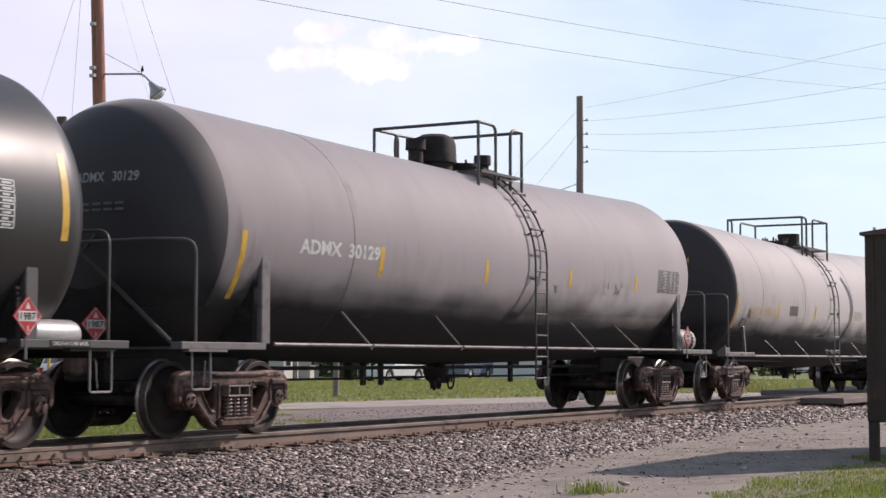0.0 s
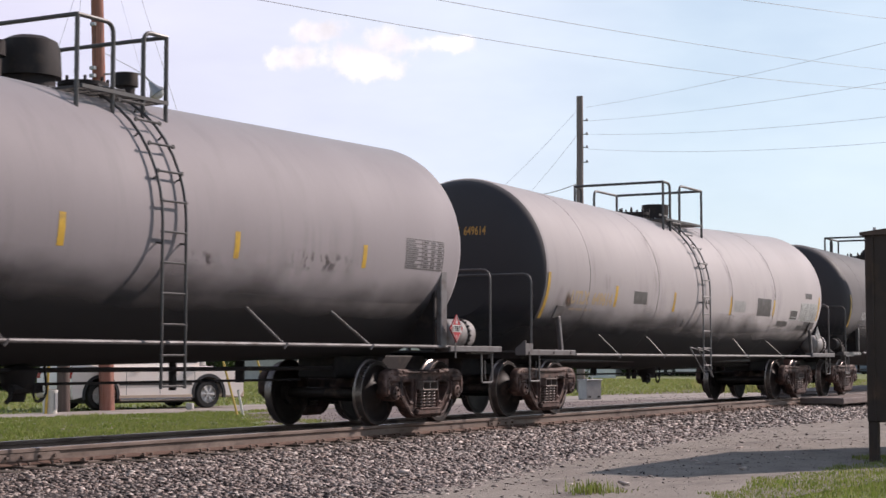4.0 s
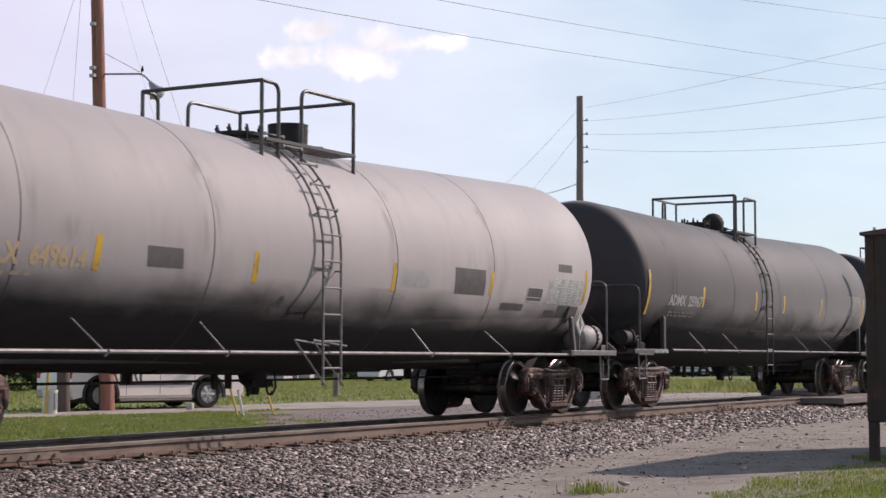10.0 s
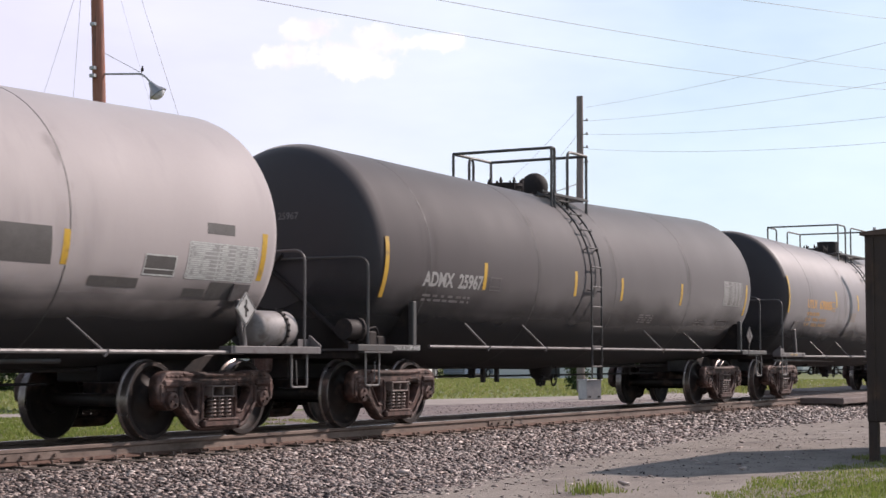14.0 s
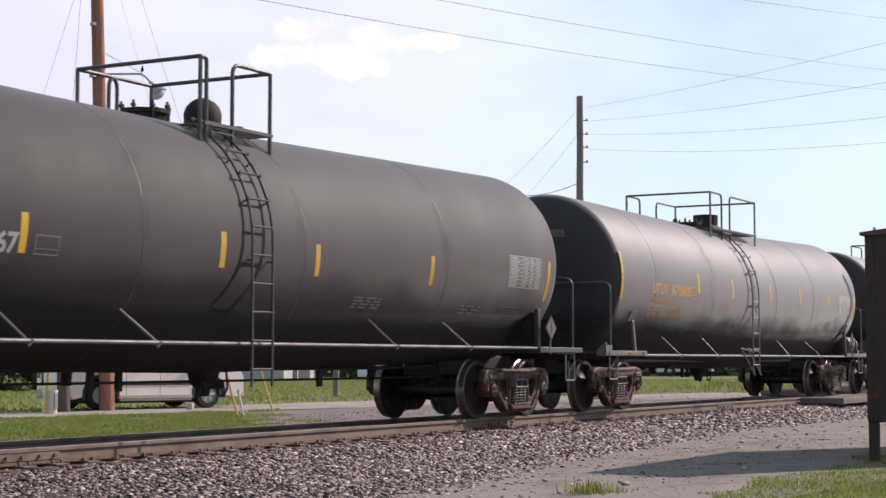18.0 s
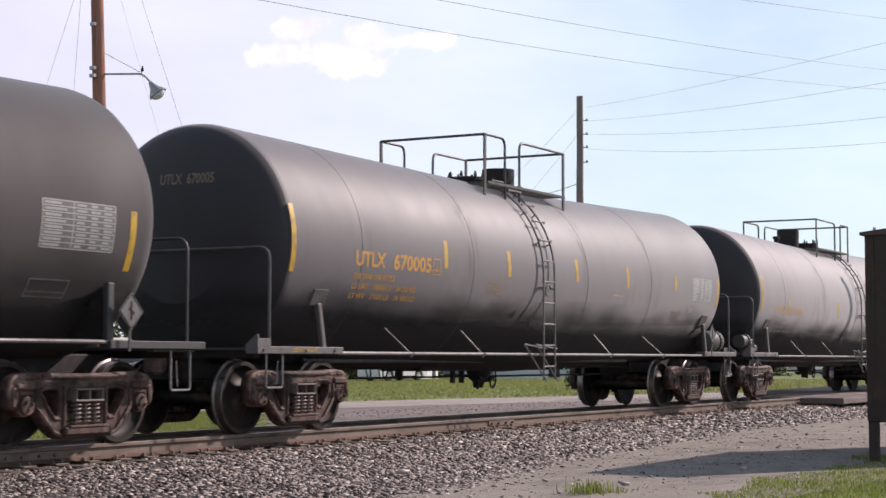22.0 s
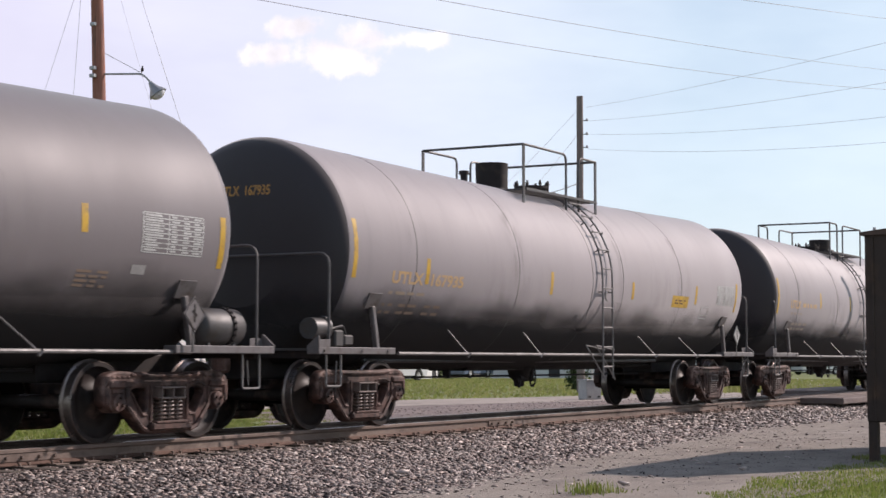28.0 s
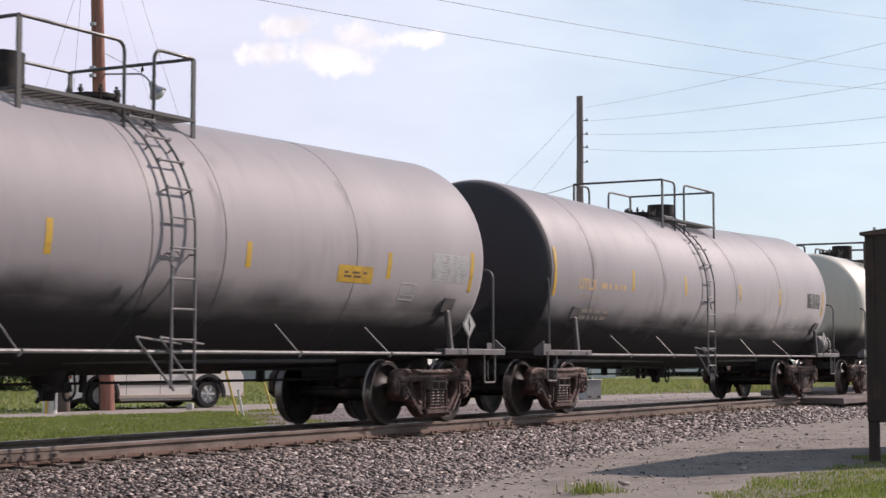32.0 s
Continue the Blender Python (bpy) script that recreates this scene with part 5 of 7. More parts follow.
CAR_D = tank_car(dict(end_shift=-0.1, bow=0.1, grime_shade_from=-3, rail_top=4.52, saddle_top=1.72, bend=(2.37, 2.285, 2.44), x=23.88, tc=13.6, xf=-0.08, xr=14.9, bulge=0.5, length=15.25, paint="dark", frame=M_FRAME_DARK, tail="none", style="admx", seams=(1.08, 4.58, 7.7, 11.34), braces=((2.6, 2.87), (4.5, 4.86), (9.6, 9.95), (11.7, 12.06)), ladder=6.55, platform=(6.3, 7.74), dome=(7.6, "ball"),
                      stripes=[(-0.1, -24, 7), (2.76, -16, -1), (6.0, -15.5, 0), (7.97, -16, -1), (10.9, -16, -0.5), (14.7, -20, 4)], label="dark grey railway tank car with white lettering and yellow stripes"))
CAR_E = tank_car(dict(bend=(2.375, 2.255, 2.41), x=41.58, tc=14.0, xf=0.06, xr=15.33, bulge=0.42, length=15.57, paint="grey", frame=M_FRAME, tail="drum", style="utl", seams=(1.62, 4.73, 8.84, 11.68), braces=U_BRACES, ladder=7.03, platform=(6.2, 9.12), dome=(8.52, "cup"), rail_style="flat",
                      stripes=[(0.03, -14.5, 17), (3.88, -6.2, 8.6), (5.89, -7.4, 7.4), (8.4, -6.6, 7.6), (10.58, -7.4, 6.5), (12.92, -6, 5), (15.27, -16, 6)], label="satin grey railway tank car with crisp orange lettering"))
CAR_F = tank_car(dict(bend=(2.365, 2.275, 2.40), x=59.77, tc=13.7, xf=-0.09, xr=15.18, bulge=0.45, length=15.2, paint="silver", frame=M_FRAME, tail="none", style="utl", seams=(1.55, 4.74, 7.54, 8.87, 11.72), braces=F_BRACES, stub=1.2, end_shift=-0.19, ladder=7.87, platform=(6.08, 8.99), dome=(6.78, "cup_first"), rail_style="flat",
                      stripes=[(-0.04, -15, 14), (1.88, -15.5, -2), (5.93, -15.7, -2), (9.33, -14.5, -3), (12.55, -14.3, -1), (14.9, -18, 4)], label="light grey railway tank car with faded orange lettering"))
CAR_G = tank_car(dict(bend=(2.375, 2.26, 2.41), x=77.8, tc=13.9, xf=-0.27, xr=15.15, bulge=0.45, length=15.5, paint="mid", frame=M_FRAME, tail="drum", style="utl", seams=(1.25, 4.5, 8.6, 11.6), braces=U_BRACES, ladder=6.75, platform=(5.95, 8.9), dome=(8.28, "cup"), rail_style="flat",
                      stripes=[(-0.25, -16, 13.5), (3.03, -9, 5), (5.66, -9, 5), (8.85, -9, 4), (11.57, -9, 4), (14.9, -16, 6)], label="mid grey railway tank car with orange lettering"))
CAR_H = tank_car(dict(x=97.15, tc=13.9, xf=-0.2, xr=15.1, bulge=0.5, paint="cream", frame=M_FRAME, tail="none", style="utl", seams=(4.6, 8.8), braces=U_BRACES, ladder=7.0, platform=(1.7, 4.7), dome=(2.9, "cup"), rail_top=4.15, r=1.47, zc=2.3, shaded_head=False,
                      stripes=[(3.0, -9, 5)], label="cream white railway tank car with a platform near its end"))
TRAIN = [CAR_A, CAR_B, CAR_C, CAR_D, CAR_E, CAR_F, CAR_G, CAR_H]


# ---------------------------------------------------------------- markings and end fittings, car by car
def using(car):
    global R, ZC, BEND
    R, ZC, BEND = RADIUS[car.name]


def side_words(car, text, x, y, z0, z1, x1, mat):
    """Words on the face of an end platform."""
    for uv, fs in words(text):
        s = Shape()
        s.add([(x + (x1 - x) * u, y, z0 + (z1 - z0) * v) for u, v in uv], fs)
        part("stencil", s, mat, car)


def patch(car, x0, x1, d0, d1, mat=None, slant=0.0):
    part("paint_patch", film(x0, x1, d0, d1, 0.0045, 6, slant), mat or M_PATCH, car, "square of darker repaint")


def outline_square(car, x0, x1, d0, d1, mat, filled=True):
    s = Shape()
    w = 0.018
    for a, b, c, d in ((x0, x0 + w, d0, d1), (x1 - w, x1, d0, d1), (x0, x1, d0, d0 + 0.7), (x0, x1, d1 - 0.7, d1), (x0, x1, d0 + (d1 - d0) * 0.28, d0 + (d1 - d0) * 0.28 + 0.5)):
        q = film(a, b, c, d, 0.009, 3)
        s.add(q.v, q.f)
    part("label_border", s, mat, car)
    if filled:
        part("label_panel", film(x0 + w, x1 - w, d0, d1, 0.0065, 3), M_PATCH, car)


# black car
using(CAR_A)
stencil_table(CAR_A, 13.7, 14.72, -7.2, 9.2, 8)
print_bars(CAR_A, 14.95, 15.25, -33, -27, 3, M_TABLE)
placard(CAR_A, 14.9, -1.64, 1.335, "1987", True)
reservoir(CAR_A, 15.6, M_STEEL, 0.15, 1.175, False)
s = Shape()
s.box(15.31, 15.9, -1.5665, -1.56, 1.042, 1.11, 0.001)
part("stencil_panel", s, M_BLACK, CAR_A)
side_words(CAR_A, "2 INCH HF COMP SHOES", 15.34, -1.571, 1.056, 1.097, 15.87, M_WHITE)
# charcoal car
using(CAR_B)
shell_text(CAR_B, "reporting_mark", M_WHITE, "ADMX  30129", 1.58, 3.48, -9.6, -2.6)
head_text(CAR_B, "head_lettering", M_TABLE, "ADMX   30129", -0.56, 0.10, -0.76, 2.96, 3.08)
print_head = Shape()
for k in range(2):
    for j in range(4):
        y = 0.0 - 0.17 * j
        print_head.add([(-0.66, y, 2.62 + 0.07 * k), (-0.66, y - 0.13, 2.62 + 0.07 * k), (-0.66, y - 0.13, 2.65 + 0.07 * k), (-0.66, y, 2.65 + 0.07 * k)], [(0, 1, 2, 3)])
part("head_small_print", print_head, M_FRAME, CAR_B)
stencil_table(CAR_B, 13.42, 14.45, -11.4, 3.3, 7, M_FRAME)
placard(CAR_B, 14.68, -1.64, 1.36, "1987", True)
placard(CAR_B, -0.72, -0.3, 1.32, "1987", True, -12)
reservoir(CAR_B, 15.27, M_DRUM)
brake_gear(CAR_B, 16.2)
for car, x in ((CAR_B, -0.64), (CAR_D, -0.66)):
    for sg in (-1, 1):
        s = Shape()
        s.rod((x, sg * -0.22, 2.34), (x + 0.14, sg * 1.2, 1.12), 0.03, 8)
        part("end_brace", s, M_FRAME_DARK if car is CAR_B else M_BLACK, car)
s = Shape()
s.box(-0.62, -0.46, -0.2, 0.2, 2.08, 2.2, 0.02)
part("brace_pad", s, M_FRAME_DARK, CAR_B)
# pale car
using(CAR_C)
shell_text(CAR_C, "reporting_mark", M_GHOST, "UTLX  649614", 0.98, 2.66, -20.5, -11.5)
print_bars(CAR_C, 1.0, 1.9, -25, -22.2, 1, M_DULL)
head_text(CAR_C, "head_lettering", M_ORANGE, "UTLX  649614", -0.49, 0.21, -0.58, 2.93, 3.08)
patch(CAR_C, 3.63, 4.25, -17.3, -8.8, None, -0.04)
patch(CAR_C, 10.55, 11.5, -19.4, -5, None, -0.05)
patch(CAR_C, 14.0, 14.52, -1.5, 3.2)
patch(CAR_C, 12.12, 12.92, -27, -22.6)
patch(CAR_C, 13.75, 14.15, -29.5, -25.5)
patch(CAR_C, 9.0, 9.75, -17.5, -8.7, M_TABLE)
patch(CAR_C, 14.2, 14.9, -30, -22)
outline_square(CAR_C, 12.95, 13.5, -21, -12, M_WHITE)
stencil_table(CAR_C, 13.7, 15.0, -21, -5.5, 9, M_WHITE, M_TABLE)
placard(CAR_C, 14.6, -1.64, 1.5, "", False)
reservoir(CAR_C, 15.6, M_DRUM)
# dark car
using(CAR_D)
shell_text(CAR_D, "reporting_mark", M_TABLE, "ADMX  25967", 0.93, 2.7, -16.6, -8.2)
print_bars(CAR_D, 1.0, 2.4, -25, -20, 2, M_FRAME)
outline_square(CAR_D, 2.93, 3.28, -16.3, -8.5, M_FRAME, False)
head_text(CAR_D, "head_lettering", M_FRAME, "ADMX   25967", -0.64, 0.42, -0.41, 2.81, 2.91)
stencil_table(CAR_D, 13.3, 14.4, -13, 5, 8, M_TABLE, M_FRAME)
print_bars(CAR_D, 9.0, 9.7, -31, -24, 4, M_FRAME)
print_bars(CAR_D, 12.0, 12.6, -31, -25, 3, M_FRAME)
outline_square(CAR_D, 13.3, 13.9, -33, -25, M_FRAME, False)
placard(CAR_D, 14.55, -1.64, 1.42, "", False, 0, M_FRAME)
valve_gear(CAR_D, -0.42, M_BLACK)
side_words(CAR_D, "2 INCH HF COMP SHOES", 0.1, -1.531, 1.05, 1.1, 0.8, M_WHITE)
# satin grey car
using(CAR_E)
shell_text(CAR_E, "reporting_mark", M_ORANGE, "UTLX", 1.46, 2.22, -9.2, -1.6)
shell_text(CAR_E, "reporting_number", M_ORANGE, "670005", 2.42, 3.46, -9.6, -1.3)
outline_square(CAR_E, 3.5, 3.73, -10.4, -1.5, M_ORANGE, False)
shell_text(CAR_E, "class_letter", M_ORANGE, "C", 3.58, 3.65, -8.6, -6.2)
shell_text(CAR_E, "slogan", M_ORANGE, "THE TANK CAR PEOPLE", 1.46, 2.5, -15.6, -12.6)
shell_text(CAR_E, "load_limit", M_ORANGE, "LD LMT   188000 LB    84 350 KG", 1.47, 3.11, -20.6, -17.6)
shell_text(CAR_E, "light_weight", M_ORANGE, "LT WT    77000 LB    34 950 KG", 1.48, 3.14, -25.6, -22.6)
head_text(CAR_E, "head_lettering", M_DIM, "UTLX  670005", -0.47, 0.25, -0.57, 3.1, 3.24)
stencil_table(CAR_E, 13.85, 14.9, -11.5, 4.5, 8)
print_bars(CAR_E, 5.2, 5.7, -19, -10, 4, M_DIM)
print_bars(CAR_E, 9.95, 10.4, -13.5, -12, 1, M_FADED)
print_bars(CAR_E, 12.9, 13.4, -28, -20, 4, M_DIM)
part("label_panel", film(13.75, 13.98, -21, -17, 0.006, 2), M_TABLE, CAR_E)
placard(CAR_E, 14.62, -1.64, 1.42, "", False, 0, M_FRAME)
reservoir(CAR_E, 15.5, M_FRAME_DARK)
side_words(CAR_E, "2 INCH HF COMP SHOES", 0.0, -1.5425, 1.01, 1.055, 0.55, M_YELLOW)
# light grey car
using(CAR_F)
shell_text(CAR_F, "reporting_mark", M_FADED, "UTLX  167935", 0.93, 2.95, -16.4, -9.6)
print_bars(CAR_F, 0.93, 1.9, -22.6, -19.6, 1, M_DULL)
for x0, x1 in ((0.85, 1.15), (1.3, 1.78), (2.0, 2.45)):
    for d in (-29.2, -33.4):
        print_bars(CAR_F, x0, x1, d, d + 2.9, 1, M_DIM)
head_text(CAR_F, "head_lettering", M_ORANGE, "UTLX  167935", -0.545, 0.33, -0.49, 3.07, 3.21)
part("label_panel", film(11.3, 12.15, -17.6, -9.2, 0.006, 4), M_YELLOW, CAR_F, "yellow notice panel")
print_bars(CAR_F, 11.45, 12.0, -15.5, -11.5, 2, M_RUSTFOOT)
outline_square(CAR_F, 12.95, 13.35, -25, -15.5, M_WHITE, False)
stencil_table(CAR_F, 13.75, 14.75, -13, 1, 8, M_WHITE)
placard(CAR_F, 14.6, -1.64, 1.42, "", False)
valve_gear(CAR_F, -0.4, M_FRAME_DARK)
# mid grey car
using(CAR_G)
shell_text(CAR_G, "reporting_mark", M_FADED, "UTLX", 0.68, 1.45, -10.8, -3.6)
print_bars(CAR_G, 1.6, 2.7, -10.4, -4.0, 1, M_FADED)
print_bars(CAR_G, 0.75, 1.6, -17, -13, 1, M_FAINT)
print_bars(CAR_G, 0.8, 2.2, -31, -22, 2, M_FAINT)
stencil_table(CAR_G, 13.65, 14.65, -9, 3, 7, M_FRAME_DARK)
outline_square(CAR_G, 12.7, 13.1, -28, -18.5, M_WHITE, False)
placard(CAR_G, 14.6, -1.64, 1.42, "", False)
reservoir(CAR_G, 15.5, M_FRAME)


# dirt along the welds and below the top fittings
def stain(car, x0, x1, d0, d1, mat=None):
    part("dirt_streak", film(x0, x1, d0, d1, 0.0035, 12), mat or M_STAIN, car, "faint patch of dirt and wear")


for car, seams, fittings in ((CAR_B, (2.83,), 8.2), (CAR_C, (1.64, 4.77, 8.87, 11.72), 8.0), (CAR_D, (1.08, 4.58, 7.7, 11.34), 7.4), (CAR_E, (1.62, 4.73, 8.84, 11.68), 8.0), (CAR_F, (1.55, 4.74, 8.87, 11.72), 7.6), (CAR_G, (1.25, 4.5, 8.6, 11.6), 7.6)):
    using(car)
    for k, x in enumerate(seams):
        stain(car, x - 0.32, x + 0.3, -25 + 9 * (k % 2), 52 + 6 * (k % 3))
    if car is not CAR_D:
        stain(car, 3.0, 6.0, -34, 6, M_CHALK)
        stain(car, 9.6, 12.8, -30, 12, M_CHALK)
using(CAR_C)
stain(CAR_C, 0.3, 1.15, -28, -8, M_RUST)
stain(CAR_C, 0.72, 1.1, -24, -13, M_SCALE)
stain(CAR_C, 2.0, 3.2, -12, 2, M_STAIN)
using(CAR_B)
stain(CAR_B, 0.0, 0.9, -30, 12, M_STAIN)
stain(CAR_B, 8.4, 11.6, -24, -10, M_CHALK)
using(CAR_B)
stain(CAR_B, 10.3, 12.3, -18, -7, M_SMUDGE)
stain(CAR_B, 8.6, 9.4, -20, -12, M_SMUDGE)


# ---------------------------------------------------------------- poles, wires, lamp
def far_z(y):
    """Beyond the road the meadow falls away gently."""
    return ZG - 0.004 * max(0.0, min(y, 400) - 20)


def wire(a, b, sag, r=0.0095, label="thin dark overhead wire against the sky", mat=M_WIRE):
    a, b = Vector(a), Vector(b)
    s = Shape()
    s.tube([a.lerp(b, k / 16) - Vector((0, 0, 4 * sag * (k / 16) * (1 - k / 16))) for k in range(17)], r, 5)
    put("overhead_wire", s.mesh("overhead_wire", mat), None, None, label, "wire", "overhead wires")


def round_pole(name, base, top, r0, r1, mat, label, seg=14):
    ob = empty(name, pose(*base), label, "utility pole")
    s = Shape()
    d = Vector(top) - Vector(base)
    rng = random.Random(int(base[0]))
    s.tube([d * k / 10 + Vector((rng.uniform(-0.012, 0.012), rng.uniform(-0.012, 0.012), 0)) for k in range(11)], r0, seg, r1)
    part("shaft", s, mat, ob)
    return ob


lamp_pole = round_pole("utility_pole", (33.37, 15.43, ZG - 0.1), (32.60, 15.52, 14.8), 0.2, 0.145, M_REDPOLE, "tall red-brown timber utility pole leaning slightly")
s = Shape()
s.tube(rounded([(-0.44, -0.02, 8.77), (0.07, -0.93, 8.78), (0.16, -1.06, 8.66), (0.22, -1.15, 8.51)], 0.15), 0.026, 8)
part("lamp_arm", s, M_GALV, lamp_pole)
s = Shape()
s.rod((-0.4, -0.02, 9.36), (0.05, -0.9, 8.82), 0.008, 5)
part("arm_stay", s, M_GALV, lamp_pole)
tilt = Matrix.Translation((0.26, -1.24, 8.36)) @ Matrix.Rotation(radians(-34), 4, Vector((0.87, 0.48, 0)))
lum = Shape()
lum.lathe([(0.26, 0.0), (0.25, 0.05), (0.16, 0.08), (0.06, 0.12), (-0.10, 0.24), (-0.13, 0.25), (-0.12, 0.22), (0.02, 0.1), (0.02, 0.0)][::-1], "z", 20)
lob = part("lamp_head", lum, M_GALV, lamp_pole, "grey bell lamp shade", tilt)
ln = Shape()
ln.lathe([(-0.13, 0.0)] + [(-0.13 - 0.12 * math.sin(radians(a)), 0.2 * math.cos(radians(a))) for a in (0, 30, 60, 80)][::1] + [(-0.25, 0.0)], "z", 16)
part("lamp_lens", ln, M_LENS, lob)
for z in (8.66, 8.86, 10.0):
    s = Shape()
    s.box(-0.72, -0.6, -0.02, 0.14, z, z + 0.09, 0.01)
    part("pole_bracket", s, M_GALV, lamp_pole)

# a small dark bird perched on the lamp arm
bird = empty("bird", pose(33.43, 14.46, 8.35) @ Matrix.Diagonal((0.75, 0.75, 0.72, 1)), "small dark bird perched on the lamp arm", "bird")
s = Shape()
s.lathe([(0.0, 0.0), (0.02, 0.035), (0.07, 0.052), (0.13, 0.04), (0.16, 0.02), (0.165, 0.0)], "z", 12)
part("body", s, M_BLACK, bird)
s = Shape()
s.lathe([(0.15, 0.0), (0.165, 0.028), (0.19, 0.03), (0.21, 0.018), (0.215, 0.0)], "z", 10)
part("head", s, M_BLACK, bird)
s = Shape()
s.box(-0.02, 0.02, 0.03, 0.05, -0.07, 0.05, 0.004)
part("tail", s, M_BLACK, bird)
s = Shape()
s.rod((0, -0.02, 0.19), (0, -0.055, 0.185), 0.007, 5, 0.002)
part("beak", s, M_BLACK, bird)

short_pole = round_pole("utility_pole", (31.96, 15.63, ZG - 0.1), (31.8, 15.7, 7.05), 0.165, 0.13, M_TARRED, "short dark weathered timber pole")
wire((31.8, 15.7, 6.6), (32.73, 15.50, 6.97), 0.05)

line_pole = round_pole("utility_pole", (60.6, 14.35, ZG - 0.1), (60.3, 14.2, 11.45), 0.17, 0.13, M_POLE, "dark straight timber pole with side brackets for four wires")
for z in (10.95, 10.4, 9.87, 9.28):
    s = Shape()
    s.rod((-0.35, -0.05, z), (-0.28, -0.42, z - 0.02), 0.02, 6)
    s.lathe([(z - 0.04, 0.0), (z - 0.04, 0.05), (z + 0.01, 0.06), (z + 0.06, 0.035), (z + 0.08, 0.0)], "z", 10, (-0.27, -0.44, 0))
    part("insulator", s, M_GALV, line_pole)
    wire((60.3, 13.9, z + 0.03), (44.9, -2.0, {10.95: 9.55, 10.4: 8.45, 9.87: 7.5, 9.28: 6.8}[z]), {10.95: 0.1, 10.4: 0.14, 9.87: 0.16, 9.28: 0.18}[z], 0.005)
wire((60.2, 14.3, 10.85), (71, 23.4, 9.0), 0.1, 0.006)
wire((60.2, 14.3, 9.85), (71.3, 22.9, 7.9), 0.1, 0.006)
wire((79.5, 28.4, 10.3), (60.3, 14.3, 7.95), 0.5, 0.018)
wire((33.62, 11.96, 10.16), (100.84, 9.61, 17.06), 0.48, 0.010, "dark overhead cable against the sky", M_CABLE)
wire((35.7, 8.2, 10.2), (100.78, 9.57, 18.12), 0.24, 0.009, "dark overhead cable against the sky", M_CABLE)
wire((42.33, 2.35, 10.79), (95.57, 8.35, 20.13), 0.02, 0.009, "dark overhead cable against the sky", M_CABLE)
wire((32.68, 15.51, 11.8), (52.35, 40.44, -0.6), 0.0, 0.005, "thin slanting guy wire from the pole top")
wire((32.61, 15.52, 14.5), (54.5, 36.5, -0.6), 0.0, 0.006, "thin slanting guy wire from the pole top")
wire((32.62, 15.52, 14.2), (32.39, 9.53, ZG), 0.0, 0.007, "taut guy wire down to the ground")
wire((32.66, 15.51, 12.75), (31.97, 10.28, ZG), 0.0, 0.004, "taut guy wire down to the ground")


def guard(base, top, mat, label, r=0.035):
    ob = empty("marker_stake", pose(*base), label, "marker stake", "stakes by the road")
    s = Shape()
    s.rod((0, 0, -0.05), Vector(top) - Vector(base), r, 8)
    part("tube", s, mat, ob)
    s = Shape()
    d = (Vector(top) - Vector(base))
    s.rod(d * 0.985, d * 1.01, r * 1.1, 8)
    part("cap", s, M_TRIM, ob)


guard((32.39, 9.53, ZG), (32.42, 10.33, 1.65), M_STAKE, "leaning yellow plastic guy-wire guard", 0.028)
guard((31.97, 10.28, ZG), (32.04, 10.82, 1.02), M_STAKE, "leaning yellow plastic guy-wire guard", 0.028)
guard((32.04, 10.17, ZG), (32.0, 10.3, 0.2), M_PVC, "short white marker stake", 0.03)
guard((30.46, 14.86, ZG), (30.56, 14.85, 1.2), M_STAKE, "upright yellow marker stake beside a white pipe")
pipe = empty("standpipe", pose(30.68, 14.92, ZG), "short white plastic standpipe in the grass", "pipe")
s = Shape()
s.lathe([(-0.05, 0.17), (0.52, 0.175), (0.53, 0.19), (0.57, 0.19), (0.57, 0.15), (0.3, 0.15), (0.3, 0.0)], "z", 24)
part("pipe_body", s, M_PVC, pipe)
s = Shape()
s.box(-0.05, 0.05, -0.2, -0.17, 0.1, 0.5, 0.01)
part("pipe_strap", s, M_GALV, pipe)

# slim steel mast beside the crossing; it throws a shadow on the passing tanks
mast = empty("signal_mast", pose(44.09, -2.76, ZG), "slim grey steel mast beside the level crossing", "mast")
s = Shape()
s.lathe([(-0.1, 0.0), (-0.1, 0.075), (5.14, 0.07), (5.14, 0.0)][::-1], "z", 16)
part("shaft", s, M_GALV, mast)
s = Shape()
s.lathe([(5.13, 0.0), (5.13, 0.085), (5.17, 0.08), (5.2, 0.0)][::-1], "z", 16)
part("cap", s, M_GALV, mast)
s = Shape()
s.box(-0.17, 0.17, -0.17, 0.17, -0.06, 0.05, 0.01)
part("base_plate", s, M_GALV, mast)

# grey utility cabinet at the foot of the line pole
cab = empty("utility_cabinet", pose(50.35, 9.42, ZG, 0, 0, -25), "small grey steel utility cabinet beside the road", "utility cabinet")
s = Shape()
s.box(-0.32, 0.32, -0.22, 0.22, 0.0, 0.62, 0.02)
part("body", s, M_GALV, cab)
s = Shape()
s.box(-0.35, 0.35, -0.25, 0.25, 0.62, 0.66, 0.012)
part("lid", s, M_GALV, cab)
for k in (-0.2, 0.2):
    s = Shape()
    s.box(k - 0.05, k + 0.05, -0.235, -0.22, 0.06, 0.12, 0.004)
    part("vent", s, M_TRIM, cab)
s = Shape()
s.tube(rounded([(0.1, 0.0, 0.66), (0.1, 0.0, 1.3), (-0.12, 0.05, 1.36)], 0.06), 0.035, 8)
part("conduit", s, M_PVC, cab)

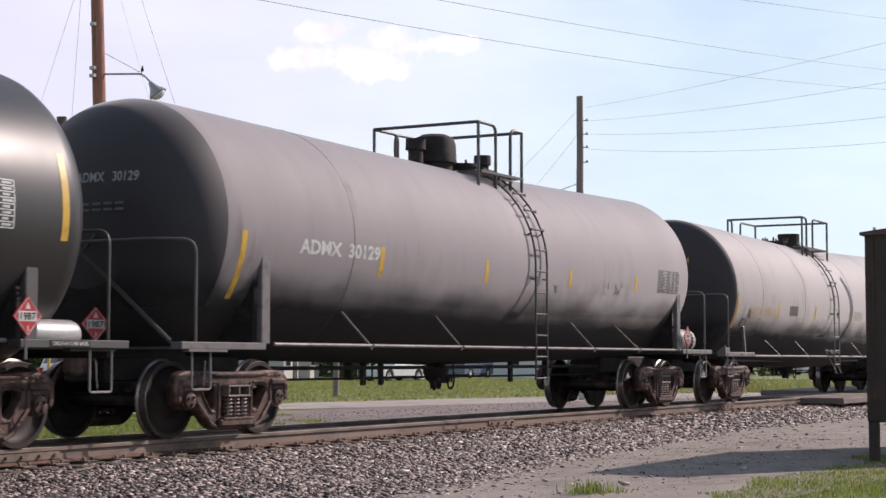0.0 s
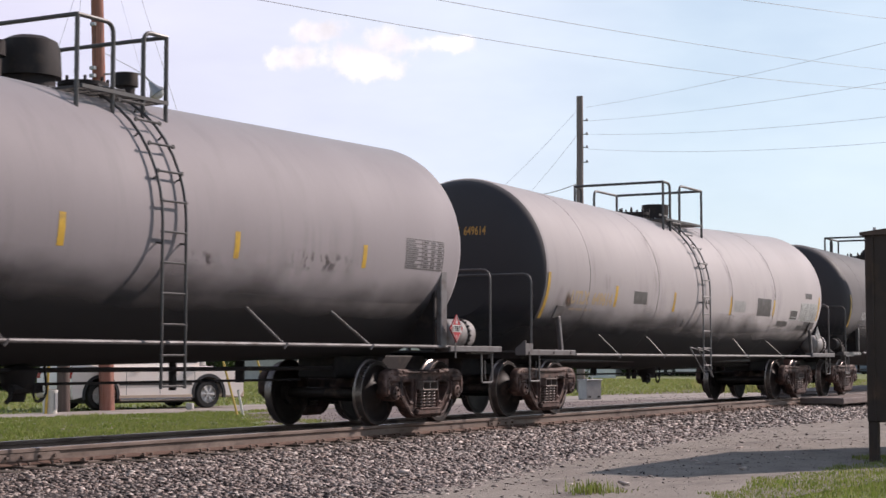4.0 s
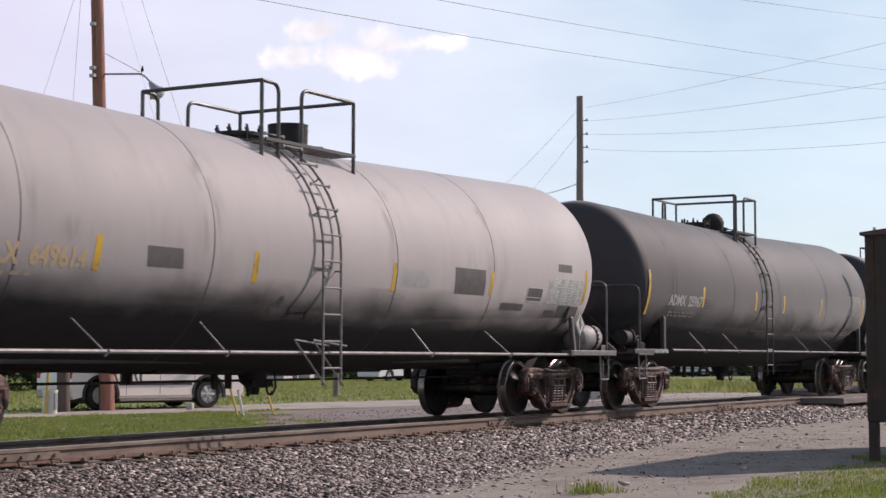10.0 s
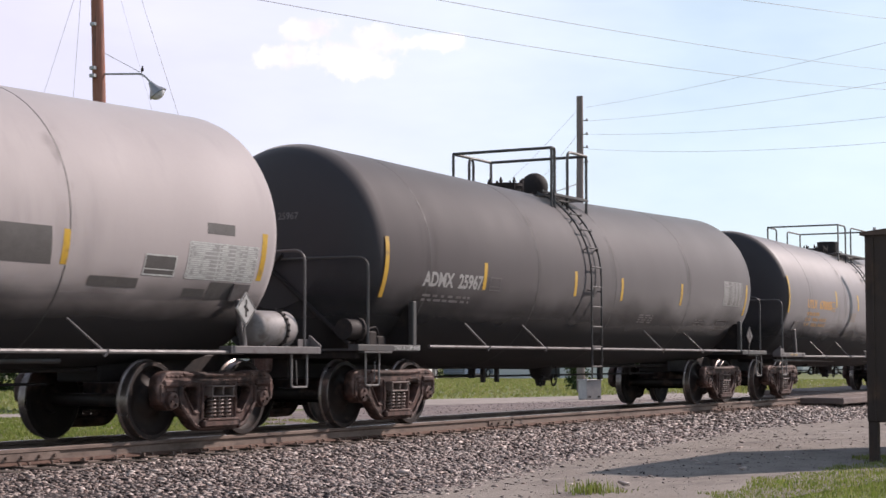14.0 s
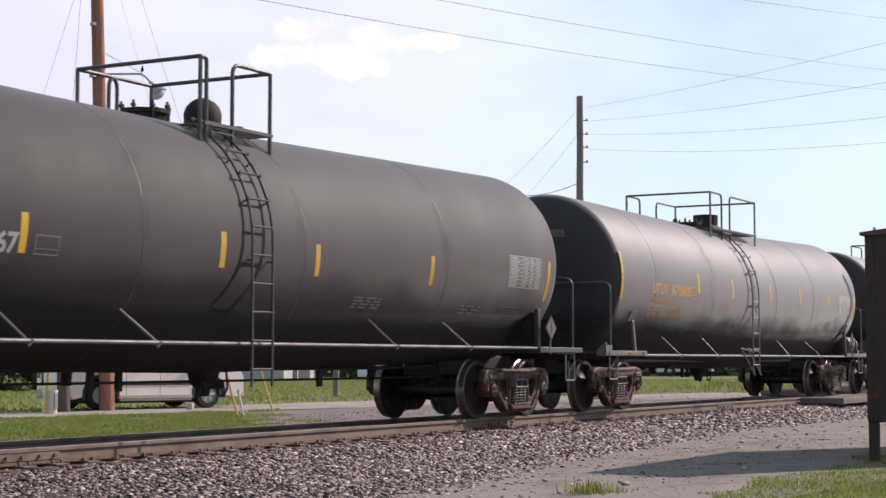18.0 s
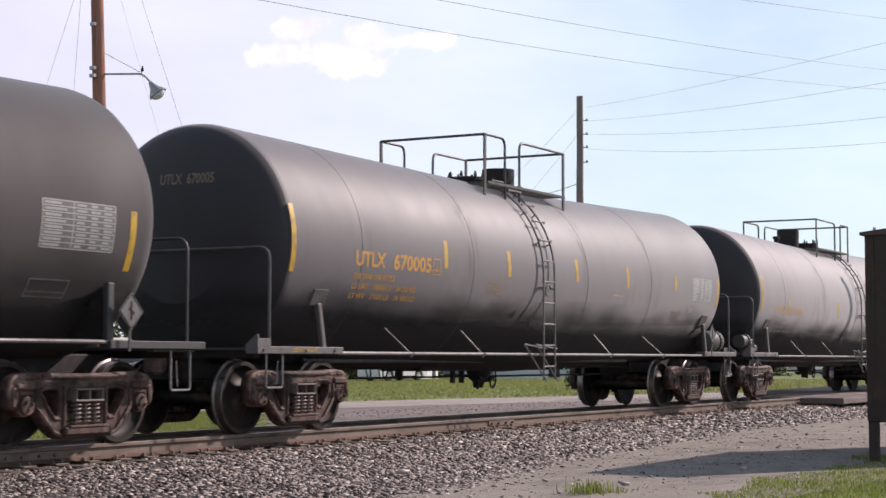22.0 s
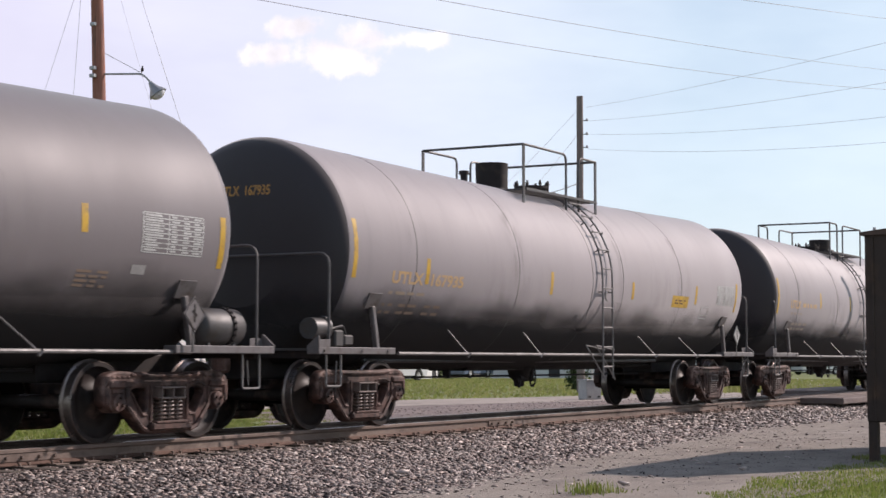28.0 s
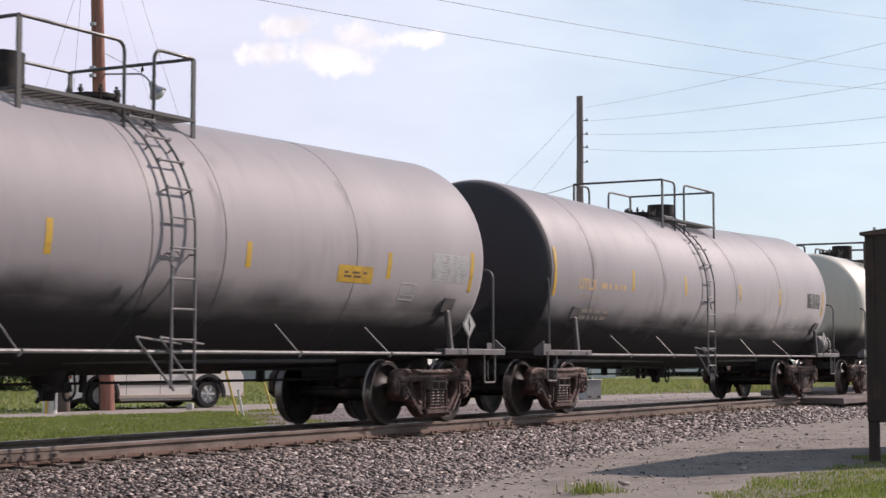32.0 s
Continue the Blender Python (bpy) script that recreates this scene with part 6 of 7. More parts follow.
# ---------------------------------------------------------------- shed beside the crossing
shed = empty("trackside_cabin", pose(21.25, -8.56, 0), "narrow dark rusty steel cabin raised on posts beside the track", "cabin")
s = Shape()
s.box(0, 5.0, 0.0, 1.2, 0.12, 2.53, 0.02)
part("wall", s, M_SHED, shed)
for k in range(5):
    s = Shape()
    s.box(-0.018, 0.0, 0.1 + k * 0.245, 0.13 + k * 0.245, 0.13, 2.52, 0.004)
    part("wall_rib", s, M_SHED, shed)
s = Shape()
s.prism([(-0.06, 2.51), (1.25, 2.51), (1.25, 2.55), (-0.06, 2.7)], -0.04, 5.1)
part("roof", s, M_SHEDROOF, shed)
s = Shape()
s.rod((0.14, 1.1, 2.5), (0.14, 1.1, 2.62), 0.022, 6)
part("vent_pipe", s, M_ALLOY, shed)
for x in (0.08, 4.9):
    for y in (0.12, 1.13):
        s = Shape()
        s.box(x - 0.06, x + 0.06, y - 0.06, y + 0.06, ZG - 0.1, 0.14, 0.01)
        part("post", s, M_SHED, shed)


# ---------------------------------------------------------------- vehicles
def wheel_meshes(r, w):
    t = Shape()
    t.lathe([(-w / 2, r * 0.62), (-w / 2, r * 0.93), (-w * 0.36, r), (w * 0.36, r), (w / 2, r * 0.93), (w / 2, r * 0.62)][::-1], "y", 28)
    m = Shape()
    m.lathe([(-w * 0.42, r * 0.60), (-w * 0.46, r * 0.64), (-w * 0.44, r * 0.66)][::-1], "y", 28)
    m.lathe([(-w * 0.2, 0.0), (-w * 0.2, r * 0.62), (w * 0.4, r * 0.62)][::-1], "y", 28)
    m.lathe([(-w * 0.45, 0.0), (-w * 0.44, r * 0.13), (-w * 0.2, r * 0.15)][::-1], "y", 14)
    for k in range(6):
        a = k * math.pi / 3
        for d in (-0.11, 0.11):
            m.rod((r * 0.12 * math.cos(a), -w * 0.40, r * 0.12 * math.sin(a)), (r * 0.63 * math.cos(a + d), -w * 0.42, r * 0.63 * math.sin(a + d)), r * 0.045, 5)
    return t.mesh("tyre", M_TYRE), m.mesh("rim", M_ALLOY)


def vehicle(name, at, label, category, paint, L, W, H, wb, wr, kind="suv", front_overhang=0.9, group="cars near the track"):
    """A road vehicle whose nose points along +x; the origin lies between its wheels on the ground."""
    car = empty(name, at, label, category, group)
    xf, xr = wb / 2 + front_overhang, wb / 2 + front_overhang - L
    zb, belt, hood = wr * 0.75, H * 0.60, H * 0.575
    ra = wr * (1.3 if kind == "suv" else 1.18)

    def arch(cx):
        return [(cx + ra * math.cos(radians(a)), wr + ra * math.sin(radians(a))) for a in range(205, -26, -23)]
    lower = [(xr + 0.05, zb)] + [p for p in arch(-wb / 2) if p[1] >= zb] + [p for p in arch(wb / 2) if p[1] >= zb] + [(xf - 0.12, zb), (xf, zb + 0.18), (xf, hood * 0.72), (xf - 0.08, hood * 0.92), (xf - 0.3, hood), (xf - 1.15, belt), (xr + 0.1, belt), (xr, belt * 0.8), (xr, zb + 0.12)]
    s = Shape()
    s.plate(lower, -W / 2 + 0.05, W / 2 - 0.05)
    # rounded flanks
    n = len(lower)
    cx, cz = (xf + xr) / 2, (zb + belt) / 2
    for sg in (-1, 1):
        inner = [(x, sg * (W / 2 - 0.05), z) for x, z in lower]
        outer = [(cx + (x - cx) * 0.992, sg * W / 2, z + (-0.03 if z > belt - 0.02 else 0.0)) for x, z in lower]
        f = [((i + 1) % n, i, i + n, (i + 1) % n + n) for i in range(n)] + [tuple(range(n, 2 * n))]
        s.add(inner + outer, [q if sg < 0 else q[::-1] for q in f])
    part("body", s, paint, car)
    for x in (-wb / 2, wb / 2):
        s = Shape()
        s.box(x - ra * 0.97, x + ra * 0.97, -W / 2 + 0.27, W / 2 - 0.27, zb, wr + ra * 0.72, 0.03)
        part("wheel_well", s, M_TRIM, car)
        for sg in (-1, 1):
            if kind == "suv":
                s = Shape()
                ring = [(x + k * math.cos(radians(a)), wr + k * math.sin(radians(a))) for k in (ra - 0.03, ra + 0.05) for a in range(-12, 193, 12)]
                n1 = len(ring) // 2
                s.add([(u, sg * (W / 2 + e), v) for e in (-0.06, 0.012) for u, v in ring],
                      [q if sg > 0 else q[::-1] for i in range(n1 - 1) for q in ((2 * n1 + i, 2 * n1 + i + 1, 3 * n1 + i + 1, 3 * n1 + i), (n1 + i, n1 + i + 1, 3 * n1 + i + 1, 3 * n1 + i)[::-1], (i, i + 1, 2 * n1 + i + 1, 2 * n1 + i))])
                part("arch_trim", s, M_TRIM, car)
    if kind == "suv":
        for sg in (-1, 1):
            s = Shape()
            s.box(-wb / 2 + ra + 0.04, wb / 2 - ra - 0.04, sg * (W / 2 + 0.006) - 0.014, sg * (W / 2 + 0.006) + 0.014, belt * 0.56, belt * 0.62, 0.008)
            part("side_moulding", s, M_TRIM, car)
            s = Shape()
            s.box(-wb / 2 + ra + 0.03, wb / 2 - ra - 0.03, sg * (W / 2 + 0.004) - 0.014, sg * (W / 2 + 0.004) + 0.014, zb, belt * 0.33, 0.01)
            part("rocker_panel", s, M_TAN, car)
            for x in (-wb / 2 + ra + 0.25, 0.12, wb / 2 - ra + 0.05):
                s = Shape()
                s.box(x - 0.006, x + 0.006, sg * W / 2 - 0.003, sg * W / 2 + 0.003, belt * 0.34, belt * 0.93, 0.001)
                part("door_gap", s, M_TRIM, car)
    # cabin
    if kind == "pickup":
        base, top = (xf - 1.25, xf - 3.3), (xf - 2.0, xf - 3.2)
    elif kind == "van":
        base, top = (xf - 0.35, xr + 0.05), (xf - 1.3, xr + 0.1)
    elif kind == "sedan":
        base, top = (xf - 1.2, xr + 0.55), (xf - 2.0, xr + 1.3)
    else:
        base, top = (xf - 1.15, xr + 0.06), (xf - 1.87, xr + 0.35)
    wt, wbm = W * 0.36, W * 0.47
    g = Shape()
    v = [(base[1], -wbm, belt - 0.04), (base[0], -wbm, belt - 0.04), (base[0], wbm, belt - 0.04), (base[1], wbm, belt - 0.04), (top[1], -wt, H), (top[0], -wt, H), (top[0], wt, H), (top[1], wt, H)]
    g.add(v, [(4, 5, 6, 7), (0, 1, 5, 4), (2, 3, 7, 6), (1, 2, 6, 5), (3, 0, 4, 7)])
    part("cabin", g, paint, car)

    def pane(p00, p10, p11, p01, name="window"):
        q = Shape()
        nrm = (Vector(p10) - Vector(p00)).cross(Vector(p01) - Vector(p00)).normalized() * 0.012
        a = [Vector(p) + nrm for p in (p00, p10, p11, p01)]
        q.add(a + [Vector(p) - nrm * 0.3 for p in (p00, p10, p11, p01)], [(0, 1, 2, 3), (1, 0, 4, 5), (2, 1, 5, 6), (3, 2, 6, 7), (0, 3, 7, 4)])
        part(name, q, M_GLASS, car)

    def onside(sg, u, w):
        """A point on the cabin's flank: u from tail to windscreen, w from belt to roof."""
        lo, hi = base[1] + (base[0] - base[1]) * u, top[1] + (top[0] - top[1]) * u
        return (lo + (hi - lo) * w, sg * (wbm + (wt - wbm) * w), belt - 0.04 + (H - belt + 0.04) * w)
    cuts = {"pickup": [(0.1, 0.5), (0.53, 0.95)], "van": [(0.72, 0.96)], "sedan": [(0.12, 0.5), (0.53, 0.93)]}.get(kind, [(0.03, 0.30), (0.33, 0.62), (0.65, 0.95)])
    for sg in (-1, 1):
        for a, b in cuts:
            q = [onside(sg, a, 0.16), onside(sg, b, 0.16), onside(sg, b, 0.86), onside(sg, a, 0.86)]
            pane(*(q if sg < 0 else [q[1], q[0], q[3], q[2]]))
    f = lambda k, w, e: (base[e] + (top[e] - base[e]) * w, k * (wbm + (wt - wbm) * w) * 0.9, belt - 0.04 + (H - belt + 0.04) * w)
    pane(f(-1, 0.12, 0), f(1, 0.12, 0), f(1, 0.9, 0), f(-1, 0.9, 0), "windscreen")
    pane(f(1, 0.15, 1), f(-1, 0.15, 1), f(-1, 0.85, 1), f(1, 0.85, 1), "rear_window")
    tm, rm = cached(("tyre", wr), lambda: wheel_meshes(wr, 0.24))
    for x in (-wb / 2, wb / 2):
        for sg in (-1, 1):
            wh = put("wheel", tm, car, pose(x, sg * (W / 2 - 0.14), wr, 0, 0, 0 if sg < 0 else 180))
            put("rim", rm, wh, None, "bright alloy rim")
    for sg in (-1, 1):
        q = Shape()
        q.box(xf - 0.2, xf + 0.01, sg * (W / 2 - 0.22) - 0.2, sg * (W / 2 - 0.22) + 0.205, hood * 0.66, hood * 0.84, 0.03)
        part("headlight", q, M_LENS, car)
        q = Shape()
        q.box(xr - 0.012, xr + 0.1, sg * (W / 2 - 0.12) - 0.1, sg * (W / 2 - 0.12) + 0.112, belt * 0.72, belt * 0.97, 0.02)
        part("tail_light", q, M_TAIL, car)
        q = Shape()
        q.box(base[0] - 0.35, base[0] - 0.2, sg * (W / 2 + 0.1) - 0.08, sg * (W / 2 + 0.1) + 0.08, belt + 0.0, belt + 0.2, 0.03)
        part("wing_mirror", q, paint, car)
        for k in ((0.45, 0.72) if kind != "van" else (0.8,)):
            q = Shape()
            x = base[1] + (base[0] - base[1]) * k
            q.box(x - 0.1, x + 0.1, sg * (W / 2 + 0.012) - 0.02, sg * (W / 2 + 0.012) + 0.02, belt * 0.86, belt * 0.89, 0.008)
            part("door_handle", q, paint, car)
        q = Shape()
        q.box(-wb / 2 + ra * 1.1, wb / 2 - ra * 1.1, sg * (W / 2 - 0.02) - 0.05, sg * (W / 2 - 0.02) + 0.05, zb - 0.06, zb + 0.02, 0.02)
        part("running_board", q, M_CHROME if kind == "suv" else M_TRIM, car)
    q = Shape()
    q.box(xf - 0.12, xf + 0.05, -W / 2 + 0.06, W / 2 - 0.06, zb - 0.02, zb + 0.22, 0.05)
    part("front_bumper", q, M_TAN if paint is M_SUV else paint, car)
    q = Shape()
    q.box(xr - 0.05, xr + 0.12, -W / 2 + 0.06, W / 2 - 0.06, zb + 0.02, zb + 0.26, 0.05)
    part("rear_bumper", q, M_TAN if paint is M_SUV else paint, car)
    q = Shape()
    q.box(xf - 0.05, xf + 0.012, -W * 0.24, W * 0.24, hood * 0.62, hood * 0.82, 0.02)
    part("grille", q, M_CHROME, car)
    q = Shape()
    q.box(-L * 0.42 + 0.3, L * 0.32, -W / 2 + 0.2, W / 2 - 0.2, zb - 0.12, zb + 0.12, 0.03)
    part("underbody", q, M_TRIM, car)
    return car


SUV_AT = pose(35.2, 15.94, ZG, 0, 0, -20)
vehicle("parked_car", SUV_AT, "large silver sport utility car parked on the pale road", "car", M_SUV, 5.28, 1.9, 1.88, 3.28, 0.38, "suv", 1.15)
s = Shape()
s.box(-0.09, 0.09, -0.09, 0.09, 0.0, 0.17, 0.02)
put("concrete_block", s.mesh("concrete_block", M_CONCRETE), None, pose(35.02, 14.04, ZG, 0, 0, 20), "small pale concrete block beside the road", "concrete block")

# far traffic on the country road beyond the meadow
YR = 110.0
ZR = far_z(YR)
TRAFFIC = [
    (vehicle("white_van", pose(0, YR, ZR, 0, 0, 180), "white delivery van driving along the far road", "van", M_WHITECAR, 5.8, 2.0, 2.5, 3.7, 0.36, "van", 0.9, "traffic on the far road"), 180, 23.0, 545, -70),
    (vehicle("white_van", pose(0, YR + 3, ZR, 0, 0, 180), "white delivery van driving along the far road", "van", M_WHITECAR, 5.8, 2.0, 2.5, 3.7, 0.36, "van", 0.9, "traffic on the far road"), 180, 30.7, 35, -85),
    (vehicle("white_car", pose(0, YR, ZR), "white sport utility car driving along the far road", "car", M_WHITECAR, 4.7, 1.85, 1.75, 2.75, 0.36, "suv", 0.9, "traffic on the far road"), 0, 31.5, 62, 225),
    (vehicle("pale_car", pose(0, YR + 3, ZR, 0, 0, 180), "pale grey saloon car driving along the far road", "car", M_SUV, 4.7, 1.8, 1.45, 2.75, 0.33, "sedan", 0.9, "traffic on the far road"), 180, 18.5, 45, -90),
    (vehicle("blue_pickup", pose(0, YR + 3, ZR, 0, 0, 180), "blue pickup truck driving along the far road", "pickup truck", M_BLUECAR, 5.6, 1.87, 1.85, 3.6, 0.4, "pickup", 0.9, "traffic on the far road"), 180, 10.6, 56, -130),
]
for x, y, k, m, lab in ((96, 44, "pickup", M_WHITECAR, "white pickup truck parked beyond the meadow"), (118, 50, "van", M_BLUECAR, "blue-grey van parked beyond the meadow"), (140, 40, "suv", M_WHITECAR, "white car parked beyond the meadow"), (150, 31, "sedan", M_WHITECAR, "white saloon car parked beyond the meadow"), (155, 29, "pickup", M_BLUECAR, "dark blue pickup parked beyond the meadow")):
    vehicle("parked_car", pose(x, y, far_z(y), 0, 0, -60 + x % 7 * 10), lab, "car", m, 5.0, 1.9, 2.2 if k == "van" else 1.75, 3.0, 0.37, k, 0.9, "cars parked beyond the meadow")


# ---------------------------------------------------------------- far buildings
def house(x, y, turn, L, W, H, label, wall=M_SIDING):
    ob = empty("house", pose(x, y, far_z(y), 0, 0, turn), label, "house", "buildings beyond the meadow")
    s = Shape()
    s.prism([(-W / 2, -0.5), (W / 2, -0.5), (W / 2, H), (0, H + W * 0.28), (-W / 2, H)], -L / 2, L / 2)
    part("wall", s, wall, ob)
    for sg in (-1, 1):
        s = Shape()
        t = 0.12
        s.prism([(0, H + W * 0.28), (sg * (W / 2 + 0.35), H - 0.2), (sg * (W / 2 + 0.35), H - 0.2 + t), (0, H + W * 0.28 + t)] if sg < 0 else [(0, H + W * 0.28), (0, H + W * 0.28 + t), (W / 2 + 0.35, H - 0.2 + t), (W / 2 + 0.35, H - 0.2)], -L / 2 - 0.3, L / 2 + 0.3)
        part("roof", s, M_ROOF, ob)
    n = max(2, int(L / 3))
    for k in range(n):
        cx = -L / 2 + (k + 0.5) * L / n
        if k == n // 2:
            s = Shape()
            s.box(cx - 0.45, cx + 0.45, -W / 2 - 0.05, -W / 2, 0.0, 2.05, 0.01)
            part("door", s, M_TRIM, ob)
            continue
        s = Shape()
        s.box(cx - 0.55, cx + 0.55, -W / 2 - 0.06, -W / 2, 0.95, 2.1, 0.01)
        w = part("window", s, M_SIDING, ob)
        s = Shape()
        s.box(cx - 0.47, cx + 0.47, -W / 2 - 0.075, -W / 2 - 0.06, 1.03, 2.02, 0.004)
        part("pane", s, M_GLASS, w)
    return ob


house(99.2, 56.4, 15, 3.2, 3.4, 1.9, "small grey house with a sunlit white gable", M_CONCRETE)
house(104.7, 56.9, 15, 2.0, 1.4, 1.6, "small weathered grey shed beyond the meadow", M_CONCRETE)
house(108.5, 50.0, 15, 5.4, 3.0, 2.3, "white sided trailer house beyond the meadow")
house(125, 46, -60, 10, 5, 2.7, "white trailer house beyond the meadow")
house(150, 45, -65, 14, 6, 2.6, "long grey weathered barn beyond the meadow", M_CONCRETE)
house(175, 33, -70, 12, 6, 2.6, "grey low building beyond the meadow", M_CONCRETE)


# ---------------------------------------------------------------- plants
def blades(name, spots, mat, label, seed, category="grass"):
    """Grass: spots are (x, y, z, height, width); each blade is a bent sliver."""
    rng = np.random.default_rng(seed)
    sp = np.asarray(spots, float)
    n = len(sp)
    a = rng.uniform(0, 6.283, n)
    lean = rng.uniform(0.05, 0.6, n)
    dx, dy = np.cos(a), np.sin(a)
    h, w = sp[:, 3], sp[:, 4]
    b = sp[:, :3]
    side = np.stack([-dy, dx, 0 * dx], 1) * w[:, None]
    mid = b + np.stack([dx * h * lean * 0.3, dy * h * lean * 0.3, h * 0.6], 1)
    tip = b + np.stack([dx * h * lean, dy * h * lean, h * (1 - 0.25 * lean)], 1)
    v = np.stack([b - side, b + side, mid + side * 0.7, mid - side * 0.7, tip], 1).reshape(-1, 3)
    q = np.array([(0, 1, 2), (0, 2, 3), (3, 2, 4)])
    f = (q[None] + 5 * np.arange(n)[:, None, None]).reshape(-1, 3)
    me = bpy.data.meshes.new(name)
    me.vertices.add(len(v))
    me.vertices.foreach_set("co", v.ravel())
    me.loops.add(len(f) * 3)
    me.polygons.add(len(f))
    me.loops.foreach_set("vertex_index", f.ravel())
    me.polygons.foreach_set("loop_start", np.arange(0, len(f) * 3, 3))
    me.update(calc_edges=True)
    me.materials.append(mat)
    return put(name, me, label=label, category=category, kind="stuff")


def scatter(n, x0, x1, y0, y1, inside, h0, h1, w0, w1, seed, clump=0.6):
    rng = np.random.default_rng(seed)
    out = []
    for x, y, h, w in zip(rng.uniform(x0, x1, n), rng.uniform(y0, y1, n), rng.uniform(h0, h1, n), rng.uniform(w0, w1, n)):
        k = noise.noise(Vector((x * 0.8, y * 0.8, seed))) + 0.5 * noise.noise(Vector((x * 2.9, y * 2.9, seed)))
        if k < clump - 1.0 or not inside(x, y, k):
            continue
        out.append((x, y, far_z(y) - 0.02 if y > 20 else ZG - 0.015, h * (0.7 + 0.6 * max(0, min(1, 0.5 + k))), w))
    return out


near_edge = lambda x: -7.2 - 0.2 * math.sin(x * 1.3) - 0.12 * math.sin(x * 3.1)
blades("grass", scatter(130000, 12.5, 34, -12.5, -6.4, lambda x, y, k: y < near_edge(x) + 0.4 * k - 0.05, 0.02, 0.06, 0.004, 0.008, 11, 0.2), M_GRASS, "short sunny green grass beside the drive", 1)
verge = lambda x, y, k: y < min(13.5, 13.6 - 0.25 * (x - 28)) and y > 5.9 + 0.9 * k and (x < 26.6 + (y - 5.3) * 1.16 - 0.5 + 0.6 * k)
blades("grass", scatter(120000, 12, 33.5, 5.0, 16, verge, 0.02, 0.065, 0.006, 0.014, 12, 0.7), M_GRASS, "lush green grass verge between track and road", 2)
ragged = lambda x, y, k: verge(x - 1.6 - 1.5 * k, y, 0) and not verge(x, y, 0) and k > 0.12
blades("grass", scatter(70000, 12, 33.5, 5.0, 16, verge, 0.015, 0.05, 0.006, 0.014, 22, 1.02), M_FIELD, "patches of dry yellowish grass in the verge", 21)
blades("grass", scatter(60000, 20, 37, 3.6, 14, lambda x, y, k: ragged(x, y, k) or (3.9 < y < 6.6 and x < 27 and k > 0.22), 0.02, 0.07, 0.006, 0.014, 17, 0.9), M_FIELD, "thin ragged grass spreading into the gravel", 18)
meadow = lambda x, y, k: y > (15.7 if x < 43 else 15.7 - 0.31 * (x - 43)) + 0.3 * k
blades("meadow_grass", scatter(110000, 22, 110, 8, 75, meadow, 0.03, 0.11, 0.02, 0.05, 13, 0.2), M_FIELD, "rough dry meadow grass beyond the road", 3)
blades("grass_tuft", [(14.95 + 0.16 * random.gauss(0, 1), -6.28 + 0.10 * random.gauss(0, 1), ZG - 0.01, random.uniform(0.06, 0.17), 0.006) for _ in range(160)], M_GRASS, "single tuft of green grass on the drive", 4)
blades("grass_tuft", [(15.15 + 0.12 * random.gauss(0, 1), -6.5 + 0.08 * random.gauss(0, 1), ZG - 0.01, random.uniform(0.03, 0.08), 0.006) for _ in range(60)], M_FIELD, "small dry tuft of grass on the drive", 5)
blades("weeds", [(66.5 + 1.6 * random.gauss(0, 1), 8.9 + 0.5 * random.gauss(0, 1), ZG, random.uniform(0.12, 0.45), 0.03) for _ in range(700)], M_FIELD, "tall weeds at the edge of the crossing", 6, "weeds")
blades("weeds", [(74 + 1.5 * random.gauss(0, 1), 12.5 + 0.8 * random.gauss(0, 1), ZG, random.uniform(0.15, 0.5), 0.04) for _ in range(700)], M_FIELD, "bushy weeds in the meadow", 7, "weeds")

rng = np.random.default_rng(31)
flowers = [(x, y, ZG + 0.06, 0.011) for x, y in zip(rng.uniform(22, 33, 160), rng.uniform(6.2, 13.5, 160)) if verge(x, y, 0)]
stones("clover_flowers", flowers, M_PVC, "small white flowers dotted through the grass verge", 8, "flowers")
flowers = [(x, y, ZG + 0.25 + 0.3 * rng.random(), 0.03) for x, y in zip(rng.uniform(64, 72, 90), rng.uniform(7.6, 10.5, 90))]
blades("weeds", [(x, y, ZG, z - ZG, 0.02) for x, y, z, q in flowers], M_FIELD, "thin weeds carrying small white flowers", 9, "weeds")
stones("weed_flowers", flowers, M_PVC, "small white weed flowers near the crossing", 10, "flowers")


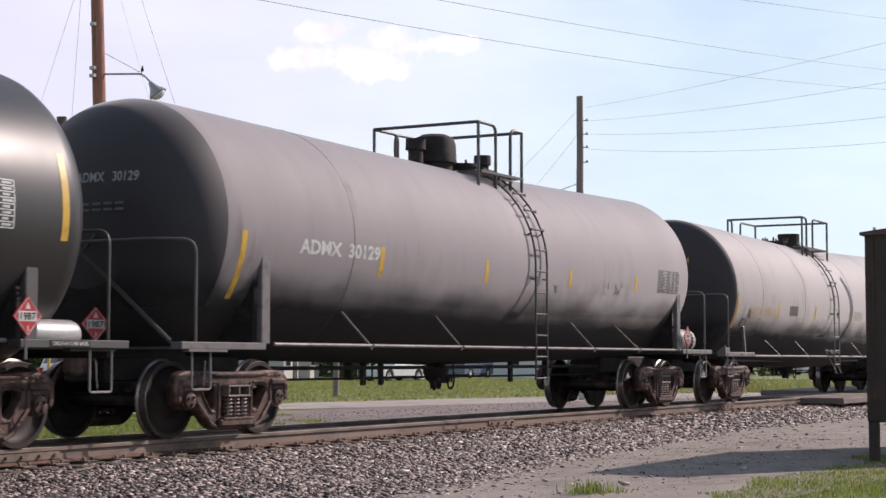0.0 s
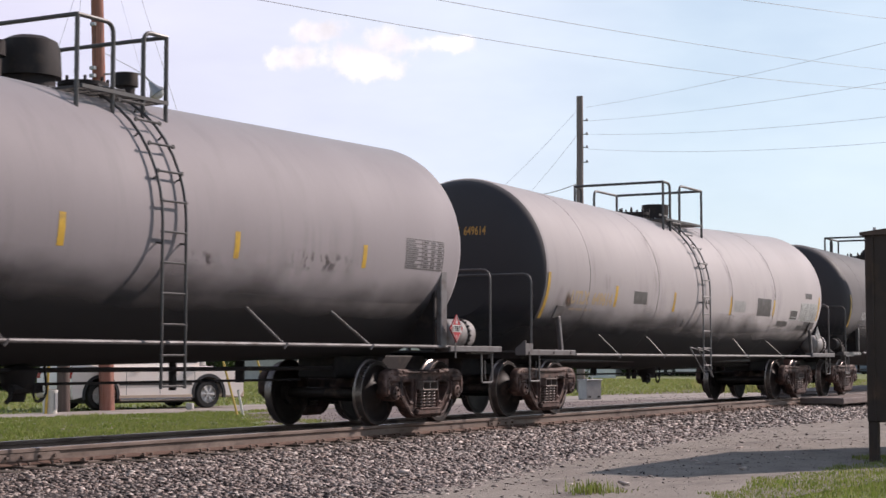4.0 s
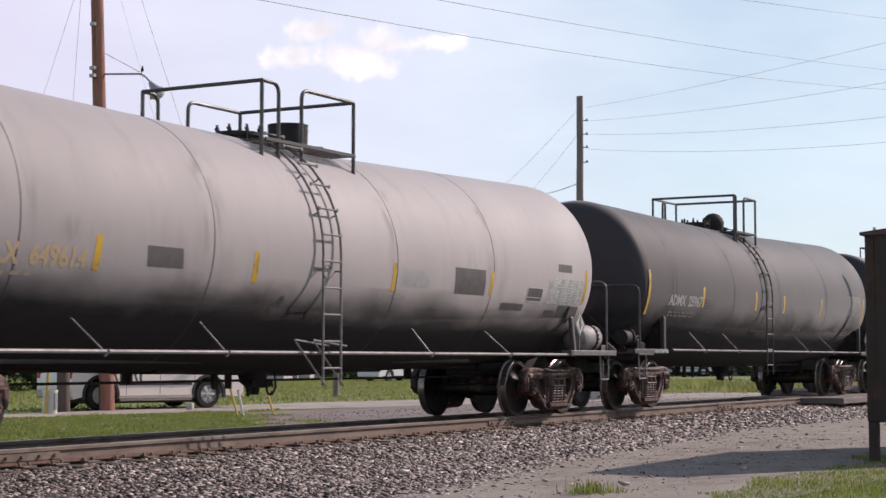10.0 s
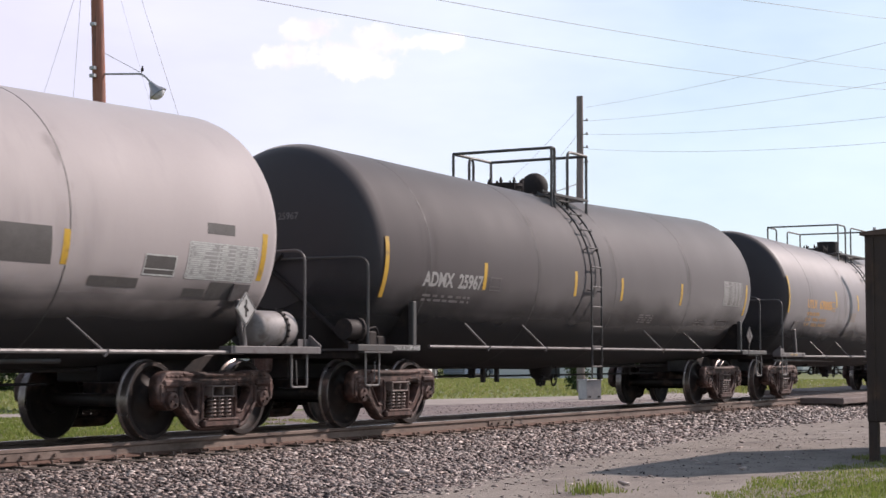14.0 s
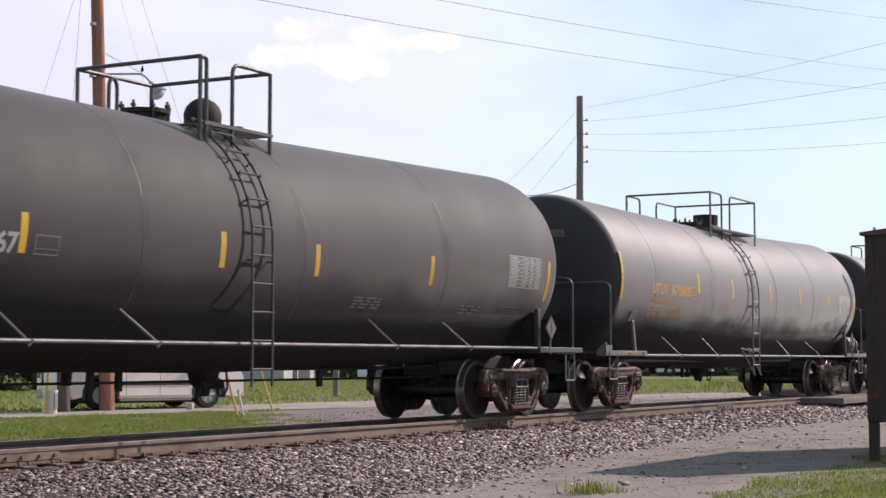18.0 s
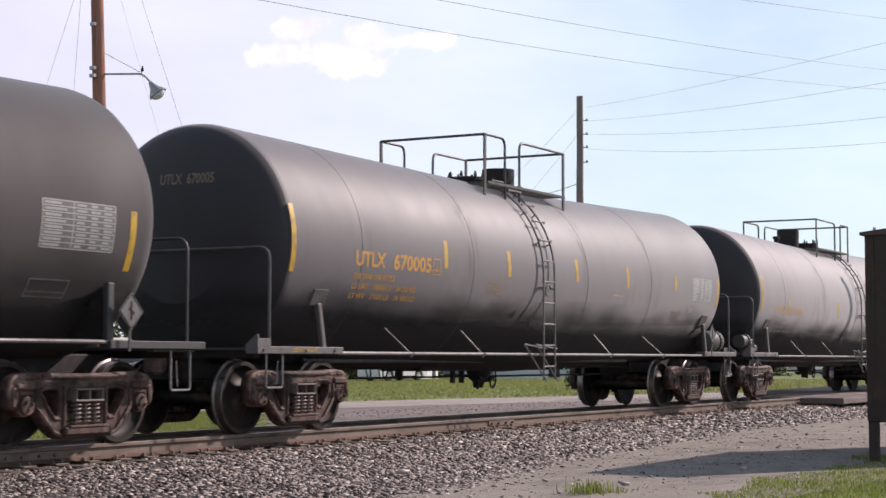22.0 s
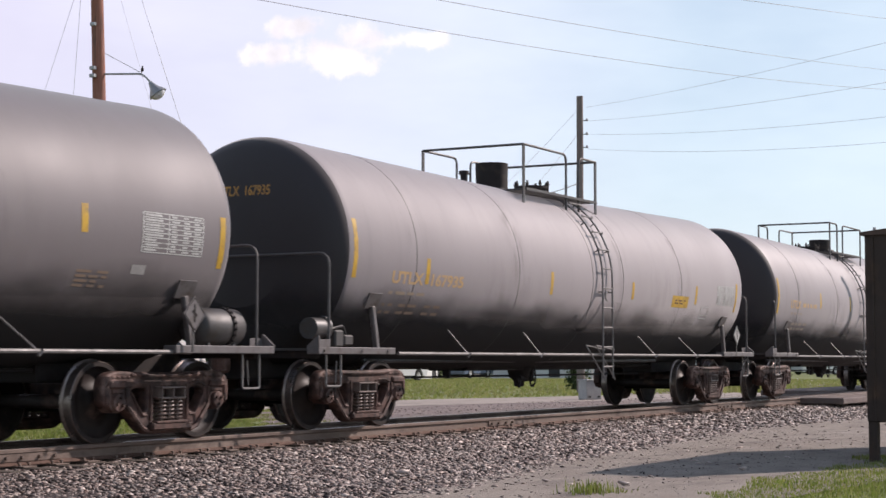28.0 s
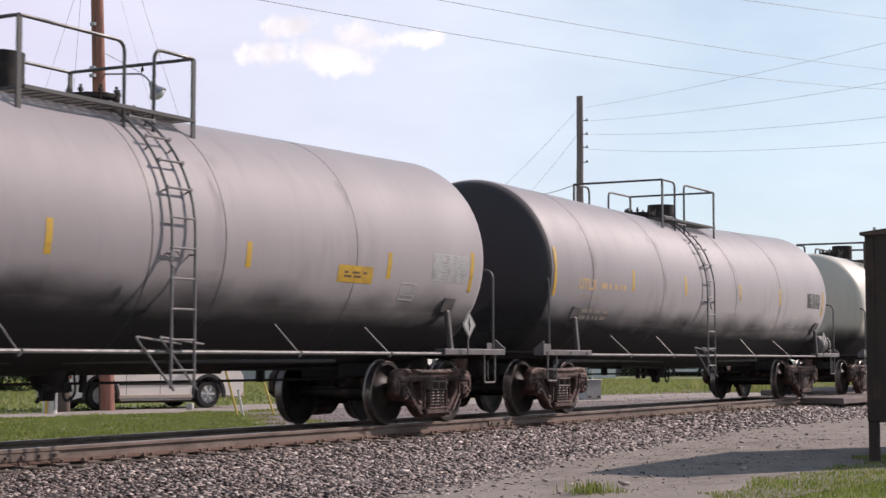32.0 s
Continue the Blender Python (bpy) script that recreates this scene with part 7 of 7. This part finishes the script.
def tree_meshes(seed, H):
    rng = random.Random(seed)
    t = Shape()
    t.tube([(0, 0, -0.6), (rng.uniform(-0.1, 0.1), 0.1, H * 0.2), (rng.uniform(-0.3, 0.3), rng.uniform(-0.3, 0.3), H * 0.5), (0, 0, H * 0.85)], H * 0.028, 8, H * 0.006)
    ends = []
    for k in range(9):
        a, z = rng.uniform(0, 6.28), H * rng.uniform(0.15, 0.6)
        L = H * rng.uniform(0.2, 0.4)
        e = (L * math.cos(a), L * math.sin(a), z + L * rng.uniform(0.3, 0.8))
        t.tube([(0, 0, z), (e[0] * 0.5, e[1] * 0.5, z + (e[2] - z) * 0.35), e], H * 0.012, 6, H * 0.003)
        ends.append(e)
    ends += [(rng.uniform(-1, 1) * H * 0.2, rng.uniform(-1, 1) * H * 0.2, H * rng.uniform(0.55, 0.95)) for _ in range(8)] + [(rng.uniform(-1, 1) * H * 0.3, rng.uniform(-1, 1) * H * 0.3, H * rng.uniform(0.08, 0.3)) for _ in range(6)]
    c = Shape()
    for e in ends:
        rr = H * rng.uniform(0.09, 0.16)
        for _ in range(90):
            d = Vector((rng.gauss(0, 1), rng.gauss(0, 1), rng.gauss(0, 0.8))).normalized() * rr * rng.uniform(0.4, 1.1)
            p = Vector(e) + d
            n = Vector((rng.gauss(0, 1), rng.gauss(0, 1), rng.gauss(0, 1) + 0.6)).normalized()
            u = n.orthogonal().normalized() * H * rng.uniform(0.012, 0.024)
            w = n.cross(u) * rng.uniform(0.6, 1.0)
            c.add([p - u, p + w * 0.8, p + u, p - w * 0.8], [(0, 1, 2, 3)])
    return t.mesh("trunk", M_BARK), c.mesh("crown", M_LEAF, False)


TREES = [tree_meshes(k, h) for k, h in ((1, 7.5), (2, 9.0), (3, 6.5), (4, 8.0))]
rng = random.Random(21)
for i in range(46):
    # a loose belt of trees that closes the meadow
    u = i / 45
    x = 20 + 330 * u + rng.uniform(-4, 4)
    y = 128 + rng.uniform(-7, 14) - 75 * max(0, u - 0.25)
    tm, cm = TREES[i % 4]
    t = empty("tree", pose(x, y, far_z(y), 0, 0, rng.uniform(0, 360)), "leafy green tree in a distant belt", "tree", "belt of trees beyond the meadow")
    put("trunk", tm, t)
    put("crown", cm, t)
for x, y in ((62, 92), (70, 96), (55, 98), (80, 99), (90, 93), (48, 101), (104, 90), (112, 80), (121, 78), (133, 70)):
    tm, cm = TREES[int(x) % 4]
    t = empty("tree", pose(x, y, far_z(y) - 0.4, 0, 0, x * 37), "dark leafy tree behind the meadow", "tree", "belt of trees beyond the meadow")
    put("trunk", tm, t)
    put("crown", cm, t)


def shrub_mesh(seed, W, H):
    """A dense bush of many small leaves that reach down to the ground."""
    rng, c = random.Random(seed), Shape()
    for _ in range(26):
        e = Vector((rng.uniform(-1, 1) * W * 0.42, rng.uniform(-1, 1) * W * 0.3, H * rng.uniform(0.05, 0.85)))
        rr = H * rng.uniform(0.14, 0.28)
        for _ in range(70):
            p = e + Vector((rng.gauss(0, 1), rng.gauss(0, 1), rng.gauss(0, 0.9))).normalized() * rr * rng.uniform(0.3, 1.1)
            p.z = max(p.z, 0.02)
            n = Vector((rng.gauss(0, 1), rng.gauss(0, 1), rng.gauss(0, 1) + 0.5)).normalized()
            u = n.orthogonal().normalized() * H * rng.uniform(0.025, 0.05)
            w = n.cross(u) * rng.uniform(0.6, 1.0)
            c.add([p - u, p + w * 0.8, p + u, p - w * 0.8], [(0, 1, 2, 3)])
    return c.mesh("bush", M_LEAF, False)


SHRUBS = [shrub_mesh(k, w, h) for k, w, h in ((51, 6.5, 3.6), (52, 7.5, 4.4), (53, 5.5, 3.0))]
rng = random.Random(77)
for i in range(30):
    # a hedgerow that closes the meadow behind the houses
    u = i / 29
    x, y = 112 + 38 * u + rng.uniform(-2, 2), 98 - 62 * u + rng.uniform(-2, 2)
    put("bush", SHRUBS[i % 3], None, pose(x, y, far_z(y) - 0.1, 0, 0, rng.uniform(0, 360)), "dense dark green hedge bush beyond the meadow", "bush", "hedgerow beyond the meadow")
for x, y, k in ((53.0, 41.8, 0), (56.2, 41.0, 2), (57.4, 39.8, 1), (50.5, 42.5, 1)):
    put("bush", SHRUBS[k], None, pose(x, y, far_z(y) - 0.1, 0, 0, x * 31), "dense dark green bush in the shade beyond the road", "bush", "bushes beyond the road")
put("bush", shrub_mesh(54, 1.0, 1.5), None, pose(66.3, 17.1, far_z(17.1) - 0.03), "small dark bush in the meadow by the road", "bush")
post = empty("fence_post", pose(50.3, 19.3, ZG - 0.1), "stout grey timber post standing in the meadow", "post")
s = Shape()
s.tube([(0, 0, 0), (0.02, 0, 1.2), (0, 0.02, 2.6)], 0.11, 10, 0.1)
part("shaft", s, M_POLE, post)
s = Shape()
s.lathe([(2.58, 0.0), (2.58, 0.115), (2.62, 0.11), (2.66, 0.0)][::-1], "z", 10)
part("cap", s, M_POLE, post)


# ---------------------------------------------------------------- drifting cloud
def cloud_material():
    m = bpy.data.materials.new("bright_cumulus")
    m.use_nodes = True
    n, l = m.node_tree.nodes, m.node_tree.links
    n.clear()
    out, mixer, clear, glow = n.new("ShaderNodeOutputMaterial"), n.new("ShaderNodeMixShader"), n.new("ShaderNodeBsdfTransparent"), n.new("ShaderNodeEmission")
    tc = n.new("ShaderNodeTexCoord")
    nz = n.new("ShaderNodeTexNoise")
    nz.inputs["Scale"].default_value, nz.inputs["Detail"].default_value, nz.inputs["Roughness"].default_value = 0.02, 7.0, 0.58
    l.new(tc.outputs["Object"], nz.inputs["Vector"])
    best = None
    for u, v, ru, rv in ((-35, -8, 88, 40), (18, 22, 55, 30), (-101, 42, 62, 22), (-152, -8, 56, 22), (137, 16, 48, 18), (5, -30, 52, 20)):
        mp = n.new("ShaderNodeMapping")
        mp.vector_type = "TEXTURE"
        mp.inputs["Location"].default_value, mp.inputs["Scale"].default_value = (u, 0, v), (ru, 1000, rv)
        ln = n.new("ShaderNodeVectorMath")
        ln.operation = "LENGTH"
        inv = n.new("ShaderNodeMath")
        inv.operation = "SUBTRACT"
        inv.inputs[0].default_value = 1.0
        l.new(tc.outputs["Object"], mp.inputs["Vector"])
        l.new(mp.outputs["Vector"], ln.inputs[0])
        l.new(ln.outputs["Value"], inv.inputs[1])
        if best is None:
            best = inv.outputs[0]
        else:
            mx = n.new("ShaderNodeMath")
            mx.operation = "SMOOTH_MAX"
            mx.inputs[2].default_value = 0.28
            l.new(best, mx.inputs[0])
            l.new(inv.outputs[0], mx.inputs[1])
            best = mx.outputs[0]
    add = n.new("ShaderNodeMath")
    add.operation = "MULTIPLY_ADD"
    add.inputs[1].default_value, add.inputs[2].default_value = 2.6, -1.35
    l.new(nz.outputs["Fac"], add.inputs[0])
    tot = n.new("ShaderNodeMath")
    l.new(best, tot.inputs[0])
    l.new(add.outputs[0], tot.inputs[1])
    rg = n.new("ShaderNodeMapRange")
    rg.interpolation_type = "SMOOTHSTEP"
    rg.inputs["From Min"].default_value, rg.inputs["From Max"].default_value = -0.2, 0.62
    rg.inputs["To Max"].default_value = 1.0
    l.new(tot.outputs[0], rg.inputs["Value"])
    l.new(rg.outputs["Result"], mixer.inputs["Fac"])
    glow.inputs["Color"].default_value, glow.inputs["Strength"].default_value = (1.0, 0.985, 1.02, 1), 1.08
    soft, lit = n.new("ShaderNodeTexNoise"), n.new("ShaderNodeMapRange")
    soft.inputs["Scale"].default_value, soft.inputs["Detail"].default_value = 0.012, 4.0
    lit.inputs["From Min"].default_value, lit.inputs["From Max"].default_value = 0.35, 0.6
    lit.inputs["To Min"].default_value, lit.inputs["To Max"].default_value = 0.93, 1.18
    l.new(tc.outputs["Object"], soft.inputs["Vector"])
    l.new(soft.outputs["Fac"], lit.inputs["Value"])
    l.new(lit.outputs["Result"], glow.inputs["Strength"])
    l.new(clear.outputs[0], mixer.inputs[1])
    l.new(glow.outputs[0], mixer.inputs[2])
    l.new(mixer.outputs[0], out.inputs["Surface"])
    return m


s = Shape()
s.add([(-330, 0, -130), (330, 0, -130), (330, 0, 130), (-330, 0, 130)], [(0, 1, 2, 3)])
CLOUD = put("cloud_backdrop", s.mesh("cloud_backdrop", cloud_material(), False), None, pose(2531, 1546, 558, 0, 0, -61), "bright white fair-weather cloud drifting in the sky", "cloud", "", "structure")


# ---------------------------------------------------------------- what moves
def travelled(t):
    """Metres that the train has gone since 12 s: it gathers speed slightly."""
    u = (t - 16) / 16
    return 9.5482 + 38.9999 * u + 3.5504 * u ** 2 + 1.6598 * u ** 3 + 1.613 * u ** 4 - 0.3683 * u ** 5 - 3.4646 * u ** 6 + 0.0685 * u ** 7 + 1.5877 * u ** 8


def motions():
    for car in TRAIN:
        x0 = car.matrix_basis.translation.x
        walk(car, [(t, pose(x0 - travelled(t), 0, 0)) for t in range(0, 33)])
    walk(CLOUD, [(t, pose(2531, 1546, 558, 0, 0, -61) @ pose(25 - 1.94 * t, 0, -6 + 0.3 * t)) for t in (0, 16, 32)])
    for ob, turn, t0, px0, rate in TRAFFIC:
        y = ob.matrix_basis.translation.y
        # where the far road is passed at t0, and the speed along it
        c = (px0 - 784) / 2938
        d = (0.875 + 0.484 * c, 0.484 - 0.875 * c)
        x0, depth = d[0] * (y + 12.94) / d[1], (y + 12.94) / d[1]
        speed = rate * depth / 2938 / (0.484 - 0.875 * c)
        walk(ob, [(t, pose(x0 + speed * (t - t0), y, ZR, 0, 0, turn)) for t in (0, 16, 32)])
    for w, k, a in WHEELSETS:
        walk(w, [(t / 4, pose(k, 0, WR) @ Matrix.Rotation(a - travelled(t / 4) / WR, 4, "Y")) for t in range(0, 129)])


motions()
